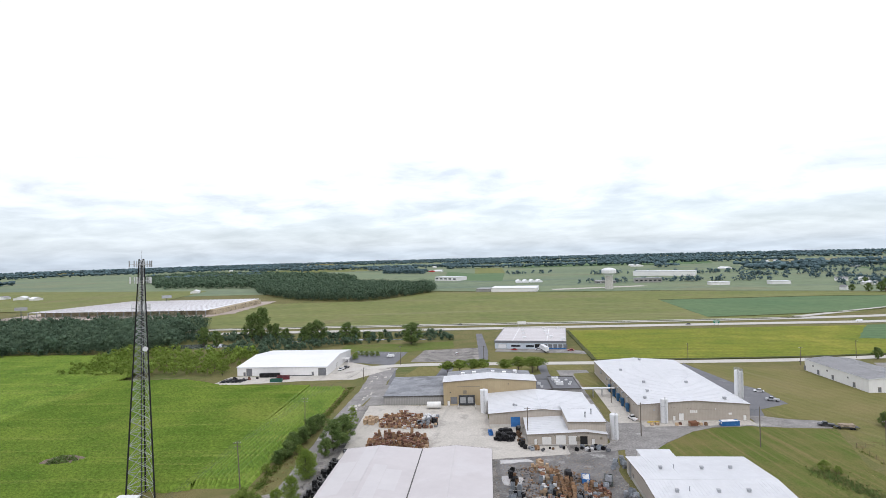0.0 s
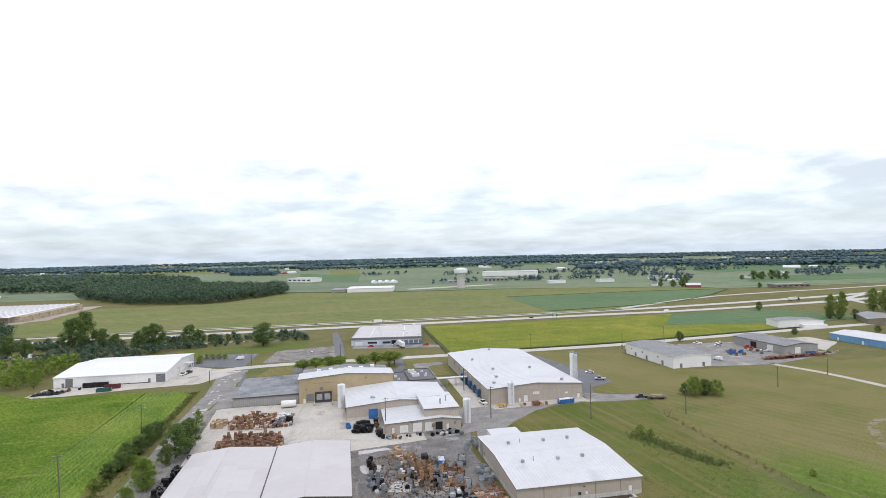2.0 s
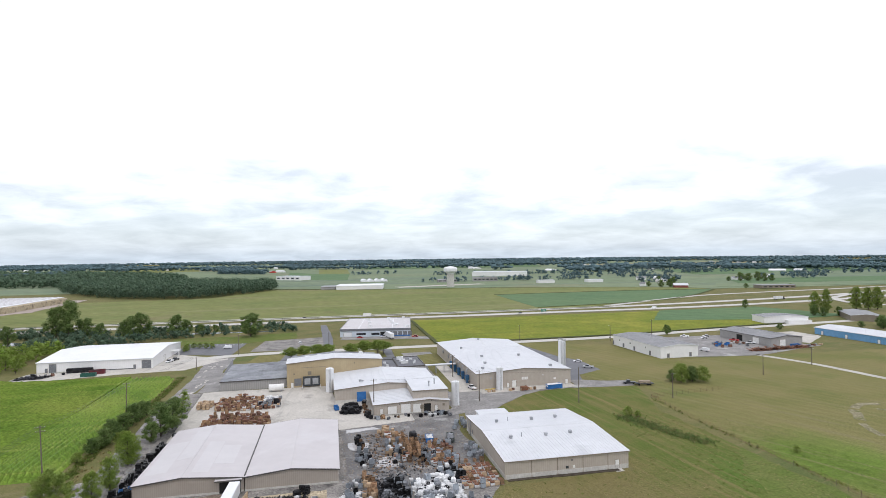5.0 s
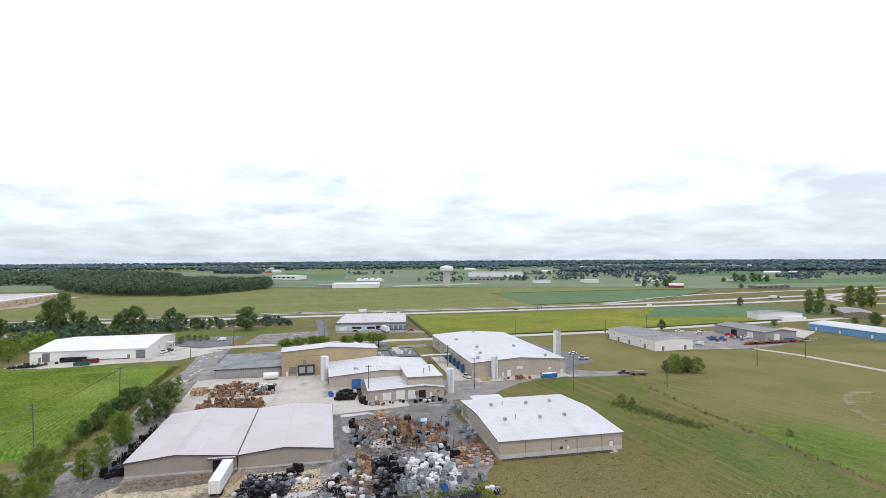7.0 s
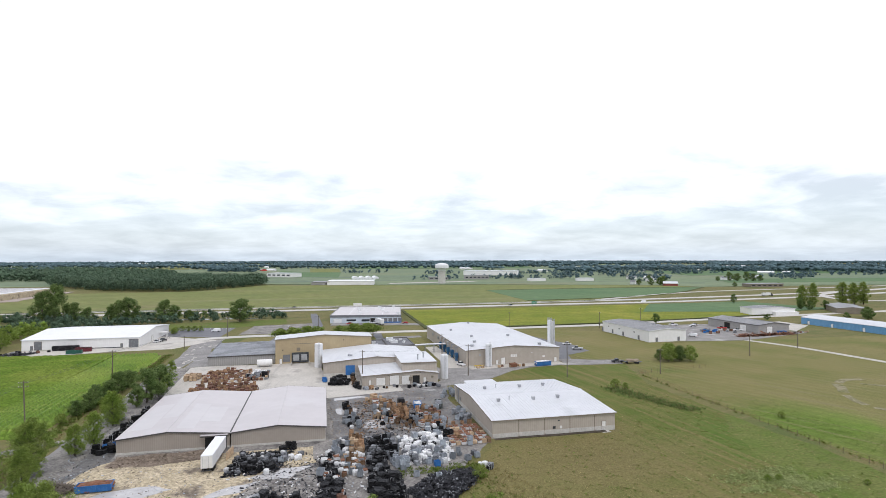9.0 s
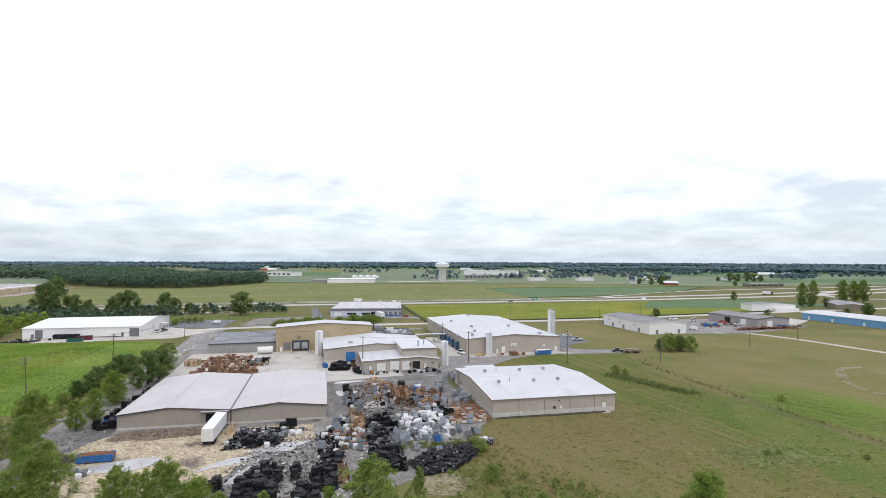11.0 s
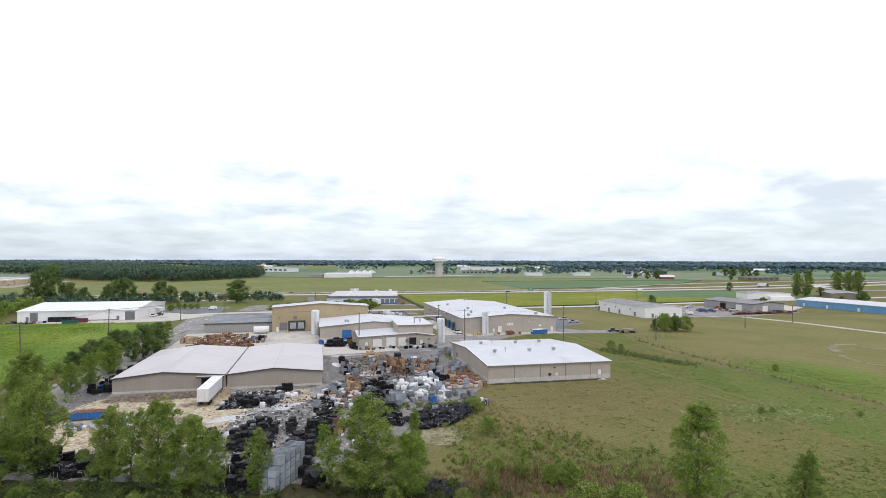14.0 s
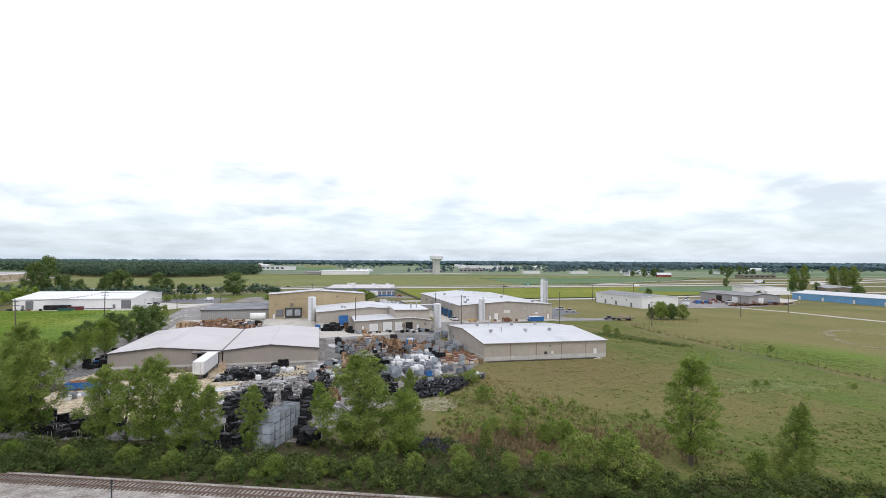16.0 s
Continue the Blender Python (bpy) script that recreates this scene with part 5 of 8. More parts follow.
def plant_tree(kind, x, y, h=None, turn=0.0, wide=1.0, label=""):
    proto = PROTO[kind]
    base = {"broad": 14, "slim": 14, "wispy": 14, "ragged": 11, "bush": 4.5, "dark": 11, "round": 5.2, "cone": 13, "column": 14}[kind]
    k = (h or base) / base
    m = pose(x, y, 0, 0, 0, turn)
    if kind not in USED:
        USED.add(kind)
        o = proto
        o.matrix_basis = m
    else:
        o = copy_thing(proto, m)
    o.scale = (k * wide, k * wide, k)
    return tagged(o, label)


rng = random.Random(5)
# trees along the railway
for kind, x, y, h, wide in (("broad", -88.0, -43, 14.0, 1.0), ("ragged", -95, -32, 10, 1.0), ("broad", -76.5, -48, 11.0, 0.95), ("broad", -69, -52, 12.5, 1.05), ("ragged", -64, -54, 10.5, 1.0), ("slim", -60.5, -56, 9.5, 0.9), ("wispy", -73, -50, 11.5, 1.0),
                            ("slim", -54.6, -57.5, 9.5, 0.95), ("broad", -39.8, -60.5, 13.2, 1.22), ("wispy", -44.5, -58, 9.5, 0.9), ("ragged", -33.4, -63, 8.6, 1.15), ("slim", -31.5, -56, 10.5, 0.6),
                            ("column", 3.0, -77, 14.6, 1.12), ("cone", 14.6, -82.5, 10.6, 1.15), ("ragged", -92.5, -46, 9, 1.0), ("slim", -100, -40, 11, 1.0), ("slim", -22.2, -65.4, 4.6, 1.1), ("wispy", -15.9, -61.5, 4.8, 1.3), ("ragged", -10.0, -66, 3.8, 1.5), ("ragged", -12.5, -64.5, 3.0, 1.4), ("bush", -9.0, -79.5, 5.2, 1.0), ("bush", 7.6, -83.8, 3.4, 0.9)):
    plant_tree(kind, x, y, h, rng.uniform(0, 360), wide)
# trees along the lane
for kind, x, y, h, wide in (("broad", -108.5, 1.5, 12.5, 1.2), ("slim", -112.5, -5, 9.5, 1.1), ("broad", -104, -12, 10.5, 0.9), ("ragged", -103.8, 13.5, 7.5, 1.1), ("ragged", -101.8, 20, 8.5, 1.0), ("ragged", -103.0, 38, 9.6, 1.2), ("ragged", -104.2, 45, 6.5, 1.2),
                            ("dark", -100.6, 63.5, 10.8, 1.05), ("dark", -98.8, 71, 10.4, 1.1), ("dark", -102.0, 57.5, 6.6, 1.0), ("wispy", -99.2, 87, 9.6, 1.4), ("ragged", -99.8, 79.5, 7.2, 1.2),
                            ("dark", -117.0, 51, 4.8, 1.2), ("dark", -115.6, 57, 5.8, 1.2), ("dark", -116.4, 65, 6.2, 1.2), ("dark", -114.8, 72, 6.2, 1.2), ("dark", -114.0, 79.5, 7.6, 1.1), ("dark", -113.6, 87, 6.4, 1.2), ("dark", -113.2, 93, 4.8, 1.3), ("bush", -118.5, 44, 2.8, 1.0), ("bush", -112.6, 61, 3.0, 1.0)):
    plant_tree(kind, x, y, h, rng.uniform(0, 360), wide)
for x, y, h in ((-57, -66, 3.2), (-51, -68, 3.6), (-46, -69, 3.0), (-40, -71, 3.4), (-34, -72, 3.8), (-28, -73, 3.8), (-22, -74, 3.4), (-13, -77, 4.8), (-27, -68, 3.0), (-17, -74, 3.0), (-5, -80, 3.2), (8, -84, 3.4),
                (11, -85, 2.6), (-78, -57, 3.2), (-70, -60, 3.6), (-64, -63, 3.4), (-86, -53, 3.2), (-95, -50, 3.6)):
    plant_tree("bush", x, y, h * (0.72 if y < -45 and h < 4.5 else 1.0), rng.uniform(0, 360), 0.95)
# bushes in the grass
for x, y, h in ((-8, -50, 2.0), (-14, -40, 3.0), (-11, -24, 2.8), (-18.5, -58, 3.2), (-36.5, -66, 3.6),
                (115, 81, 7.0), (125.5, 79.5, 6.4), (118, 85, 7.2), (63, 42, 3.2), (66, 40, 2.2), (91, -4, 1.8), (49, -41, 1.3), (52, -41, 1.2), (68, -48, 1.6), (-112.5, 22, 2.0)):
    plant_tree("bush", x, y, h * (0.72 if y < -45 and h < 4.5 else 1.0), rng.uniform(0, 360), 0.95)
for x, y, h in ((-63, 187, 6.4), (-56, 190, 6.6), (-48, 188, 7.2), (-42, 191, 6.6), (-29, 188, 6.8), (-21, 190, 7.6), (-13, 188, 7.8), (-9, 194, 6.6)):
    plant_tree("round", x, y, h * 1.1, rng.uniform(0, 360), 1.2)
sheet("tree_lawn", [(-62, 182), (-17, 180), (-8, 184), (-8, 206), (-60, 208)], 0.115, M_LAWN, "mown lawn under the street trees", "lawn", 0.4)
for x, y, h in ((-184, 312, 16), (-177, 314, 18), (-190, 316, 12), (-153, 312, 16), (-146, 315, 12), (-208, 322, 11), (-136, 318, 8), (-126, 320, 7), (-258, 300, 13), (-272, 306, 15), (-220, 330, 14)):
    plant_tree("dark", x, y, h, rng.uniform(0, 360), 0.95)
for kind, x, y, h, wide, words in (("dark", -232, 330, 27, 0.8, "very tall cottonwood above the thicket"), ("dark", -243, 336, 22, 0.9, "tall cottonwood above the thicket"), ("dark", -97, 296, 16.5, 1.3, "large round dark green tree beside the highway"), ("wispy", -203.5, 193, 10.5, 1.1, "light green young tree behind the warehouse"), ("wispy", -214, 205, 8.5, 1.1, "light green young tree behind the warehouse")):
    plant_tree(kind, x, y, h, rng.uniform(0, 360), wide, words)
for x, y, h, wide in ((120.5, 80.5, 7.0, 0.9), (112, 84, 5.4, 0.9), (123, 84, 6.4, 0.9), (200, 210, 7, 1.0), (296, 207, 4.5, 1.3), (388, 343, 9, 0.9), (323, 258, 4, 1.2), (369, 186, 8, 1.2), (376, 192, 9, 1.2), (384, 200, 7, 1.2), (360, 196, 5, 1.2), (398, 262, 8, 1.0), (394, 268, 10, 0.8), (416, 262, 8, 1.0),
                      (531, 664, 14, 1.0), (519, 672, 12, 1.1), (541, 668, 10, 1.0), (508, 690, 9, 1.2), (618, 594, 8, 1.1), (700, 590, 6, 1.2), (762, 766, 17, 1.1), (776, 762, 15, 1.2), (790, 752, 18, 1.0), (802, 748, 15, 1.1), (815, 745, 12, 1.1), (742, 775, 9, 1.2), (604, 800, 12, 1.2), (622, 778, 11, 1.2)):
    plant_tree("dark", x, y, h, rng.uniform(0, 360), wide)
for x, y, h, wide in ((402, 274, 21, 0.75), (410, 270, 23, 0.7), (478, 297, 22, 0.95), (488, 293, 21, 0.9), (496, 290, 22, 0.85)):
    plant_tree("broad", x, y, h, rng.uniform(0, 360), wide, "tall open poplar beside the roads")
for x, y in ((-131, 248), (-131, 243), (-130, 238), (-128, 252), (-124, 250), (-120, 249), (-116, 248)):
    plant_tree("bush", x, y, 3.4, rng.uniform(0, 360), 0.9)


def woods(name, spots, label, material, h=(13, 18), per=70, size=1.5, seed=3, wide=0.36, core=0.68, lobes=6, flat=0.95):
    """A wood of many crowns joined into one thing nobody could count."""
    r = np.random.default_rng(seed)
    c, rr = [], []
    for x, y in spots:
        hh = r.uniform(*h)
        for k in range(lobes):
            a = r.uniform(0, 6.28)
            d = hh * wide * r.uniform(0.35, 0.75) * (k > 0)
            c.append((x + d * math.cos(a), y + d * math.sin(a), hh * (0.76 if k == 0 else r.uniform(0.22, 0.74))))
            rr.append(hh * wide * (0.66 if k == 0 else r.uniform(0.38, 0.62)))
    ob = new(name, leafy_mesh(name, c, rr, len(spots) * per, size, r, material, flat, core, 0.8, 0.55))
    return tagged(ob, label, "woods", kind="stuff")


def scatter(outline, gap, seed, keep=1.0):
    r = random.Random(seed)
    xs, ys = [p[0] for p in outline], [p[1] for p in outline]
    out = []
    y = min(ys)
    while y < max(ys):
        x = min(xs)
        while x < max(xs):
            px, py = x + r.uniform(-0.45, 0.45) * gap, y + r.uniform(-0.45, 0.45) * gap
            inside = False
            for i in range(len(outline)):
                (ax, ay), (bx, by) = outline[i], outline[i - 1]
                if (ay > py) != (by > py) and px < (bx - ax) * (py - ay) / (by - ay) + ax:
                    inside = not inside
            if inside and r.random() < keep:
                out.append((px, py))
            x += gap
        y += gap
    return out


woods("woods_west", scatter([(-560, 258), (-330, 262), (-285, 285), (-300, 330), (-330, 430), (-640, 420)], 9.5, 1), "dense dark green wood beyond the corn", M_FOREST, (13, 20), 460, 0.55, 1, 0.46, 0.28, lobes=9)
def off_pond(spots):
    return [(x, y) for x, y in spots if not (-312 < x < -238 and 258 < y < 322) and not (-200 < x < -84 and 308 < y < 326 and noise.noise(Vector((x * 0.08, 0, 0))) > -0.1)]


woods("woods_scrub", off_pond(scatter([(-330, 262), (-250, 256), (-200, 256), (-150, 300), (-62, 312), (-66, 338), (-330, 356)], 6.2, 2, 0.85)), "scrubby green thicket beside the highway", M_FOREST, (3.0, 7.5), 220, 0.36, 2, 0.62, 0.45, 5)
woods("woods_light", scatter([(-310, 196), (-262, 186), (-206, 196), (-200, 258), (-316, 266)], 5.6, 6, 0.85), "light green young trees behind the warehouse", M_LEAFY, (4.0, 11.5), 260, 0.32, 6, 0.36, 0.4)
woods("woods_centre", scatter([(-400, 818), (-330, 742), (-222, 692), (-150, 790), (-118, 848), (-125, 960), (-260, 1060), (-430, 1140), (-560, 1130), (-470, 920)], 11, 3), "dense dark wood in the fields", M_FOREST, (14, 22), 200, 0.9, 3, 0.46, 0.3, lobes=8)
woods("woods_left", scatter([(-520, 1090), (-430, 1180), (-345, 1340), (-546, 1730), (-913, 2012), (-1250, 2170), (-1250, 1780), (-815, 1157), (-713, 1144)], 20, 4), "dark wood reaching across the fields", M_FOREST, (13, 21), 70, 1.3, 4, 0.6, 0.45, lobes=5)
woods("woods_mid", scatter([(-370, 1815), (-216, 1690), (-200, 1800), (-400, 2100)], 16, 5), "dark wood among the far fields", M_FARWOOD_HAZED, (12, 19), 40, 1.8, 5, 0.5, lobes=4)
SPOTS = []
r5 = random.Random(11)
for x0, y0, x1, y1, n_ in ((560, 1130, 840, 1185, 46), (640, 905, 700, 880, 22), (560, 800, 640, 790, 12), (860, 830, 1010, 800, 16), (960, 930, 1120, 900, 22), (300, 1000, 420, 980, 26), (430, 985, 560, 960, 18), (180, 1010, 270, 1000, 12), (640, 1010, 760, 1000, 18),
                          (880, 1180, 1080, 1160, 34), (1120, 1000, 1300, 960, 26), (1330, 960, 1500, 900, 24), (250, 1380, 420, 1330, 24), (480, 1300, 640, 1290, 22), (700, 1440, 930, 1430, 34), (940, 1440, 1300, 1385, 70), (60, 1500, 200, 1520, 18)):
    for _ in range(n_):
        k = r5.random()
        SPOTS.append((x0 + (x1 - x0) * k + r5.gauss(0, 6), y0 + (y1 - y0) * k + r5.gauss(0, 7)))
SPOTS += scatter([(1270, 1262), (1530, 1272), (1600, 1110), (1900, 1150), (2000, 1600), (1500, 1700), (1330, 1420)], 16, 71)
SPOTS += scatter([(840, 1560), (1240, 1500), (1330, 1640), (900, 1720)], 17, 72)
woods("woods_scattered", SPOTS, "scattered farm trees and hedgerows in the distance", M_FARWOOD_HAZED, (8, 15), 60, 1.1, 7, 0.52, 0.45, lobes=4)
FAR = []
for dist, gap in ((1750, 0.26), (2050, 0.16), (2350, 0.06), (2650, 0.02), (2950, -0.06), (3300, -0.14), (3750, -0.26), (4250, -0.5), (4700, -0.9)):
    for row in range(2):
        n = int(dist * 2.1 / 13)
        for i in range(n):
            a = math.radians(-60 + 120 * (i + r5.random()) / n)
            if noise.noise(Vector((a * 6.0 + dist * 0.01, dist * 0.013, 0.3))) + 0.15 * noise.noise(Vector((a * 30.0, dist * 0.013, 0.7))) > gap:
                dd = dist + (row - 1) * 26 + 50 * noise.noise(Vector((a * 8, dist, 0))) + r5.uniform(-8, 8)
                FAR.append((-49 + dd * math.sin(a), -139 + dd * math.cos(a)))
# the haze on these woods is only their blue leaf colour
woods("woods_horizon", FAR, "dark woods along the horizon, haze blue put into their colour", M_FARWOOD_HAZED, (12, 19), 10, 2.0, 8, 1.0, 0.75, 2, 0.6)
sheet("pond", [(-300, 298), (-262, 292), (-250, 306), (-262, 318), (-296, 316)], 0.06, M_WATER, "small still pond among trees", "pond", 1.5)
sheet("creek", [(-205, 318), (-150, 322), (-80, 318), (-80, 323), (-150, 328), (-205, 324)], 0.06, M_WATER, "narrow creek beside the highway", "creek", 1.0)


# ---- corn field ----
def corn(name, x0, x1, y0, y1, across, along, edge, label, rows_x=True):
    """A field of standing corn: crests and gaps row by row, uneven tops; edge(x, y) tells where it grows."""
    r = np.random.default_rng(9)
    du, dv = (along, across) if rows_x else (across, along)
    xs, ys = np.arange(x0, x1, du), np.arange(y0, y1, dv)
    gx, gy = np.meshgrid(xs, ys, indexing="ij")
    row = np.arange(len(ys))[None, :] % 2 if rows_x else np.maximum(np.arange(len(xs))[:, None] % 3 - 1, 0)
    gz = np.where(row == 0, 2.35, 1.15 if rows_x else 0.02) + r.normal(0, 0.13 if rows_x else 0.06, gx.shape) + 0.22 * np.sin(gx * 0.05) * np.sin(gy * 0.043 + 1)
    gx2, gy2 = gx + r.normal(0, 0.07 if rows_x else 0.04, gx.shape), gy + r.normal(0, 0.07, gx.shape)
    if not rows_x:
        gx2 = gx2 + 2.2 * np.sin((gy - y0) / 26.0) * np.clip((gx - x0) / 6.0, 0, 1) * np.clip((-117.0 - gx) / 8.0, 0, 1)
    keep = edge(gx, gy)
    if not rows_x:
        gz = gz * np.clip((-119.5 + 1.8 * (gy > 95) - gx) / 3.0, 0.35, 1.0) * np.clip((gy - 31) / 4.0, 0.25, 1.0)
    gz = np.where(keep, gz, 0.02)
    nx, ny = gx.shape
    idx = np.arange(nx * ny).reshape(nx, ny)
    q = np.stack([idx[:-1, :-1], idx[1:, :-1], idx[1:, 1:], idx[:-1, 1:]], -1).reshape(-1, 4)
    ok = (keep[:-1, :-1] | keep[1:, :-1] | keep[1:, 1:] | keep[:-1, 1:]).reshape(-1)
    q = q[ok].astype(np.int32)
    me = bpy.data.meshes.new(name)
    me.vertices.add(nx * ny)
    me.vertices.foreach_set("co", np.stack([gx2, gy2, gz], -1).astype(np.float32).ravel())
    me.loops.add(q.size)
    me.loops.foreach_set("vertex_index", q.ravel())
    me.polygons.add(len(q))
    me.polygons.foreach_set("loop_start", np.arange(0, q.size, 4, dtype=np.int32))
    me.materials.append(M_CORN)
    me.update(calc_edges=True)
    ob = new(name, me)
    return tagged(ob, label, "corn", kind="stuff")


def north_edge(x):
    return np.interp(x, [-420, -312, -248, -189, -113], [268, 262, 193, 161, 157])


def bare(x, y):
    return ((x + 198) / 8.5) ** 2 + ((y - 54) / 7.0) ** 2 > 1


corn("corn_field", -262, -137, -70, 175, 0.38, 1.0, lambda x, y: (y < north_edge(x)) & (y > 31 - 0.25 * np.clip(-137 - x, 0, 80)) & bare(x, y) & ((x + 151) ** 2 + (y - 22) ** 2 > 64), "tall bright green corn in close rows")
corn("corn_headland", -139.0, -116.5, -70, 157, 0.56, 0.8, lambda x, y: (y > 32) & (y < 155.5) & (x < -119.5 + 1.8 * (y > 95)), "corn in curving headland rows", False)
corn("corn_far", -430, -259.5, -70, 272, 1.0, 2.2, lambda x, y: y < north_edge(x), "distant tall green corn")
sheet("weed_patch", [(-206, 49), (-199, 47), (-191, 50), (-190, 57), (-199, 61), (-206, 58)], 0.5, M_MUD, "dark weedy gap in the corn", "weeds", 1.0, 1.5)

woods("weed_clump", [(-198 + 5.5 * math.cos(k * 2.4) * (k / 16) ** 0.5, 54 + 4.2 * math.sin(k * 2.4) * (k / 16) ** 0.5) for k in range(16)], "dark weeds and brush in the corn gap", M_LEAFD, (1.2, 2.6), 160, 0.2, 61, 0.6, 0.4)

# ---- railway ----
RD = Vector((0.929, -0.371, 0))
RN = Vector((0.371, 0.929, 0))
R0 = Vector((-66.04, -68.1, 0))


def on_rail(s_, n_, z_):
    return tuple(R0 + RD * s_ + RN * n_ + Vector((0, 0, z_)))


bed = Shape()
bed.prism([on_rail(-140, -7.5, 0.0), on_rail(-140, 2.9, 0.0), on_rail(-140, 1.9, 0.42), on_rail(-140, -4.6, 0.42)], (0, 0, 0), tuple(RD * 300))
railway = single("railway_bed", bed, M_GRAVEL, "pale grey crushed stone railway ballast", "railway", kind="structure")
tie_mesh = Shape().box(-0.11, 0.11, -1.3, 1.3, 0.34, 0.50).mesh("sleeper", M_TIE)
turn = math.degrees(math.atan2(RD.y, RD.x))
tr = random.Random(4)
for i in range(150):
    s_ = -46 + i * 0.56
    o = new("sleeper", tie_mesh)
    o.parent = railway
    o.matrix_basis = Matrix.Translation(R0 + RD * s_ + RN * tr.uniform(-0.05, 0.05)) @ pose(0, 0, 0, 0, 0, turn + tr.uniform(-1.5, 1.5))
rest = Shape()
for i in list(range(-160, 0)) + list(range(150, 300)):
    rest.box(-0.11, 0.11, -1.3, 1.3, 0.34, 0.50, Matrix.Translation(R0 + RD * (-46 + i * 0.56)) @ pose(0, 0, 0, 0, 0, turn))
tagged(part("sleeper_run", rest, M_TIE, railway), kind="stuff")
for n_ in (-0.75, 0.75):
    rail = Shape().prism([on_rail(-140, n_ - 0.07, 0.5), on_rail(-140, n_ + 0.07, 0.5), on_rail(-140, n_ + 0.02, 0.54), on_rail(-140, n_ + 0.035, 0.66), on_rail(-140, n_ - 0.035, 0.66), on_rail(-140, n_ - 0.02, 0.54)], (0, 0, 0), tuple(RD * 300))
    part("rail", rail, M_RAIL, railway, "rusty steel rail")
post = thing("track_post", "thin dark track marker post beside the ballast", "post", pose(-68.5, -70.9, 0))
part("shaft", Shape().box(-0.06, 0.06, -0.06, 0.06, 0, 2.6), M_DARKST, post)
part("plate", Shape().box(-0.12, 0.12, -0.09, -0.06, 2.0, 2.6), M_DARKST, post)


# ---- undergrowth ----
def tufts(name, spots, material, label, h=(0.4, 0.9), per=10, width=0.10, seed=1, lean=0.35, category="weeds"):
    """Upright blades and stems in clumps, joined into one thing nobody could count."""
    r = np.random.default_rng(seed)
    c = np.repeat(np.asarray(spots), per, axis=0)
    n = len(c)
    hh = r.uniform(h[0], h[1], n)
    base = np.stack([c[:, 0] + r.normal(0, 0.28, n), c[:, 1] + r.normal(0, 0.28, n), np.zeros(n)], 1)
    a = r.uniform(0, 6.28, n)
    side = np.stack([np.cos(a), np.sin(a), np.zeros(n)], 1) * (width * r.uniform(0.6, 1.6, n))[:, None]
    top = base + np.stack([r.normal(0, lean, n) * hh, r.normal(0, lean, n) * hh, hh], 1)
    ob = new(name, quad_mesh(name, np.stack([base - side, base + side, top + side * 0.5, top - side * 0.5], 1).reshape(-1, 3), material))
    return tagged(ob, label, category, kind="stuff")


M_STRAW = leafy("dry_grass", (0.24, 0.20, 0.085), (0.30, 0.25, 0.12), 0.2, 0.3)
M_LUSH = leafy("lush_blades", (0.105, 0.155, 0.030), (0.140, 0.175, 0.044), 0.2, 0.25)
M_WEED = leafy("weed_leaves", (0.105, 0.150, 0.030), (0.145, 0.175, 0.045), 0.2, 0.4)
M_PALEW = leafy("pale_seedheads", (0.26, 0.31, 0.11), (0.35, 0.39, 0.17), 0.3, 0.3)
# dark brown-green ground, laid where pale soil showed through the thicket gaps
M_DARKFLOOR = surf("dark_thicket_ground", (0.050, 0.045, 0.026), (0.082, 0.074, 0.040), 0.5, 0.95, 3.0, 0.5, 0.06, 4.0, c3=(0.060, 0.080, 0.024), c3_scale=0.2, spec=0.05)
sheet("thicket_floor", [(x, -57 - 0.4 * (x + 84) - 1.3) for x in (-125, -60, 0, 55)] + [(55, -104), (20, -91), (-6, -79), (-22, -68), (-40, -58), (-60, -50), (-84, -46), (-100, -40), (-125, -36)], 0.075, M_DARKFLOOR, "dark ground under the railway thicket", "soil", 1.2, 2.0)
woods("thicket", [(x, -57 - 0.4 * (x + 84) + d) for x, d in ((tr.uniform(-125, 50), tr.uniform(-0.6, 8.0)) for _ in range(820))], "dense green thicket beside the railway", M_THICKET, (0.6, 2.6), 240, 0.11, 21, 0.62, 0.25, 4)
woods("thicket_dark", [(x, -57 - 0.4 * (x + 84) + d) for x, d in ((tr.uniform(-125, 50), tr.uniform(-1.0, 6.0)) for _ in range(420))], "dark leafy undergrowth beside the railway", M_THICKET, (0.4, 1.5), 190, 0.10, 22, 0.7, 0.15, 4)
woods("hedge_lane", [(tr.uniform(-119.5, -114.5), y) for y in [tr.uniform(48, 96) for _ in range(12)]], "scattered scrub between corn and lane", M_LEAFD, (1.6, 4.6), 420, 0.2, 23, 0.42, 0.35)
woods("hedge_west", [(tr.uniform(-112, -96), y) for y in (tr.uniform(-58, -14) for _ in range(20))], "leafy scrub beside the lane", M_LEAF, (2.0, 4.5), 320, 0.19, 24, 0.5, 0.35)
SOUTH = [(-24, -62), (60, -95), (78, -92), (79, 42), (66, 44), (37.5, -2), (-1, -6), (-12, -22)]
woods("saplings", [(x, -50 - 0.35 * (x + 20) + tr.gauss(0, 7)) for x in (tr.gauss(-14, 9) for _ in range(34))], "young saplings and tall weeds beside the yard", M_LEAF, (0.6, 2.6), 170, 0.12, 25, 0.42, 0.3)
woods("undergrowth", [(tr.uniform(-108, -46), tr.uniform(-60, -47)) for _ in range(120)], "dark undergrowth beneath the trees", M_THICKET, (0.4, 1.6), 160, 0.13, 26, 0.7, 0.3)
tufts("weeds_green", scatter(SOUTH, 1.5, 31, 0.2), M_WEED, "low green weeds in the rough grass", (0.06, 0.22), 7, 0.13, 31, 1.2)
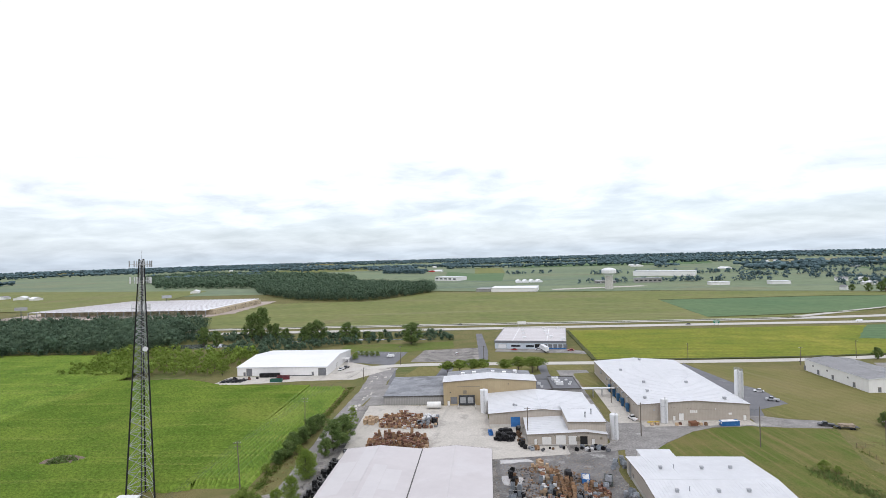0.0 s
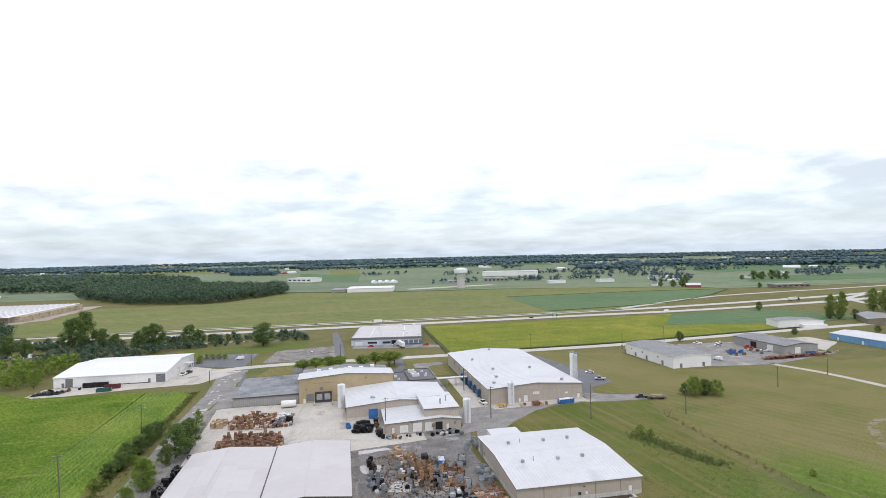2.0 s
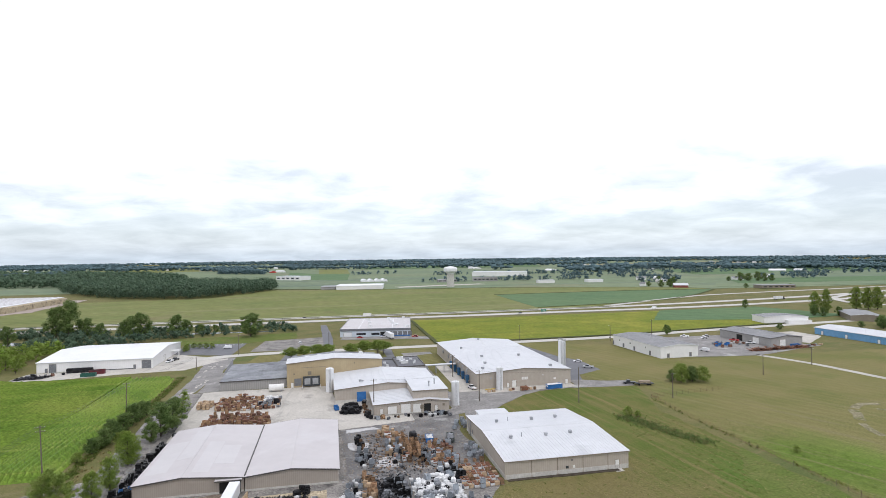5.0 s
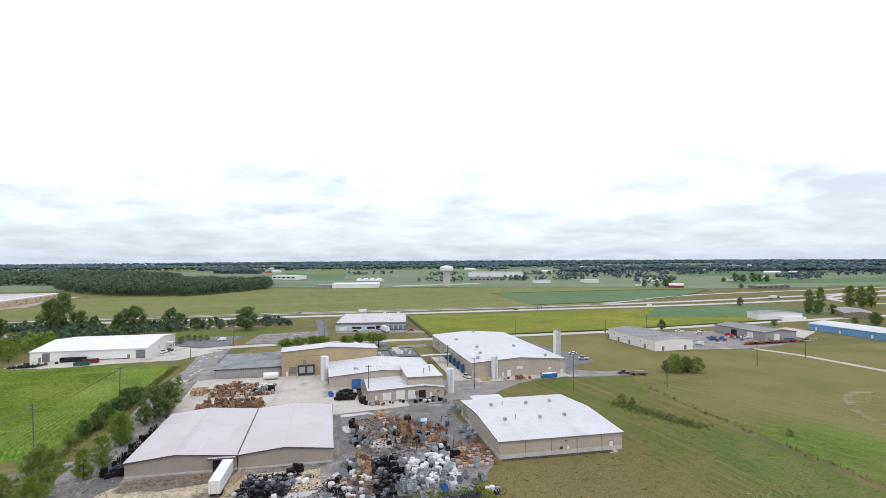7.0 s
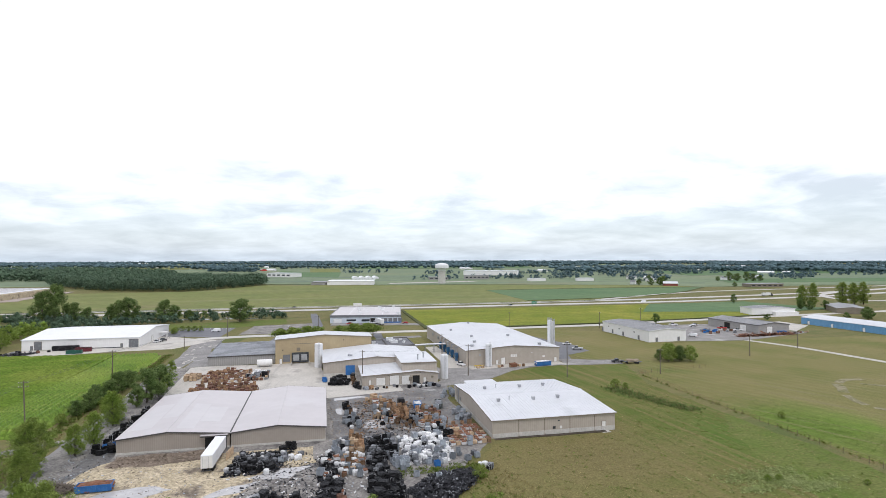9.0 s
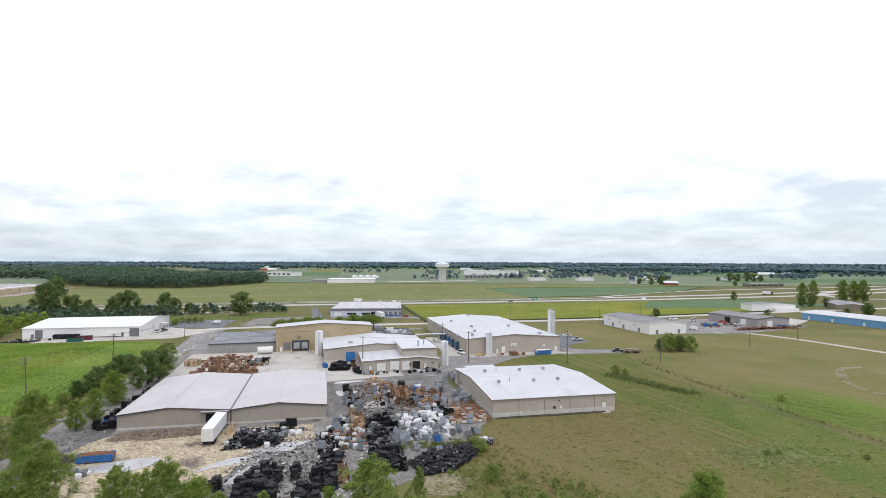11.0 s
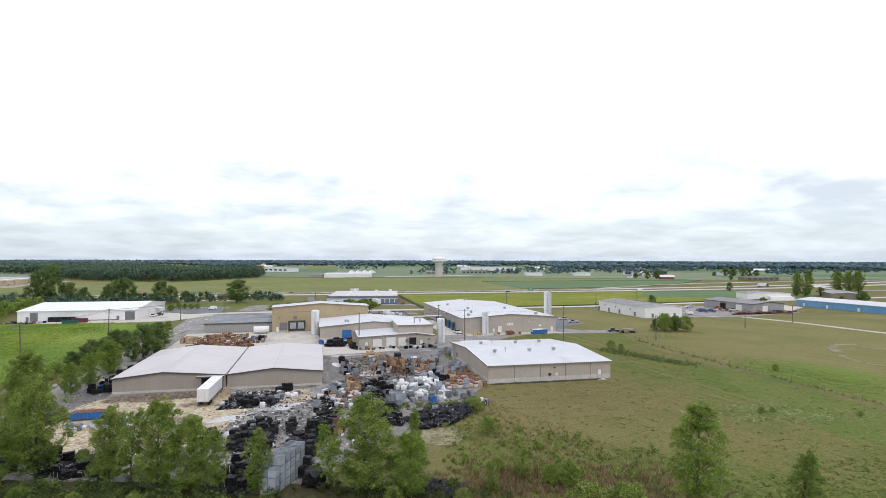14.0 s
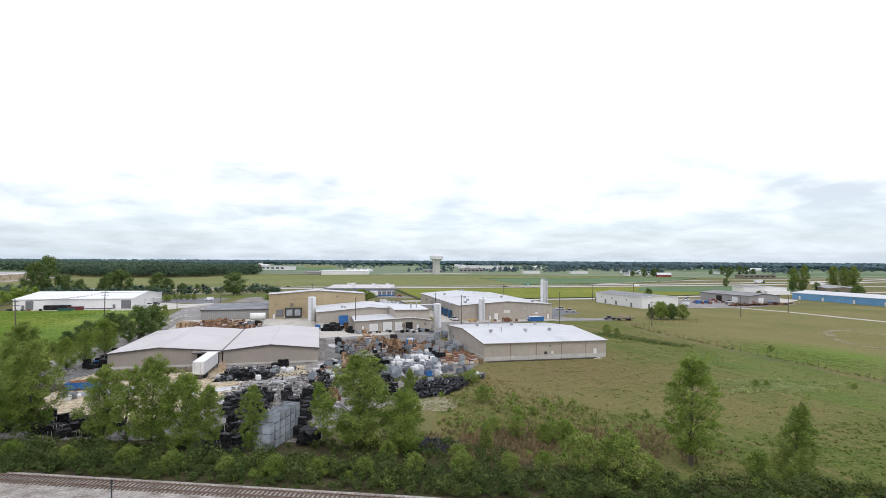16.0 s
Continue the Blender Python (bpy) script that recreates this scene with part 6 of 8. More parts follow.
tufts("weeds_dry", scatter(SOUTH, 1.8, 32, 0.5), M_STRAW, "dry straw stems in the rough grass", (0.06, 0.20), 7, 0.08, 32, 1.6)
woods("thicket_light", [(x, -57 - 0.4 * (x + 84) + d) for x, d in ((tr.uniform(-125, 50), tr.uniform(0.5, 8.5)) for _ in range(90))], "bright yellow-green shrubs beside the railway", M_LEAFY, (0.7, 2.1), 270, 0.10, 27, 0.62, 0.15, 4)
M_BROWN = leafy("dry_brown_weeds", (0.20, 0.15, 0.085), (0.27, 0.20, 0.11), 0.2, 0.35)
tufts("weeds_brown", [(tr.gauss(-18, 6), tr.gauss(-63, 4.5)) for _ in range(420)] + [(tr.gauss(-4, 8), tr.gauss(-68, 4)) for _ in range(260)], M_BROWN, "dead brown weeds beside the yard", (0.3, 0.9), 12, 0.06, 53, 0.45)
tufts("weeds_yard", [(tr.uniform(-28, -9), tr.gauss(-17.2, 1.3)) for _ in range(110)], M_WEED, "green weeds growing between bins and scrap", (0.15, 0.5), 10, 0.12, 54, 0.8)
woods("undergrowth_east", [(x, -62 - 0.38 * (x + 35) + tr.gauss(0, 2.6)) for x in (tr.uniform(-46, -20) for _ in range(80))], "dark undergrowth beneath the tall trees", M_THICKET, (0.5, 1.8), 200, 0.11, 28, 0.7, 0.15)
tufts("weeds_lush", scatter([(-2, -82), (30, -93), (60, -101), (78, -97), (74, -66), (40, -66), (14, -70)], 1.15, 58, 0.6), M_LUSH, "rank green weeds in the damp meadow", (0.06, 0.24), 9, 0.12, 58, 1.5)
tufts("weeds_tall", scatter([(-26, -58), (10, -76), (20, -62), (-4, -40), (-10, -14), (-20, -26)], 1.4, 33, 0.55), M_WEED, "tall green weeds beside the yard", (0.12, 0.42), 10, 0.10, 33, 1.2)
tufts("grass_tall", scatter([(-24, -56), (14, -72), (4, -46), (-6, -14), (-16, -24)], 1.1, 34, 0.7), M_STRAW, "tall dry grass beside the yard", (0.2, 0.6), 7, 0.05, 34, 0.6)
pale = [(cx + tr.gauss(0, sx), cy + tr.gauss(0, sy)) for cx, cy, sx, sy, n in ((46, -38, 3.5, 1.4, 210), (52, -42, 3.5, 1.6, 300), (57, -46, 2.5, 1.3, 200), (43, -44, 2.5, 0.8, 90), (55, -37, 2.5, 1.2, 80), (66, -44, 1.6, 0.8, 60), (50, -40, 7, 3, 90)) for _ in range(n)]
tufts("weeds_pale", pale, M_PALEW, "pale flowering weeds in the meadow", (0.12, 0.30), 9, 0.08, 35, 1.2)
reeds = [(x + tr.gauss(0, 1.9), y + tr.gauss(0, 1.2)) for f in range(520) for x, y in [(61 + 9.0 * (f / 460) ** 1.2, 42 - 29 * f / 460)]]
tufts("reeds_dry", reeds[::3], M_STRAW, "dry tan reed heads in a ditch", (0.5, 1.0), 5, 0.05, 56, 0.4, "reeds")
tufts("reeds", reeds, M_LEAFD, "tall green reeds in a ditch", (0.25, 0.8), 9, 0.07, 36, 0.55, "reeds")
fence_w = [(83.0 + tr.gauss(0, 0.7) + 3 * max(0, (y - 20) / 42), y) for y in (tr.uniform(-95, 62) for _ in range(120))]
tufts("weeds_fence", fence_w, M_WEED, "rank weeds along the wire fence", (0.2, 0.6), 8, 0.06, 37, 0.4)
tufts("weeds_lane", [(tr.uniform(-118, -112.5), tr.uniform(-60, 160)) for _ in range(420)], M_STRAW, "dry verge weeds along the lane", (0.2, 0.6), 8, 0.08, 38, 0.5)
tufts("weeds_verge", [(tr.gauss(-116.8, 0.7) + (1.8 if y > 95 else 0), y) for y in (tr.uniform(30, 158) for _ in range(620))] + [(tr.uniform(-190, -114), 157.5 + tr.gauss(0, 0.8)) for _ in range(260)], M_WEED, "green leafy verge along the corn", (0.15, 0.5), 11, 0.14, 39, 1.3)

M_STUBBLE = leafy("dry_mown_stubble", (0.165, 0.145, 0.062), (0.205, 0.175, 0.082), 0.2, 0.3)
tufts("stubble", [(x, y) for x, y in ((tr.gauss(20, 15), tr.gauss(-19, 11)) for _ in range(3400)) if y < -4.5 and x > -12 and y > -0.4 * x - 62], M_STUBBLE, "dry brown mown stubble before the tan shed", (0.03, 0.07), 9, 0.10, 41, 3.0, "grass")
tufts("lush_grass", [(x, y) for x, y in ((tr.gauss(93, 7), tr.gauss(-18, 24)) for _ in range(3200)) if x > 84], M_LUSH, "lush green grass along the fence", (0.03, 0.08), 9, 0.12, 42, 3.0, "grass")

# ---- wire fence ----
fence = thing("wire_fence", "rusty wire fence on thin posts across the grass", "fence", pose(0, 0, 0))
FL = [(86.5, 62), (84.2, 40), (82.6, 18), (81.4, -12), (80.4, -42), (79, -95)]
post_mesh = Shape().rod((0, 0, 0), (0, 0, 1.7), 0.045, n=6).mesh("post", M_POLE)
for (ax, ay), (bx, by) in zip(FL, FL[1:]):
    n = int(math.hypot(bx - ax, by - ay) / 3.2)
    for i in range(n):
        o = new("post", post_mesh)
        o.parent = fence
        o.matrix_basis = pose(ax + (bx - ax) * i / n, ay + (by - ay) * i / n, 0, tr.uniform(-3, 3), tr.uniform(-3, 3), 0)
    for z in (0.4, 0.8, 1.2, 1.6):
        part("wire", Shape().rod((ax, ay, z), (bx, by, z), 0.022, n=4), M_RUST, fence)
for i in range(12):
    o = new("post", post_mesh)
    o.parent = fence
    o.matrix_basis = pose(86.5 + 3.2 * i, 62 + 0.3 * i, 0)
for z in (0.4, 1.0, 1.6):
    part("wire", Shape().rod((86.5, 62, z), (124, 65.5, z), 0.02, n=4), M_RUST, fence)

# ---- scrap yard ----
M_CARD = surf("brown_cardboard", (0.19, 0.115, 0.066), (0.34, 0.215, 0.125), 0.7, 0.9, 2.0, 0.25, island=0.3, objects=0.5)
M_REDBR = surf("red_brown_wood", (0.110, 0.056, 0.040), (0.195, 0.105, 0.072), 0.8, 0.9, 2.0, 0.25, island=0.3, objects=0.4)
M_TANWD = surf("tan_wood", (0.35, 0.25, 0.16), (0.46, 0.34, 0.22), 0.8, 0.9, 2.0, 0.2, island=0.3, objects=0.3)
M_PALLET = surf("grey_pallet_wood", (0.25, 0.20, 0.15), (0.33, 0.27, 0.21), 0.8, 0.9, 2.0, 0.25, objects=0.3)
M_BLKPL = surf("black_plastic", (0.010, 0.010, 0.011), (0.026, 0.026, 0.028), 0.8, 0.5, 3.0, 0.4, objects=0.4, spec=0.18)
M_GREYPL = surf("grey_plastic", (0.17, 0.178, 0.19), (0.26, 0.27, 0.285), 0.5, 0.6, 2.0, 0.15, island=0.3, objects=0.35)
M_BAG = surf("white_woven_plastic", (0.58, 0.58, 0.575), (0.69, 0.69, 0.685), 1.2, 0.7, 3.0, 0.18, objects=0.18)
M_TOTE = surf("pale_grey_tote", (0.25, 0.275, 0.30), (0.34, 0.37, 0.40), 0.7, 0.55, 2.0, 0.15, island=0.3, objects=0.25)


def lump(w_, d_, h_, seed, rough=0.16, round_=0.25, n=5):
    """A lumpy packed block: a cube of n x n faces a side, rounded and pushed about."""
    s = Shape()
    index = {}

    def vert(i, j, k):
        key = (i, j, k)
        if key not in index:
            p = Vector((2 * i / n - 1, 2 * j / n - 1, 2 * k / n - 1))
            q = p.lerp(p.normalized() * 1.25, round_)
            d = noise.noise_vector(p * 1.7 + Vector((seed * 7.1, seed * 3.3, 0))) * rough
            q = q + d
            index[key] = len(s.v)
            s.v.append((q.x * w_ / 2, q.y * d_ / 2, max(0.0, (q.z + 1) * h_ / 2) if k else 0.0))
        return index[key]

    for a in range(n):
        for b2 in range(n):
            for fixed in (0, n):
                for ax in range(3):
                    cells = [(a, b2), (a + 1, b2), (a + 1, b2 + 1), (a, b2 + 1)]
                    if fixed == 0:
                        cells = cells[::-1]
                    ids = []
                    for u, v in cells:
                        c = [u, v]
                        c.insert(ax, fixed)
                        ids.append(vert(*c))
                    s.f.append(tuple(ids if ax != 1 else ids[::-1]))
    return s


def pallet_shape(w_=1.2, d_=1.0):
    """A pallet in one piece: deck boards with gaps over a slab of runners."""
    prof = [(-w_ / 2, 0.0), (w_ / 2, 0.0)]
    for i in range(4, -1, -1):
        x = -w_ / 2 + i * (w_ - 0.16) / 4
        prof += [(x + 0.16, 0.10), (x + 0.16, 0.14), (x, 0.14), (x, 0.10)] if i < 4 else [(x + 0.16, 0.14), (x, 0.14), (x, 0.10)]
    return Shape().prism([(x, -d_ / 2, z) for x, z in prof[:-1]], (0, 0, 0), (0, d_, 0))


def open_box(w_, d_, z0, z1, t=0.05):
    """An open-topped box in one piece, with walls of thickness t."""
    s = Shape()
    for k, z in ((0.0, z0), (0.0, z1), (t, z1), (t, z0 + t)):
        s.v += [(x, y, z) for x, y in ((-w_ / 2 + k, -d_ / 2 + k), (w_ / 2 - k, -d_ / 2 + k), (w_ / 2 - k, d_ / 2 - k), (-w_ / 2 + k, d_ / 2 - k))]
    for j in range(3):
        s.f += [(4 * j + i, 4 * j + (i + 1) % 4, 4 * j + 4 + (i + 1) % 4, 4 * j + 4 + i) for i in range(4)]
    s.f += [(3, 2, 1, 0), (12, 13, 14, 15)]
    return s


def eight_sided(rx, ry, z0, z1, t=0.05):
    """An open board box with cut corners and walls of thickness t."""
    cut = ((1, -0.55), (1, 0.55), (0.6, 1), (-0.6, 1), (-1, 0.55), (-1, -0.55), (-0.6, -1), (0.6, -1))
    s = Shape()
    rings = [[(rx * k * a, ry * k * b2, z) for a, b2 in cut] for k, z in ((1.0, z0), (1.0, z1), (1 - t / rx, z1), (1 - t / rx, z0 + 0.06))]
    s.v = [p for ring in rings for p in ring]
    for j in range(3):
        s.f += [(8 * j + i, 8 * j + (i + 1) % 8, 8 * j + 8 + (i + 1) % 8, 8 * j + 8 + i) for i in range(8)]
    s.f += [tuple(range(7, -1, -1)), tuple(range(24, 32))]
    return s


def crate_proto(mat_, label, name="crate", fill=None, h=1.05, fill_h=0.75):
    o = thing(name, label, "crate", PARKED, "stacked crates")
    part("pallet", pallet_shape(), M_PALLET, o)
    part("box", eight_sided(0.60, 0.52, 0.15, h) if name == "bulk_box" else open_box(1.18, 1.0, 0.15, h), mat_, o)
    if fill:
        part("filling", lump(1.06, 0.88, fill_h, len(label), 0.2, 0.1, 3), fill, o).location.z = 0.21
    return o, h


def bale_proto(mat_, seed, label, w_=1.5, d_=1.2, h_=1.1, name="bale", strap=None):
    o = thing(name, label, "bale", PARKED, "scrap bales")
    part("pack", lump(w_, d_, h_, seed, 0.34, 0.08, 5), mat_, o)
    s = Shape()
    for x in (-w_ * 0.25, w_ * 0.25):
        s.box(x - 0.03, x + 0.03, -d_ * 0.53, d_ * 0.53, h_ * 0.97, h_ * 1.0).box(x - 0.03, x + 0.03, -d_ * 0.55, -d_ * 0.53, 0, h_)
    part("strap", s, strap or M_GREYPL, o)
    return o, h_ * 0.95


def bag_proto(seed, label):
    o = thing("bulk_bag", label, "bag", PARKED, "bulk bags")
    part("sack", lump(1.15, 1.1, 1.15, seed, 0.14, 0.42, 6), M_BAG, o)
    s = Shape()
    for x, y in ((-0.35, -0.35), (0.35, -0.35), (0.35, 0.35), (-0.35, 0.35)):
        s.rod((x, y, 0.95), (x * 0.7, y * 0.7, 1.25), 0.04, n=5)
    part("loops", s, M_BAG, o)
    part("spout", Shape().rod((0, 0, 1.05), (0.08, 0.03, 1.3), 0.22, 0.12, 8), M_BAG, o)
    return o, 1.1


def ribbed_box(half, z0, z1, rib=0.035, t=0.06):
    """A moulded bin in one piece: four ribbed sides, a rim and a floor."""
    side = [(-half, 0.0)]
    for k in (-0.5, -0.17, 0.17, 0.5):
        k *= half / 0.58
        side += [(k - 0.05, 0.0), (k - 0.03, rib), (k + 0.03, rib), (k + 0.05, 0.0)]
    outer, inner = [], []
    for turn_ in range(4):
        c_, s_ = ((1, 0), (0, 1), (-1, 0), (0, -1))[turn_]
        for u, d in side:
            x, y = u, -half - d
            outer.append((x * c_ - y * s_, x * s_ + y * c_))
            x, y = max(-half + t, min(half - t, u)), -half + t
            inner.append((x * c_ - y * s_, x * s_ + y * c_))
    n = len(outer)
    s = Shape()
    s.v = [(x, y, z0) for x, y in outer] + [(x, y, z1) for x, y in outer] + [(x, y, z1) for x, y in inner] + [(x, y, z0 + t) for x, y in inner]
    for j in range(3):
        s.f += [(n * j + i, n * j + (i + 1) % n, n * (j + 1) + (i + 1) % n, n * (j + 1) + i) for i in range(n)]
    s.f += [tuple(range(n - 1, -1, -1)), tuple(range(3 * n, 4 * n))]
    return s


def tote_proto(label, mat_=None):
    o = thing("tote_bin", label, "bin", PARKED, "tote bins")
    body = ribbed_box(0.58, 0.16, 1.12)
    part("body", body, mat_ or M_TOTE, o)
    part("rim", Shape().box(-0.61, 0.61, -0.61, -0.57, 1.1, 1.16).box(-0.61, 0.61, 0.57, 0.61, 1.1, 1.16).box(-0.61, -0.57, -0.57, 0.57, 1.1, 1.16).box(0.57, 0.61, -0.57, 0.57, 1.1, 1.16), mat_ or M_TOTE, o)
    part("feet", Shape().box(-0.55, -0.4, -0.55, 0.55, 0, 0.16).box(-0.08, 0.08, -0.55, 0.55, 0, 0.16).box(0.4, 0.55, -0.55, 0.55, 0, 0.16), M_GREYPL, o)
    return o, 1.16


KINDS = {
    "brown": crate_proto(M_CARD, "brown cardboard bulk box on a wooden pallet", "bulk_box", M_RUST, 1.05, 0.55),
    "brownb": crate_proto(M_CARD, "open brown cardboard bulk box with dark scrap", "bulk_box", M_BLKPL, 1.2, 0.65),
    "red": crate_proto(M_REDBR, "red-brown wooden crate on a pallet", "crate", M_REDBR, 0.95, 0.7),
    "tan": crate_proto(M_TANWD, "tan wooden crate on a pallet", "crate", M_TANWD, 0.95, 0.72),
    "rust": crate_proto(M_BAG, "pale crate heaped with rust-brown parts", "crate", M_RUST, 0.75, 0.8),
    "black": bale_proto(M_BLKPL, 1.3, "black plastic scrap bale in the yard", strap=M_BLKPL),
    "blackb": bale_proto(M_BLKPL, 2.7, "slumped bale of black plastic scrap", 1.8, 1.5, 1.1, strap=M_BLKPL),
    "blackc": bale_proto(M_BLKPL, 4.1, "small lumpy bale of black plastic", 1.1, 1.0, 0.9, strap=M_BAG),
    "grey": bale_proto(M_GREYPL, 3.2, "grey plastic scrap bale in the yard", 1.3, 1.1, 1.0, strap=M_BLKPL),
    "bag": bag_proto(0.7, "full white woven bulk bag with loops"),
    "bagb": bag_proto(5.2, "slumped white woven bulk bag"),
    "tote": tote_proto("grey ribbed plastic tote bin"),
    "bluetote": tote_proto("bright blue plastic tote bin", M_BLUEP),
    "blacktote": tote_proto("black ribbed plastic tote bin", M_BLKPL),
}
TAKEN = set()


class Store:
    """Far goods beyond the countable ones, joined into one mesh with the materials of their parts."""

    def __init__(self):
        self.v, self.f, self.mi, self.mats, self.n = [], [], [], [], 0

    def add(self, kind, m):
        for p in KINDS[kind][0].children:
            me = p.data
            mat_ = me.materials[0]
            if mat_ not in self.mats:
                self.mats.append(mat_)
            t = m @ p.matrix_basis
            self.v += [tuple(t @ v.co) for v in me.vertices]
            self.f += [tuple(self.n + i for i in q.vertices) for q in me.polygons]
            self.mi += [self.mats.index(mat_)] * len(me.polygons)
            self.n += len(me.vertices)

    def done(self, name, label, category):
        me = bpy.data.meshes.new(name)
        me.from_pydata(self.v, [], self.f)
        for mat_ in self.mats:
            me.materials.append(mat_)
        me.polygons.foreach_set("material_index", self.mi)
        me.update()
        return tagged(new(name, me), label, category, kind="stuff")




def put(kind, x, y, z=0.12, turn=0.0, k=1.0, tilt=0.0, tall=1.0, store=None):
    proto, h = KINDS[kind]
    m = pose(x, y, z, tilt, tilt * 0.6, turn)
    if store:
        store.add(kind, m @ Matrix.Diagonal((k, k, k * tall, 1)))
        return h * k * tall
    if kind in TAKEN:
        o = copy_thing(proto, m)
    else:
        TAKEN.add(kind)
        o = proto
        o.matrix_basis = m
    o.scale = (k, k, k * tall)
    return h * k * tall


def pile(outline, gap, mix, seed, layers=(1, 2), keep=0.95, turn=12, base=0.12, store=None, vary=(0.9, 1.12)):
    """Stacks of mixed goods over a stretch of ground, each on what lies below it."""
    r = random.Random(seed)
    for x, y in scatter(outline, gap, seed, keep):
        z = base
        heap = r.choice(mix)
        for level in range(r.randint(*layers)):
            kind = heap if r.random() < 0.7 else r.choice(mix)
            z += put(kind, x + r.uniform(-0.1, 0.1), y + r.uniform(-0.1, 0.1), z, r.uniform(-turn, turn) + r.choice((0, 90)), r.uniform(*vary), r.uniform(-8, 8) if kind in SOFT else r.uniform(-2, 2), r.uniform(0.6, 0.95) if kind in ("bag", "bagb") else r.uniform(0.85, 1.1), store) - (0.05 if level == 0 else 0.1)


SOFT = ("bag", "bagb", "black", "blackb", "blackc", "grey")


def rect(x0, x1, y0, y1):
    return [(x0, y0), (x1, y0), (x1, y1), (x0, y1)]


# crates north of the long shed
NORTH, MIDDLE = Store(), Store()
pile(rect(-95.5, -90.0, 93.5, 101.5), 1.35, ["tan"], 41, (2, 2), 0.97, 5)
pile([(-89, 90), (-72, 86), (-70, 104), (-78, 109), (-88, 103)], 1.27, ["tan", "brown", "brown", "red", "red", "rust"], 42, (1, 2), 0.97, 6, store=NORTH)
pile([(-72, 87), (-64, 88), (-63, 97), (-71, 98)], 1.5, ["red", "tan", "black", "grey"], 43, (1, 2), 0.9, 10, store=NORTH)
pile([(-72, 99), (-63, 99), (-64, 105), (-72, 106)], 1.3, ["bag", "bagb", "grey"], 44, (1, 1), 0.9, 10, store=NORTH)
pile([(-88.5, 59), (-66, 58), (-65.5, 72), (-70, 77), (-87, 78)], 1.27, ["red", "red", "red", "brown", "brownb", "rust"], 45, (1, 3), 0.97, 6, store=NORTH)
pile([(-70, 58), (-65, 58), (-64.5, 68), (-69, 69)], 1.45, ["tan", "brown"], 46, (1, 2), 0.9, 10, store=NORTH)
pile([(-97, 58), (-90, 58), (-90, 64), (-97, 63)], 2.0, ["black", "grey", "tote"], 47, (1, 1), 0.7, 40)
# between the sheds
pile([(-29.5, 47), (-25.5, 50), (-21, 38), (-25, 36)], 1.4, ["tan", "rust", "brown"], 51, (1, 2), 0.95, 10)
pile(rect(-37.5, -33.5, 17, 28), 1.7, ["blackc", "tote", "blacktote", "grey", "bag"], 52, (1, 2), 0.95, 25, store=MIDDLE)
pile(rect(-36.8, -34.2, 29, 44), 2.0, ["blacktote", "tote", "black", "brown"], 53, (1, 2), 0.9, 25, store=MIDDLE)
pile([(-28.5, 22), (-22.5, 18), (-22, 34), (-27, 39)], 1.5, ["tan", "brown", "tote", "rust", "bagb", "black"], 54, (1, 2), 0.88, 20, store=MIDDLE)
pile([(-24, 24), (-18.5, 21), (-17.5, 34), (-23, 37)], 1.32, ["brown", "brownb"], 55, (1, 2), 0.95, 14)
pile([(-16, 15), (-8, 14), (-8, 30), (-15, 33)], 1.4, ["brownb", "brown", "tote", "red", "rust", "grey"], 56, (1, 2), 0.93, 16)
pile([(-18.5, 14), (-14, 13), (-14, 24), (-18, 24)], 1.5, ["brownb", "tote", "rust", "blackc"], 97, (1, 2), 0.8, 25, store=MIDDLE)
pile([(-13, -18), (-6, -16), (-6, -8), (-11, -9)], 2.6, ["bagb", "tote", "grey"], 98, (1, 1), 0.45, 40, store=MIDDLE)
for i in range(8):
    for j in range(9):
        if tr.random() < 0.92:
            put(tr.choice(["rust", "rust", "rust", "tan", "brownb"]), -11.6 + 1.42 * i + tr.uniform(-0.15, 0.15), -2.6 + 1.62 * j + tr.uniform(-0.15, 0.15), 0.12, tr.uniform(-9, 9), tr.uniform(0.92, 1.08))
pile(rect(-11.5, -1.5, 13.2, 15.4), 1.5, ["brownb", "brown"], 57, (1, 1), 0.6, 20)
pile(rect(-8.5, -5.0, -3.6, -2.2), 1.3, ["tote"], 58, (2, 2), 1.0, 4)
pile([(-25.5, -13), (-17, -14), (-14, -6), (-13, 6), (-25, 4)], 1.32, ["bag", "bagb", "bagb", "tote", "grey", "bag", "blackc"], 59, (1, 2), 0.95, 40)
pile([(-19, -15), (-12, -12), (-11, -6), (-15, -8)], 1.5, ["bagb", "bag", "tote"], 60, (1, 1), 0.85, 40, store=MIDDLE)
pile(rect(-29.2, -25.4, -15.4, -12.0), 1.25, ["tote"], 61, (2, 2), 1.0, 3)
put("bluetote", -18.8, -15.2, 0.12, 5, 1.1)
pile([(-17, 3), (-10, -1), (-10, 10), (-17, 12)], 1.5, ["tote", "grey", "bag", "blacktote"], 62, (1, 2), 0.85, 25)
pile([(-30, -12), (-26, -11.5), (-26, 6), (-29.5, 8)], 1.35, ["tote", "grey", "blacktote"], 63, (1, 2), 0.92, 18, store=MIDDLE)
pile([(-34.5, -16), (-30.5, -16), (-29.5, 8), (-33, 8.5)], 1.45, ["black", "blackb", "blackc", "grey"], 64, (1, 2), 0.8, 40, store=MIDDLE, vary=(0.6, 1.05))
pile([(-37.6, -2), (-34.4, -2), (-34, 8), (-36.8, 11.5)], 1.3, ["brown", "brownb", "tan"], 65, (1, 2), 0.93, 25)
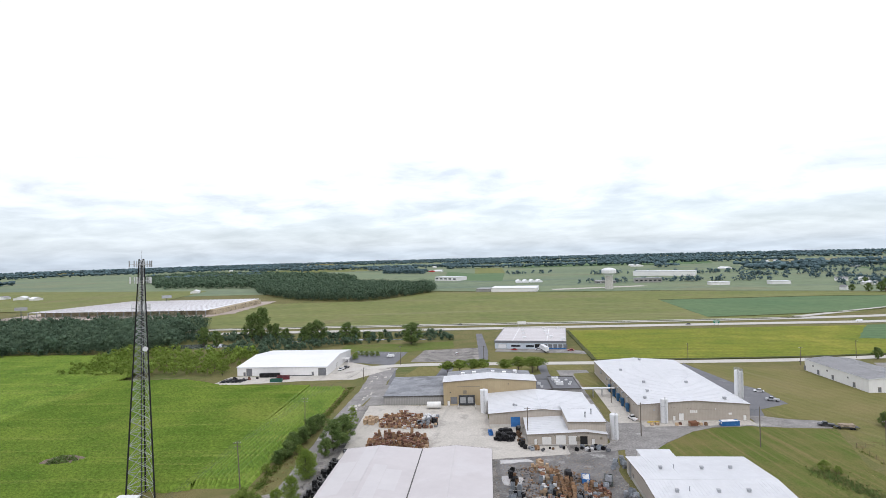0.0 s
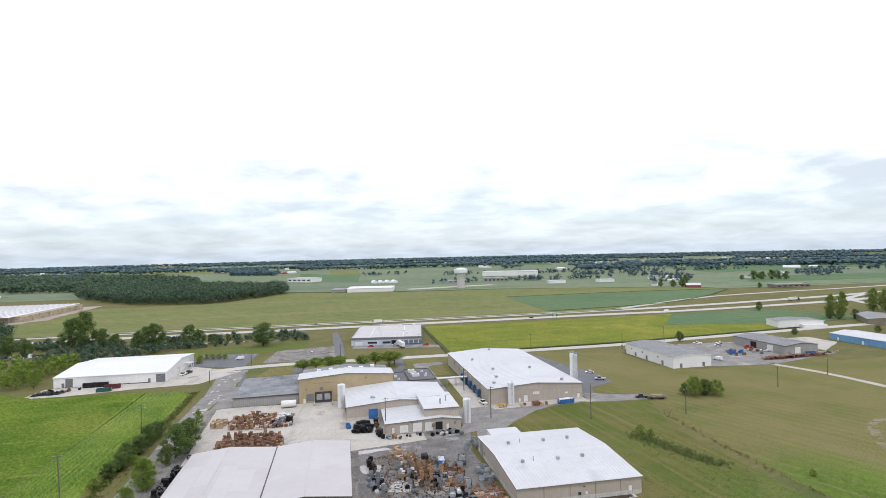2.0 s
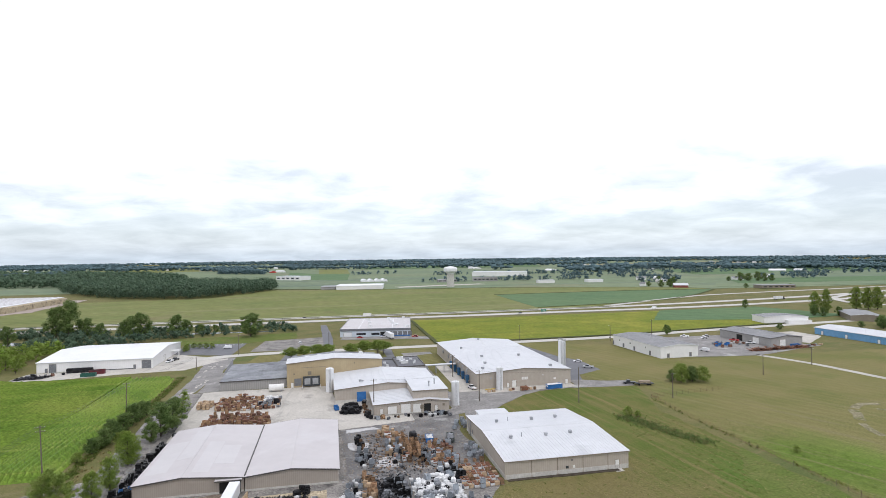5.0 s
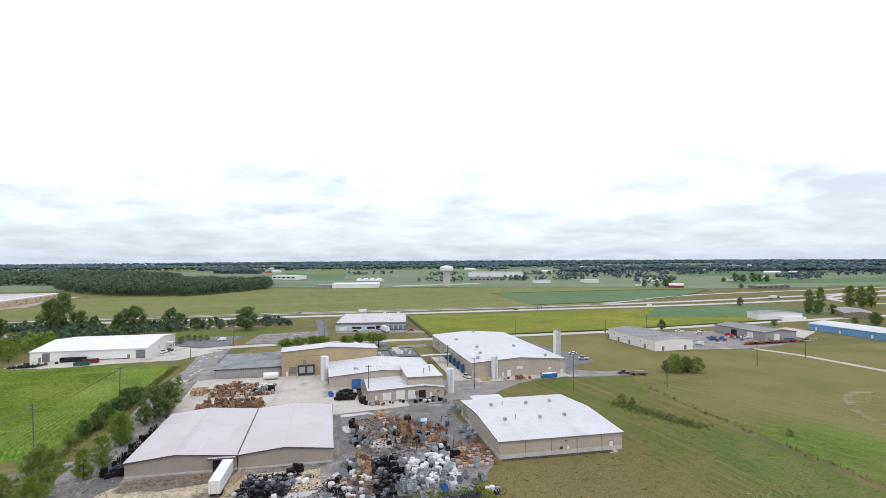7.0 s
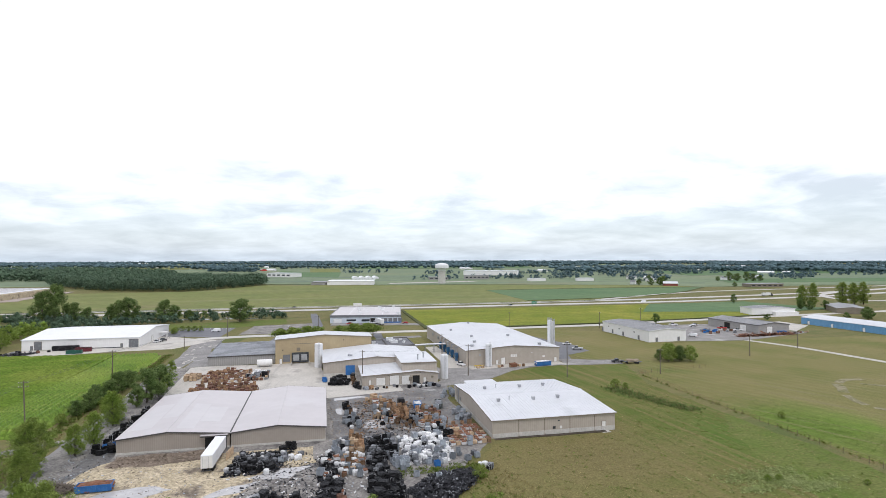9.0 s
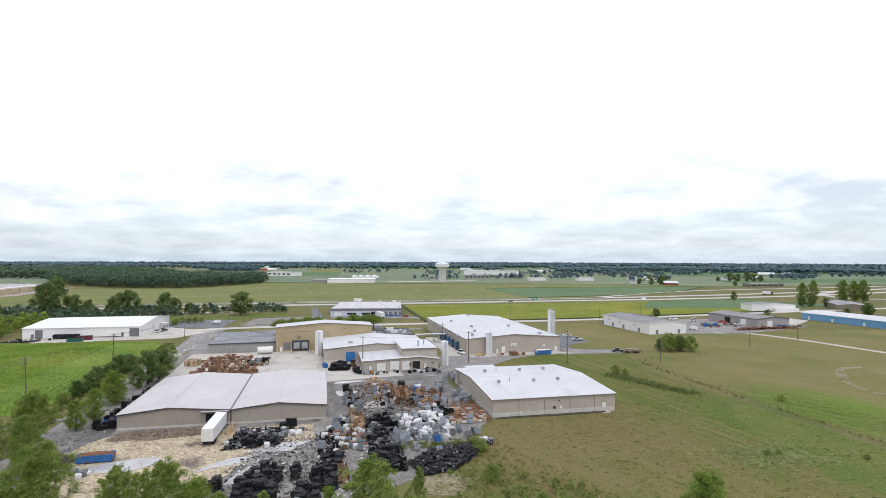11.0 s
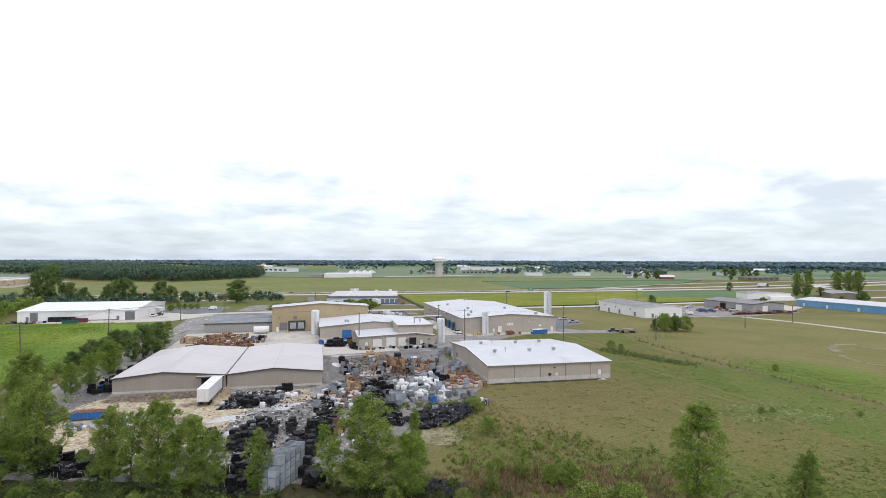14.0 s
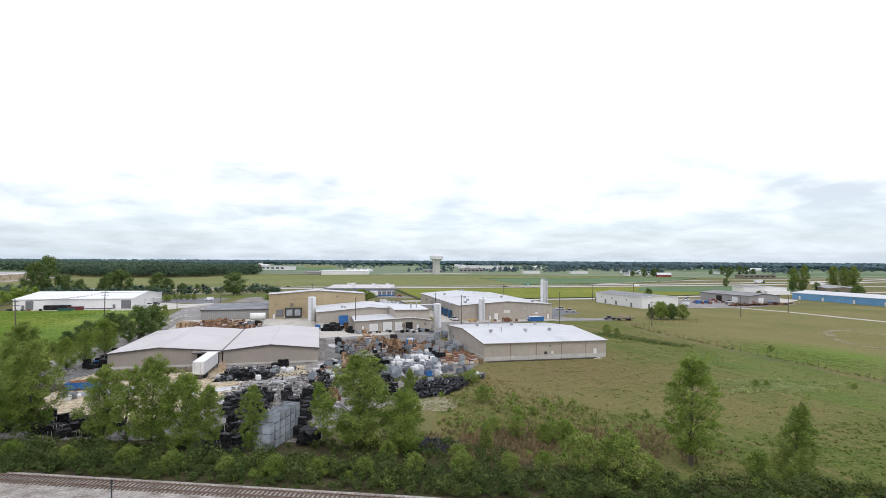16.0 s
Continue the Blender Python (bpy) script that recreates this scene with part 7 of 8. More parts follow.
pile([(-41, -16), (-35.2, -17), (-35.2, -3), (-40, 1)], 1.4, ["tote", "rust", "tan", "bagb", "bag", "brown"], 66, (1, 1), 0.93, 14, store=MIDDLE)
pile([(-41.8, 0), (-37.8, -1), (-37.8, 8), (-40.8, 9)], 1.7, ["blacktote", "grey", "bagb", "tote"], 67, (1, 1), 0.85, 30, store=MIDDLE)
pile([(-45.5, -17), (-41.2, -18), (-41, -2), (-44.5, -3)], 1.4, ["blackc", "bag", "bagb", "tote", "blackc", "rust"], 68, (1, 2), 0.92, 40, vary=(0.75, 1.45), store=MIDDLE)
pile([(-35.5, -29), (-29, -30), (-29, -18.5), (-34.5, -18)], 1.5, ["blackb", "black", "blackc"], 69, (1, 2), 0.98, 30, vary=(0.75, 1.45), store=MIDDLE)
for x, y, k in ((-8.0, -12.0, "tote"), (-9.2, -18.2, "bagb"), (-8.0, -18.0, "bag"), (-6.9, -18.8, "grey"), (-7.6, -20.0, "blackc"), (-20, -22, "tote"), (-24.6, -19.8, "tote")):
    put(k, x, y, 0.1, tr.uniform(-20, 20))
pile([(-38, -11), (-35, -11), (-34.6, -2), (-37.6, -2)], 1.3, ["bag", "rust", "bagb", "tan"], 117, (1, 2), 0.8, 15, store=MIDDLE)
# in front of the long shed
pile([(-67, -9), (-57, -9), (-53, 3), (-64, 4)], 1.15, ["blackc", "grey", "black", "grey", "blackc", "bagb"], 70, (1, 1), 0.93, 60, vary=(0.5, 0.95), store=MIDDLE)
pile([(-65, -9), (-56, -9), (-55, -5), (-65, -4)], 1.3, ["blackb", "black", "blackc"], 71, (1, 2), 0.97, 60, vary=(0.5, 0.95), store=MIDDLE)
pile([(-54.5, 3), (-50, 3), (-50, 7.5), (-54.5, 7.5)], 1.6, ["blackb", "black"], 72, (1, 2), 0.9, 60, vary=(0.6, 0.95), store=MIDDLE)
pile([(-55, -8), (-49, -4), (-49, 1), (-54, 1)], 1.9, ["grey", "tote", "bagb"], 73, (1, 1), 0.7, 40)
for x, y in ((-52.0, -2.0), (-50.2, -2.6), (-57.2, -10.2)):
    put("bagb", x, y, 0.12, tr.uniform(0, 90))
pile([(-61.5, -36), (-54.5, -39.5), (-53.5, -30), (-61, -27)], 1.6, ["blackb", "black", "blackb"], 74, (1, 2), 0.85, 25, vary=(0.55, 1.15))
pile([(-61, -27), (-54, -30), (-53.5, -23), (-59, -21)], 1.6, ["black", "blackb", "grey"], 75, (1, 2), 0.8, 25, vary=(0.55, 1.15))
pile([(-52.0, -31), (-49.4, -31.5), (-49.2, -24), (-51.6, -24)], 1.5, ["blackb", "black"], 76, (1, 2), 0.95, 25, vary=(0.75, 1.45))
pile([(-48.2, -37), (-43, -36), (-41, -20), (-43.5, -18), (-47, -27)], 1.5, ["blackb", "black", "blackc", "black"], 77, (1, 2), 0.85, 40, vary=(0.55, 1.15))
pile([(-50.5, -44), (-46.5, -45), (-46, -38), (-50, -37)], 1.5, ["blackb", "black"], 78, (1, 2), 0.9, 30, vary=(0.75, 1.45))
pile([(-42.6, -35), (-40.8, -35), (-40.6, -24), (-42.2, -24)], 1.4, ["red", "rust", "brownb"], 79, (1, 2), 0.9, 10)
pile([(-61.5, -58), (-56.5, -57), (-55, -42), (-58, -41)], 1.6, ["black", "blackc", "blacktote"], 80, (1, 2), 0.9, 30, vary=(0.55, 1.15))
pile([(-49, -57), (-45.5, -58), (-45.5, -49), (-48.6, -49)], 1.5, ["black", "blackb"], 81, (1, 2), 0.9, 30, vary=(0.75, 1.45))
pile([(-66.5, -33), (-64, -33), (-63.8, -30), (-66, -30)], 1.4, ["black"], 82, (1, 2), 1.0, 10)
pile([(-102, -40), (-93, -44), (-92, -30), (-99, -24)], 1.6, ["black", "blackc", "blackb", "grey"], 83, (1, 1), 0.8, 45, store=MIDDLE)
pile([(-92, -42), (-78, -46), (-76, -38), (-90, -34)], 1.7, ["black", "blackb", "blackc"], 115, (1, 2), 0.8, 45, store=MIDDLE)
pile([(-93, -21), (-90, -22), (-89.5, -18), (-92.5, -17)], 1.6, ["bagb", "grey", "tote"], 84, (1, 1), 0.9, 45)
# bins stacked four high beside the railway
for i in range(6):
    for j in range(2):
        f = i / 5
        z = 0.1
        for level in range(4 if i > 0 else 3):
            z += put("tote", -53.6 + 3.5 * f + 1.2 * j, -57.4 + 7.0 * f - 0.62 * j, z, 63.5, 1.02, 0.0, 1.02) - 0.005
pile([(-28, 16), (-9, 14), (-9, 32), (-16, 35), (-22, 44), (-27, 44)], 1.75, ["blackc", "brownb", "grey", "brown", "blacktote", "red", "blackc"], 111, (1, 1), 0.28, 45, store=MIDDLE, vary=(0.55, 0.95))
pile([(-26, -12), (-10, -12), (-10, 12), (-26, 12)], 2.1, ["blackc", "grey", "tote", "blackc"], 113, (1, 1), 0.25, 45, store=MIDDLE, vary=(0.55, 0.95))
pile([(-30, 61), (-1, 61), (-1, 65), (-30, 65)], 1.9, ["blackc", "grey", "brown", "blacktote"], 114, (1, 1), 0.45, 45, store=MIDDLE, vary=(0.5, 0.9))
# goods along the west side of the shed and by the works
pile([(-99.5, 12), (-95.2, 12), (-95, 52), (-98.5, 52)], 1.7, ["blacktote", "black", "blackc", "blackc"], 85, (1, 2), 0.8, 35, store=MIDDLE)
put("bluetote", -97.8, 16, 0.1, 10, 1.2)
put("bluetote", -96.4, 17.2, 0.1, 20, 1.2)
pile([(-40, 73), (-33, 72), (-31.5, 80), (-38, 83)], 1.5, ["blackb", "black", "blackc"], 86, (1, 2), 0.95, 40, vary=(0.75, 1.45), store=MIDDLE)
put("bluetote", -41.6, 80.5, 0.12, 8, 1.3)
put("bluetote", -41.4, 78.6, 0.12, 14, 1.3)
pile([(-31.5, 64), (-29, 64), (-28.5, 86), (-30.5, 88)], 1.6, ["black", "blackc", "brown", "grey"], 87, (1, 2), 0.85, 40, store=MIDDLE)
pile([(-29, 62), (-24, 62), (-24, 64.5), (-29, 64.5)], 1.5, ["brownb", "tote", "grey"], 88, (1, 1), 0.85, 30)
pile([(-12, 60), (0, 60), (0, 64.4), (-11, 64.4)], 1.7, ["blackc", "grey", "tote", "blacktote", "bagb"], 89, (1, 1), 0.85, 45, store=MIDDLE)
pile([(-4.5, 16), (-0.9, 15), (-0.9, 27), (-4, 27)], 1.5, ["grey", "tote"], 90, (1, 2), 0.85, 45)
pile([(-3, 43), (2.5, 46), (3, 52), (-2, 50)], 1.7, ["grey", "tote", "tote"], 91, (1, 2), 0.7, 20)
pile([(34, 86.5), (47, 87.5), (47, 90), (34, 90)], 1.6, ["red", "brownb", "tan"], 92, (1, 1), 0.6, 10)
for x in (24.5, 26.6):
    put("tan", x, 88.8, 0.15, 4, 1.1)

NORTH.done("crate_stacks", "rows of stacked brown wooden crates and boxes", "crates")
MIDDLE.done("scrap_stacks", "dense stacks of black and grey scrap bales", "scrap")

M_HOSE = surf("black_strip_scrap", (0.010, 0.010, 0.012), (0.042, 0.043, 0.048), 0.9, 0.55, 3.0, 0.4, island=0.7, spec=0.2)


def strip_heap(name, outline, count, height, seed, label, material, length=(0.5, 1.6), width=0.11):
    """A tangled heap of bent strips; stuff nobody could count."""
    r = np.random.default_rng(seed)
    spots = scatter(outline, 0.5, seed)
    cx, cy = sum(p[0] for p in outline) / len(outline), sum(p[1] for p in outline) / len(outline)
    reach = max(math.hypot(p[0] - cx, p[1] - cy) for p in outline)
    pts = []
    for _ in range(count):
        x, y = spots[r.integers(0, len(spots))]
        hill = height * max(0.08, 1 - math.hypot(x - cx, y - cy) / reach) * (0.6 + 0.4 * noise.noise(Vector((x * 0.5, y * 0.5, seed))))
        z = 0.1 + max(0.05, hill) * r.uniform(0.5, 1.0)
        a, l = r.uniform(0, 6.28), r.uniform(*length)
        d = np.array([math.cos(a), math.sin(a), r.normal(0, 0.35)]) * l / 2
        sd = np.array([-math.sin(a), math.cos(a), r.normal(0, 0.4)]) * width * r.uniform(0.6, 1.6)
        c = np.array([x, y, z])
        pts += [c - d - sd, c - d + sd, c + d + sd, c + d - sd]
    p = np.array(pts)
    p[:, 2] = np.maximum(p[:, 2], 0.03)
    ob = new(name, quad_mesh(name, p, material))
    return tagged(ob, label, "scrap", kind="stuff")


strip_heap("hose_heap", [(-28, -27), (-21, -20.5), (-12, -18.5), (-10.5, -21), (-14, -28), (-20, -33), (-26, -34)], 6500, 1.6, 3, "tangled heap of black plastic strips", M_HOSE)
for k, (outline, n_, h_) in enumerate((([(-62, -38), (-54, -40), (-53, -23), (-59, -21)], 2200, 2.0), ([(-48.5, -37), (-43, -37), (-40.8, -19), (-44, -17)], 1800, 1.8), ([(-67, -10), (-55, -10), (-51, 5), (-64, 5)], 1300, 1.2), ([(-36, -30), (-28.5, -31), (-28.5, -18), (-35, -17)], 1800, 2.8), ([(-35, -17), (-30, -17), (-29, 9), (-33.5, 9)], 700, 1.4), ([(-46, -18), (-41, -18), (-41, -2), (-45, -2)], 1300, 1.5), ([(-40, 72), (-33, 71), (-31, 81), (-39, 83)], 900, 1.8), ([(-62, -58), (-56, -58), (-54.5, -41), (-58.5, -40)], 1300, 1.8))):
    strip_heap("scrap_tangle", outline, n_, h_, 30 + k, "loose black plastic tangled over the bales", M_HOSE, (0.3, 1.1), 0.16)
strip_heap("grey_strips", [(-28, -27), (-21, -20.5), (-12, -18.5), (-10.5, -21), (-14, -28), (-20, -33), (-26, -34)], 700, 1.75, 19, "grey and pale strips lying on the black heap", M_GREYPL, (0.3, 1.0), 0.09)
strip_heap("white_scraps", [(-62, -40), (-40, -40), (-28, -18), (-30, 8), (-46, 4), (-66, -6)], 260, 1.3, 20, "white plastic scraps among the black bales", M_BAG, (0.2, 0.7), 0.14)
strip_heap("dark_litter", [(-38, 2), (-28, 6), (-8, 12), (-8, 34), (-22, 46), (-37, 46)], 1000, 0.3, 15, "dark plastic and metal scraps strewn between stacks", M_HOSE, (0.2, 0.9), 0.14)
strip_heap("brown_litter", [(-34, 12), (-8, 12), (-8, 34), (-20, 48), (-33, 48)], 800, 0.25, 16, "brown board scraps strewn between stacks", M_CARD, (0.3, 1.0), 0.2)
strip_heap("film_heap", [(-25, -13), (-14, -12), (-12, 2), (-18, 8), (-25, 4)], 1500, 1.5, 24, "loose white plastic film slumped between the bags", M_BAG, (0.3, 1.1), 0.2)
strip_heap("strip_heap", [(-34, -62), (-27, -66), (-25, -62), (-30, -58)], 900, 0.8, 4, "small heap of black plastic strips", M_HOSE)
strip_heap("yard_litter", [(-66, -44), (-46, -50), (-40, -18), (-48, 2), (-60, -12), (-68, -30)], 1500, 0.08, 5, "black plastic litter trodden into the yard", M_HOSE, (0.2, 0.7), 0.12)
strip_heap("pale_litter", [(-104, -50), (-46, -56), (-30, -16), (-36, 48), (-41, 52), (-44, 0), (-100, 2)], 900, 0.05, 6, "pale scraps of plastic strewn over the yard", M_TOTE, (0.15, 0.5), 0.09)
strip_heap("grey_litter", [(-42, -10), (-3, 6), (-2, 44), (-12, 58), (-41, 52)], 1800, 0.08, 7, "grey and brown scraps strewn between the sheds", M_PALLET, (0.15, 0.6), 0.1)
strip_heap("brush_heap", [(-104, -12), (-97, -14), (-95, -8), (-101, -4)], 900, 1.3, 8, "heap of cut brown branches beside the container", M_POLE, (0.6, 1.8), 0.06)
strip_heap("dirt_clods", [(-99, -32), (-72, -38), (-50, -30), (-47, 5), (-97, 8)], 1300, 0.08, 26, "dark clods and rubbish trodden into the sandy dirt", M_MUD, (0.1, 0.5), 0.07)
strip_heap("lane_litter", [(-104, -22), (-95.5, -20), (-95, 50), (-103, 50)], 380, 0.15, 27, "black plastic scraps strewn along the shed", M_HOSE, (0.15, 0.5), 0.09)
strip_heap("lane_scraps", [(-105, -24), (-95.5, -20), (-95, 50), (-103, 50)], 300, 0.1, 28, "pale scraps strewn along the shed", M_TOTE, (0.2, 0.6), 0.1)
strip_heap("soil_clods", [(-93, 2), (-73, 2), (-73, 9.5), (-93, 9.5)], 900, 0.12, 9, "dark clods along the shed wall", M_MUD, (0.15, 0.9), 0.09)


# ---- containers, trailer, vehicles ----
def dumpster(x, y, turn, l, mat_, label, fill=None, h=1.6):
    o = thing("dumpster", label, "dumpster", pose(x, y, 0.12, 0, 0, turn), "dumpsters")
    body = open_box(l, 2.3, 0.2, h, 0.08)
    for i in range(int(l / 0.7)):
        for sy in (-1.23, 1.15):
            body.box(-l / 2 + 0.3 + i * 0.7, -l / 2 + 0.4 + i * 0.7, sy, sy + 0.08, 0.25, h - 0.1)
    part("body", body, mat_, o)
    part("rim", Shape().box(-l / 2 - 0.05, l / 2 + 0.05, -1.27, -1.12, h - 0.12, h).box(-l / 2 - 0.05, l / 2 + 0.05, 1.12, 1.27, h - 0.12, h), mat_, o)
    part("skid", Shape().box(-l / 2, l / 2, -0.6, -0.4, 0, 0.2).box(-l / 2, l / 2, 0.4, 0.6, 0, 0.2), M_DARKST, o)
    if fill:
        part("filling", lump(l * 0.92, 1.95, h - 0.15, x, 0.45, 0.25, 7), fill, o).location.z = 0.2
    return o


dumpster(-91.4, -10.6, 1, 6.8, M_BLUEP, "long blue roll-off container with rusty rim", M_RUST)
dumpster(-13.4, 35.0, 80, 4.4, M_BLUEP, "blue open skip heaped with white scrap", M_BAG)
dumpster(-6.6, 34.0, 78, 6.0, surf("olive_paint", (0.06, 0.07, 0.065), (0.09, 0.10, 0.09), 0.5, 0.6), "dark open roll-off container with scrap", M_GREYPL)
dumpster(54.6, 87.4, 4, 7.2, M_BLUEP, "blue roll-off container heaped with white bags", M_BAG, 2.0)
dumpster(40.6, 88.0, 2, 3.0, M_RUST, "rusty brown open skip by the plant", M_RUST)
dumpster(244, 143.5, 0, 5.6, M_BLUEP, "blue container beside the garage")
cover = thing("covered_load", "upright load wrapped in black sheet", "load", pose(-18.6, 36.4, 0.12))
part("sheet", lump(2.0, 2.6, 3.0, 8.2, 0.12, 0.18, 6), M_BLKPL, cover)

trailer = thing("semi_trailer", "white box semi-trailer backed into the dock", "trailer", pose(-70.35, -6.4, 0.1, 0, 0, -4.5))
part("box", Shape().box(-1.27, 1.27, 0, 13.6, 1.12, 3.95), M_WHITE, trailer)
part("roof", Shape().box(-1.29, 1.29, -0.02, 13.62, 3.95, 4.03), M_ROOFB, trailer)
for x in (-0.63, 0.63):
    dr = part("rear_door", Shape().box(x - 0.6, x + 0.6, -0.05, -0.004, 1.2, 3.88), M_DOORW, trailer)
    part("lock_rod", Shape().rod((x - 0.2, -0.08, 1.25), (x - 0.2, -0.08, 3.85), 0.025, n=6), M_STEEL, dr)
part("side_rail", Shape().box(-1.31, -1.27, 0, 13.6, 1.08, 1.25).box(1.27, 1.31, 0, 13.6, 1.08, 1.25), M_STEEL, trailer)
part("bumper", Shape().box(-1.1, 1.1, -0.05, 0.1, 0.5, 0.65).box(-0.7, -0.6, 0, 0.1, 0.6, 1.12).box(0.6, 0.7, 0, 0.1, 0.6, 1.12), M_DARKST, trailer)
for y in (1.6, 2.9):
    for x in (-0.95, 0.95):
        part("wheel", Shape().rod((x - 0.28, y, 0.5), (x + 0.28, y, 0.5), 0.5, n=16), M_BLACK, trailer)
part("landing_gear", Shape().box(-0.9, -0.75, 10.4, 10.55, 0, 1.12).box(0.75, 0.9, 10.4, 10.55, 0, 1.12), M_DARKST, trailer)
leaner = thing("leaning_gate", "pale timber gate leaning by the dock", "gate", pose(-66.6, 3.0, 0.1, 0, 0, 78))
part("frame", Shape().box(-2.4, 2.4, -0.06, 0.06, 0, 0.15).box(-2.4, 2.4, -0.06, 0.06, 1.9, 2.05).box(-2.4, -2.25, -0.06, 0.06, 0.15, 1.9).box(2.25, 2.4, -0.06, 0.06, 0.15, 1.9), M_TANWD, leaner)
part("board", Shape().box(-2.2, 2.2, -0.04, 0.04, 0.3, 1.7), M_TANWD, leaner)

PAINT = {n: surf("car_paint_" + n, c, tuple(v * 1.08 for v in c), 0.5, 0.3, 1.0, 0.03) for n, c in
         (("white", (0.72, 0.72, 0.72)), ("red", (0.42, 0.03, 0.03)), ("dark", (0.04, 0.04, 0.045)), ("silver", (0.38, 0.39, 0.40)), ("green", (0.03, 0.10, 0.08)))}


def vehicle(x, y, turn, kind, paint, label):
    """A car, pickup or van; it looks along local y."""
    o = thing({"car": "car", "pickup": "pickup_truck", "van": "van"}[kind], label, "vehicle", pose(x, y, 0.105, 0, 0, turn), "parked vehicles")
    l = {"car": 4.5, "pickup": 5.6, "van": 5.4}[kind]
    h = {"car": 1.45, "pickup": 1.85, "van": 2.1}[kind]
    low = 0.85 if kind == "car" else 1.05
    prof = {"car": [(-l / 2, 0.35), (l / 2, 0.35), (l / 2, 0.65), (l / 2 - 0.3, 0.8), (1.1, low), (-l / 2 + 0.3, low), (-l / 2, 0.75)],
            "pickup": [(-l / 2, 0.5), (l / 2, 0.5), (l / 2, 0.95), (1.5, 1.1), (-l / 2, 1.1)],
            "van": [(-l / 2, 0.4), (l / 2, 0.4), (l / 2, 0.95), (l / 2 - 0.8, 1.15), (-l / 2, 1.15)]}[kind]
    part("body", Shape().prism([(-0.9, py, pz) for py, pz in prof], (0, 0, 0), (1.8, 0, 0)), PAINT[paint], o)
    cab = {"car": [(-1.7, low), (1.1, low), (0.45, h), (-1.2, h)], "pickup": [(-0.4, 1.1), (1.6, 1.1), (1.0, h), (-0.3, h)], "van": [(-l / 2, 1.15), (l / 2 - 0.8, 1.15), (l / 2 - 1.3, h), (-l / 2 + 0.05, h)]}[kind]
    part("window_band", Shape().prism([(-0.8, py, pz - (0.02 if pz > low + 0.1 else -0.004)) for py, pz in cab], (0, 0, 0), (1.6, 0, 0)), M_GLASS if kind != "van" else PAINT[paint], o)
    part("roof", Shape().box(-0.76, 0.76, cab[3][0] + 0.06, cab[2][0] - 0.06, h - 0.015, h + 0.04), PAINT[paint], o)
    for wx in (-0.82, 0.82):
        for wy in (-l * 0.3, l * 0.31):
            part("wheel", Shape().rod((wx - 0.11, wy, 0.34), (wx + 0.11, wy, 0.34), 0.34, n=14), M_BLACK, o)
    for wx in (-0.65, 0.65):
        part("headlight", Shape().box(wx - 0.16, wx + 0.16, l / 2, l / 2 + 0.03, 0.66, 0.8), M_WHITE, o)
        part("tail_light", Shape().box(wx - 0.14, wx + 0.14, -l / 2 - 0.03, -l / 2, 0.7, 0.9), M_RED, o)
    return o


for v in ((-106, 244, 95, "van", "white", "white van parked on the grey lot"), (-59.5, 250, 10, "car", "white", "white car parked on the old pad"), (-131.5, 204, 160, "pickup", "white", "white pickup parked beside the warehouse"),
          (-129.6, 209, 160, "pickup", "dark", "dark truck parked beside the warehouse"), (19.0, 96.5, 12, "pickup", "white", "white pickup parked beside the plant"), (-18, 262, 90, "car", "red", "red car parked by the dock building"),
          (22, 256, 80, "car", "red", "red car parked by the dock building"), (0, 261, 85, "pickup", "white", "white pickup parked by the dock building"), (92, 138, 75, "car", "white", "white car parked on the dark lot"), (90, 122, 60, "pickup", "silver", "silver pickup parked on the dark lot"),
          (204, 196, 60, "pickup", "white", "white pickup on the gravel lot"), (219, 193, 70, "car", "white", "white car on the gravel lot"), (212, 186, 80, "car", "white", "white car on the gravel lot"), (226, 160, 60, "pickup", "white", "white pickup beside the garage"),
          (224, 172, 40, "pickup", "red", "red truck beside the garage"), (180, 146, 20, "van", "white", "white box truck beside the block building"), (91, 85.5, 70, "pickup", "dark", "dark pickup at the end of the drive"),
          (300, 372, 89, "van", "white", "white van on the highway"), (-60, 405, 90, "car", "dark", "dark car on the highway"), (150, 374, 90, "car", "dark", "dark car on the highway")):
    vehicle(*v)
flat = thing("flatbed_trailer", "flatbed trailer loaded with dark machine parts", "trailer", pose(96.5, 82, 0.03, 0, 0, 75))
part("deck", Shape().box(-1.2, 1.2, -4, 4, 0.8, 1.0), M_DARKST, flat)
part("load", lump(2.2, 5.0, 1.0, 3.9, 0.35, 0.2, 6), M_PALLET, flat).location.z = 1.0
for y in (-2.2, -1.2, 2.6):
    for x in (-1.0, 1.0):
        part("wheel", Shape().rod((x - 0.15, y, 0.42), (x + 0.15, y, 0.42), 0.42, n=12), M_BLACK, flat)


def truck(x, y, turn, mat_, label):
    o = thing("semi_truck", label, "truck", pose(x, y, 0.46, 0, 0, turn), "trucks")
    part("box", Shape().box(-1.3, 1.3, -11, 2.2, 1.1, 4.0), M_WHITE, o)
    part("cab", Shape().prism([(-1.2, 3.0, 0.6), (-1.2, 6.6, 0.6), (-1.2, 6.6, 1.9), (-1.2, 5.2, 2.0), (-1.2, 4.8, 3.1), (-1.2, 3.0, 3.4)], (0, 0, 0), (2.4, 0, 0)), mat_, o)
    for wy in (-9.5, -8.2, 3.4, 5.6):
        for wx in (-1.05, 1.05):
            part("wheel", Shape().rod((wx - 0.2, wy, 0.5), (wx + 0.2, wy, 0.5), 0.5, n=12), M_BLACK, o)
    return o


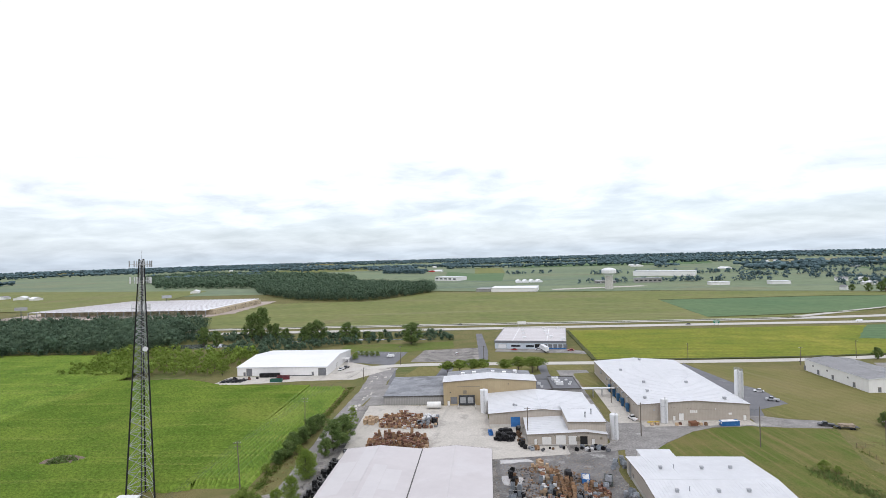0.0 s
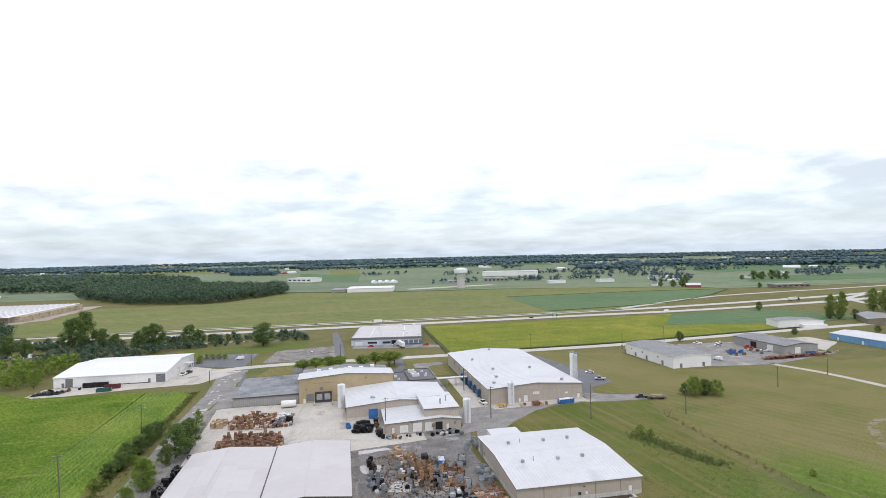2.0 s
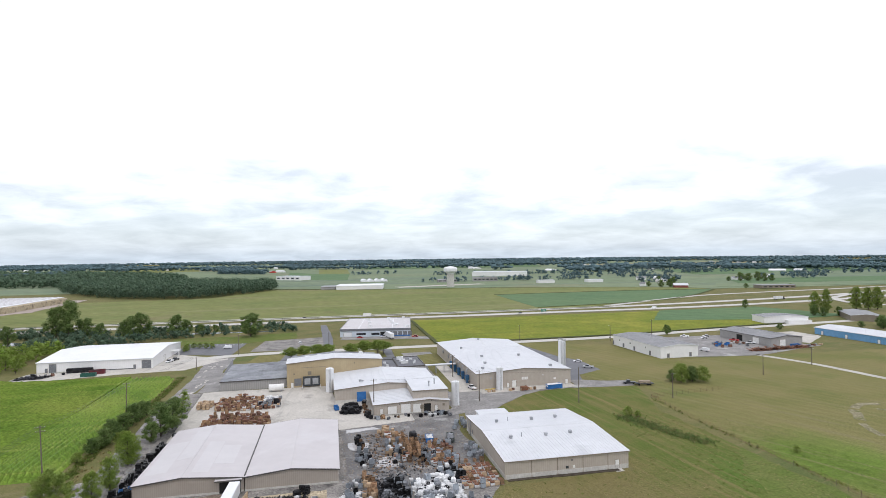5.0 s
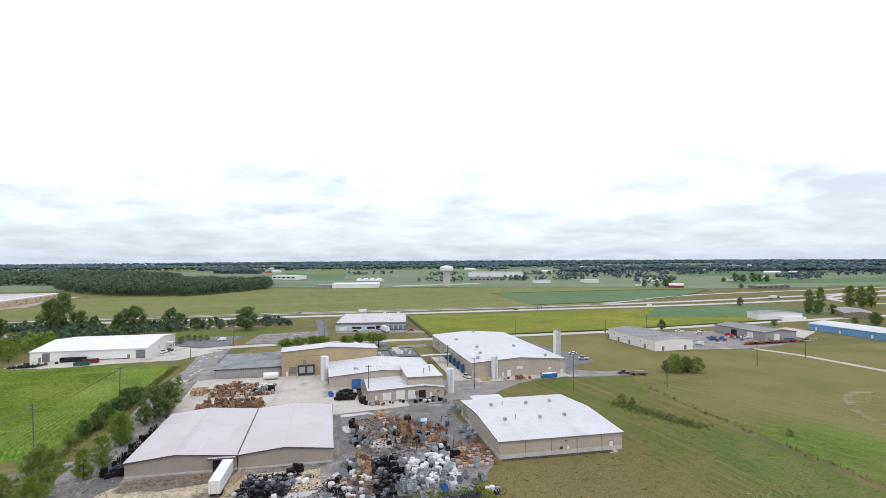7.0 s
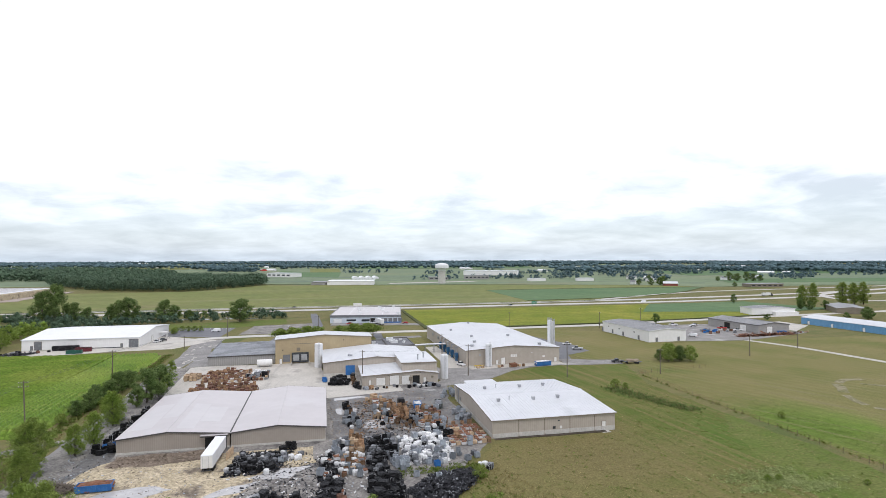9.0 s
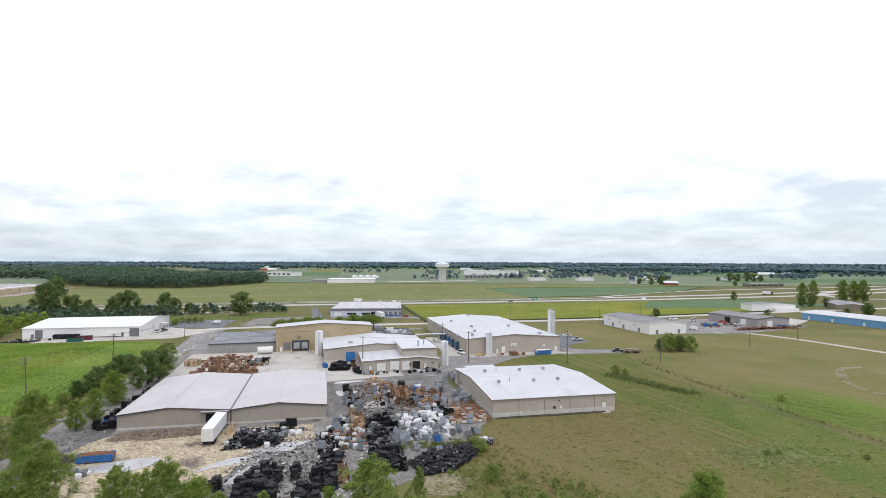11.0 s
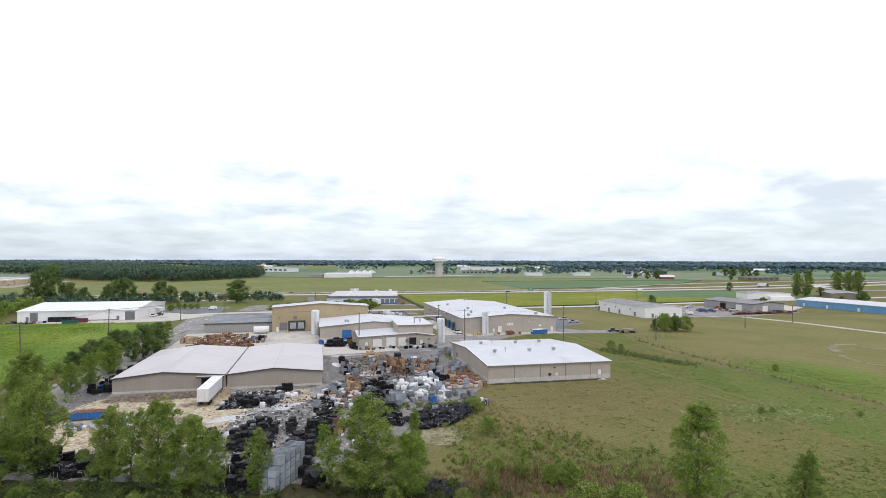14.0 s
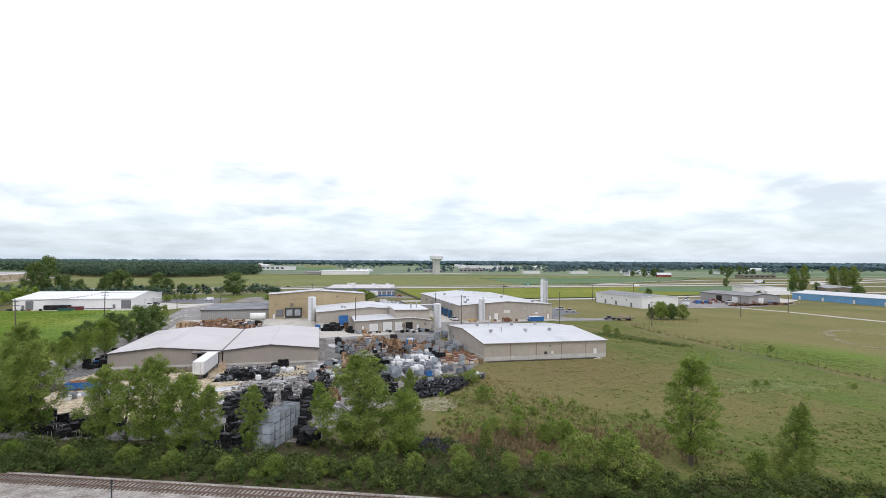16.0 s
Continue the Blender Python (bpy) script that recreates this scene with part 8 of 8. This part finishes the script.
truck(502, 412, -80, PAINT["dark"], "white semi truck on the highway")
dock_trailer = truck(2.5, 258, 8, M_WHITE, "white semi truck at the dock building")
rack = thing("bundle_rack", "dark bundled stock stacked by the warehouse", "stock", pose(-165.4, 187.4, 0.1))
for i in range(4):
    for j in range(2):
        part("pack", lump(3.0, 1.8, 1.3, i + j * 7.3, 0.2, 0.15, 4), M_BLKPL, rack).location = (-10.5 + i * 3.1, 0, j * 1.2)
junk = thing("skip_green", "dark green skip on the warehouse apron", "skip", pose(-163, 175.6, 0.1, 0, 0, 4))
part("body", open_box(7.0, 2.3, 0.0, 1.7, 0.1), PAINT["green"], junk)
pile([(-196, 176), (-180, 178), (-176, 186), (-192, 186)], 1.9, ["blackc", "grey", "black", "red"], 93, (1, 1), 0.3, 45, 0.1)
strip_heap("steel_stock", [(206, 137), (250, 139), (250, 142), (206, 140)], 420, 0.9, 12, "rusty steel stock lying beside the lawn", M_RUST, (2.5, 6.0), 0.25)
pile([(236, 139.5), (262, 141), (266, 145), (254, 145)], 2.2, ["red", "tan", "grey"], 94, (1, 1), 0.6, 45, 0.03)
maroon = thing("skip", "dark maroon skip on the warehouse apron", "skip", pose(-161, 181.5, 0.1, 0, 0, 6))
part("body", open_box(7.2, 2.4, 0.0, 2.1, 0.1), surf("maroon_paint", (0.10, 0.022, 0.028), (0.14, 0.03, 0.035), 0.5, 0.6, 1.0, 0.2), maroon)
part("rim", Shape().box(-3.65, 3.65, -1.26, -1.2, 1.95, 2.12).box(-3.65, 3.65, 1.2, 1.26, 1.95, 2.12), M_DARKST, maroon)
strip_heap("apron_junk", [(-197, 174), (-184, 175), (-181, 182), (-196, 183)], 380, 0.6, 17, "dark scrap strewn beside the warehouse", M_HOSE, (0.6, 2.2), 0.25)
pile([(196, 150), (222, 152), (222, 166), (200, 170)], 3.2, ["red", "rust", "grey", "bluetote"], 116, (1, 1), 0.4, 45, 0.1, vary=(0.9, 1.7))
tank = thing("storage_tank", "horizontal white storage tank beside the annex", "tank", pose(-66.5, 116.5, 0.1))
part("shell", Shape().rod((-3.2, 0, 1.75), (3.2, 0, 1.75), 1.5, n=20), M_DOORW, tank)
part("cradle", Shape().box(-2.4, -2.0, -1.2, 1.2, 0, 0.8).box(2.0, 2.4, -1.2, 1.2, 0, 0.8), M_STEEL, tank)
gear = thing("yellow_barrier", "yellow steel bollards and barrier by the plant", "barrier", pose(25.6, 90.6, 0.15))
part("rail", Shape().box(-2.4, 2.4, -0.1, 0.1, 0.5, 1.0), surf("yellow_paint", (0.55, 0.40, 0.03), (0.62, 0.46, 0.04), 0.5, 0.5), gear)
for x in (-2.2, 0, 2.2):
    part("post", Shape().rod((x, 0, 0), (x, 0, 1.1), 0.12, n=8), M_STEEL, gear)

# painted bays on the lots
lines = Shape()
for i in range(14):
    lines.box(-134 + 2.7 * i, -133.88 + 2.7 * i, 258, 263, 0.1, 0.106)
for i in range(7):
    lines.box(-94.0, -90.0, 166 + 2.7 * i - 0.0, 166.12 + 2.7 * i, 0.1, 0.106)
tagged(single("lot_markings", lines, M_WHITE, "white painted parking bay lines", "markings"), kind="structure")

# ---- far buildings ----
sheet("building_site", [(-680, 532), (-392, 508), (-360, 560), (-366, 735), (-640, 740)], 0.6, surf("bare_earth", (0.33, 0.27, 0.23), (0.42, 0.36, 0.32), 0.02, 0.95, 0.1, 0.2), "bare pinkish earth round a building site", "dirt", 4.0, 10)
frame_b = thing("unfinished_warehouse", "vast unfinished warehouse with a white roof on columns", "building", pose(0, 0, 0))
QUAD = [(-640, 560), (-388, 541), (-386, 712), (-600, 714)]
part("roof", Shape().prism([(x, y, 7.0) for x, y in QUAD], (0, 0, 0), (0, 0, 0.5)), M_ROOFB, frame_b)
seams = Shape()
for i in range(1, 30):
    f = i / 30
    a = Vector((*QUAD[0], 7.5)).lerp(Vector((*QUAD[1], 7.5)), f)
    b2 = Vector((*QUAD[3], 7.5)).lerp(Vector((*QUAD[2], 7.5)), f)
    seams.prism([a + Vector((-0.5, 0, 0)), a + Vector((0.5, 0, 0)), a + Vector((0.5, 0, 0.5)), a + Vector((-0.5, 0, 0.5))], a, b2)
part("roof_seam", seams, M_ROOFW, frame_b)
# pale block added to brighten the shaded gap beneath the roof
part("curtain_wall", Shape().prism([(x + 8, y + (12 if y < 600 else -12), 0.6) for x, y in QUAD], (0, 0, 0), (0, 0, 6.2)), M_SAND, frame_b)
for i in range(21):
    for j in range(4):
        p = Vector(QUAD[0]).lerp(Vector(QUAD[1]), i / 20).lerp(Vector(QUAD[3]).lerp(Vector(QUAD[2]), i / 20), j / 3 * 0.98)
        part("column", Shape().box(p.x - 0.4, p.x + 0.4, p.y - 0.4, p.y + 0.4, 0.5, 7.0), M_STEEL, frame_b)


def far_block(x, y, turn, l, d, h, wall, roof, label, name="far_building", windows=0):
    o = thing(name, label, "building", pose(x, y, 0.4, 0, 0, turn), "far buildings")
    part("wall", Shape().box(0, l, 0, d, 0, h), wall, o)
    part("roof", Shape().box(-0.5, l + 0.5, -0.5, d + 0.5, h, h + 0.6), roof, o)
    for i in range(windows):
        part("window", Shape().box(l * (i + 0.2) / windows, l * (i + 0.8) / windows, -0.1, 0, h * 0.35, h * 0.7), M_GLASS, o)
    return o


def far_house(x, y, turn, w_, l, wall, roof, label, name="farm_building", he=4.0, hr=7.0):
    return gable(name, label, pose(x, y, 0.3, 0, 0, turn), w_, l, he, hr, wall, roof, M_WHITE, 0.5, "farm buildings", seams=0, over=0.4)


far_block(-14, 824, -10, 80, 55, 6.5, M_WWALL, M_ROOFB, "long low white industrial building in the fields", windows=0)
far_block(-40, 838, -10, 24, 40, 4.5, M_GWALL, M_ROOFG, "low grey wing of the white building")
far_block(356, 1250, -26, 142, 50, 11, M_WWALL, M_ROOF, "long pale factory building in the distance", windows=0)
far_block(283, 988, -12, 52, 30, 8, M_GWALL, M_ROOFG, "grey office building in the distance", windows=6)
far_block(205, 990, -8, 40, 30, 5, M_GWALL, M_ROOFG, "low grey building in the distance", windows=4)
far_block(-143, 1270, -40, 75, 40, 9, M_WWALL, M_ROOF, "pale building beside the far wood", windows=5)
far_block(382, 868, -8, 33, 20, 5, M_WWALL, M_ROOF, "small white shed in the fields")
far_block(479, 851, -10, 32, 20, 5, M_WWALL, M_ROOF, "small white shed in the fields")
far_block(634, 578, -5, 58, 20, 4.5, M_TANTRIM, M_ROOFG, "long low brown building by the highway", windows=6)
for i in range(4):
    s = Shape()
    ring_pts = [(6.5 * math.cos(math.pi * k / 12), 0.0, 5.5 * math.sin(math.pi * k / 12)) for k in range(13)]
    s.prism(ring_pts, (0, 0, 0), (0, 40, 0))
    hoop = thing("hoop_barn", "white fabric hoop barn in the distance", "barn", pose(58 + 15 * i, 1080, 0.4), "hoop barns")
    part("cover", s, M_ROOFB, hoop)
barn = far_house(548, 640, 60, 16, 22, surf("faded_barn_red", (0.20, 0.06, 0.05), (0.25, 0.08, 0.065), 0.3, 0.8), M_ROOF, "red farm barn with a pale metal roof")
for x, y, a, w_, l, wall, roof, words in ((508, 702, 30, 7, 9, M_WWALL, M_ROOFG, "white farmhouse among trees"),
                                           (1222, 1115, 40, 22, 40, M_WWALL, M_ROOFB, "large white farm barn far away"), (1262, 1098, 10, 18, 26, M_WWALL, M_ROOFB, "white farm shed far away"), 
                                           (-205, 1880, 10, 22, 30, M_RED, M_ROOFG, "red barn far away in the fields"), (-160, 1900, 70, 18, 30, M_WWALL, M_ROOFB, "white farm shed far away"), (700, 1500, 20, 20, 34, M_WWALL, M_ROOFB, "white farmhouse far away"), (1339, 1529, 30, 18, 26, M_WWALL, M_ROOFB, "white farmhouse far away"), (600, 785, 20, 26, 14, M_WWALL, M_ROOFB, "long white farm shed beside trees"), (640, 895, 60, 14, 20, M_WWALL, M_ROOFG, "white farmhouse among trees"), (660, 880, 15, 12, 16, M_WWALL, M_ROOFB, "white farm shed among trees"),
                                           (1020, 1420, 50, 16, 24, M_WWALL, M_ROOF, "white farmhouse far away"), (1250, 1700, 50, 18, 30, M_WWALL, M_ROOF, "white farm shed far away"), (560, 1900, 0, 24, 40, M_WWALL, M_ROOFB, "white farm shed far away"),
                                           (-960, 900, 30, 20, 40, M_WWALL, M_ROOFB, "white farm shed beyond the site"), (-900, 880, 60, 16, 24, M_WWALL, M_ROOFB, "white farm shed beyond the site"), (-1020, 930, 10, 14, 20, M_WWALL, M_ROOFG, "small farmhouse beyond the site"),
                                           (-640, 980, 20, 16, 30, M_WWALL, M_ROOFB, "white shed beyond the site"), (920, 860, 30, 14, 22, M_WWALL, M_ROOF, "white farmhouse by the highway"), (800, 800, 70, 12, 20, M_WWALL, M_ROOFG, "farmhouse by the highway")):
    far_house(x, y, a, w_, l, wall, roof, words)
for i in range(26):
    a = tr.uniform(-34, 44)
    dd = tr.uniform(2100, 3600)
    far_house(-49 + dd * math.sin(math.radians(a)), -139 + dd * math.cos(math.radians(a)), tr.uniform(0, 90), 11, 16, M_WWALL, M_ROOF, "pale farm building near the horizon", he=5, hr=8)
lot_far = sheet("far_lot", [(100, 838), (275, 880), (268, 902), (95, 862)], 0.7, M_CONC, "pale far industrial yard", "yard")
for x, y, h in ((-650, 560, 15), (-530, 700, 17)):
    o = thing("billboard", "billboard on a tall steel post", "billboard", pose(x, y, 0, 0, 0, 30), "billboards")
    part("post", Shape().rod((0, 0, 0), (0, 0, h - 4), 0.5, n=10), M_DARKST, o)
    part("panel", Shape().box(-7, 7, -0.4, 0.4, h - 4.5, h), M_STEEL, o)
sign = thing("road_sign", "back of a large grey highway sign", "sign", pose(-1, 385, 0))
part("panel", Shape().box(-4, 4, -0.1, 0.1, 2.4, 5.0), M_DOORW, sign)
part("post", Shape().box(-3, -2.8, 0.12, 0.3, 0, 4.6).box(2.8, 3, 0.12, 0.3, 0, 4.6), M_STEEL, sign)
green_sign = thing("road_sign", "green highway sign on two posts", "sign", pose(172, 366, 0))
part("panel", Shape().box(-2.6, 2.6, -0.1, 0.1, 2.2, 4.6), surf("sign_green", (0.02, 0.20, 0.13), (0.03, 0.23, 0.15), 0.5, 0.5), green_sign)
part("lettering", Shape().box(-1.8, 1.8, -0.12, -0.103, 3.6, 4.0).box(-1.2, 1.4, -0.12, -0.103, 2.7, 3.1), M_WHITE, green_sign)
part("post", Shape().box(-2, -1.8, 0.12, 0.3, 0, 4.2).box(1.8, 2, 0.12, 0.3, 0, 4.2), M_STEEL, green_sign)
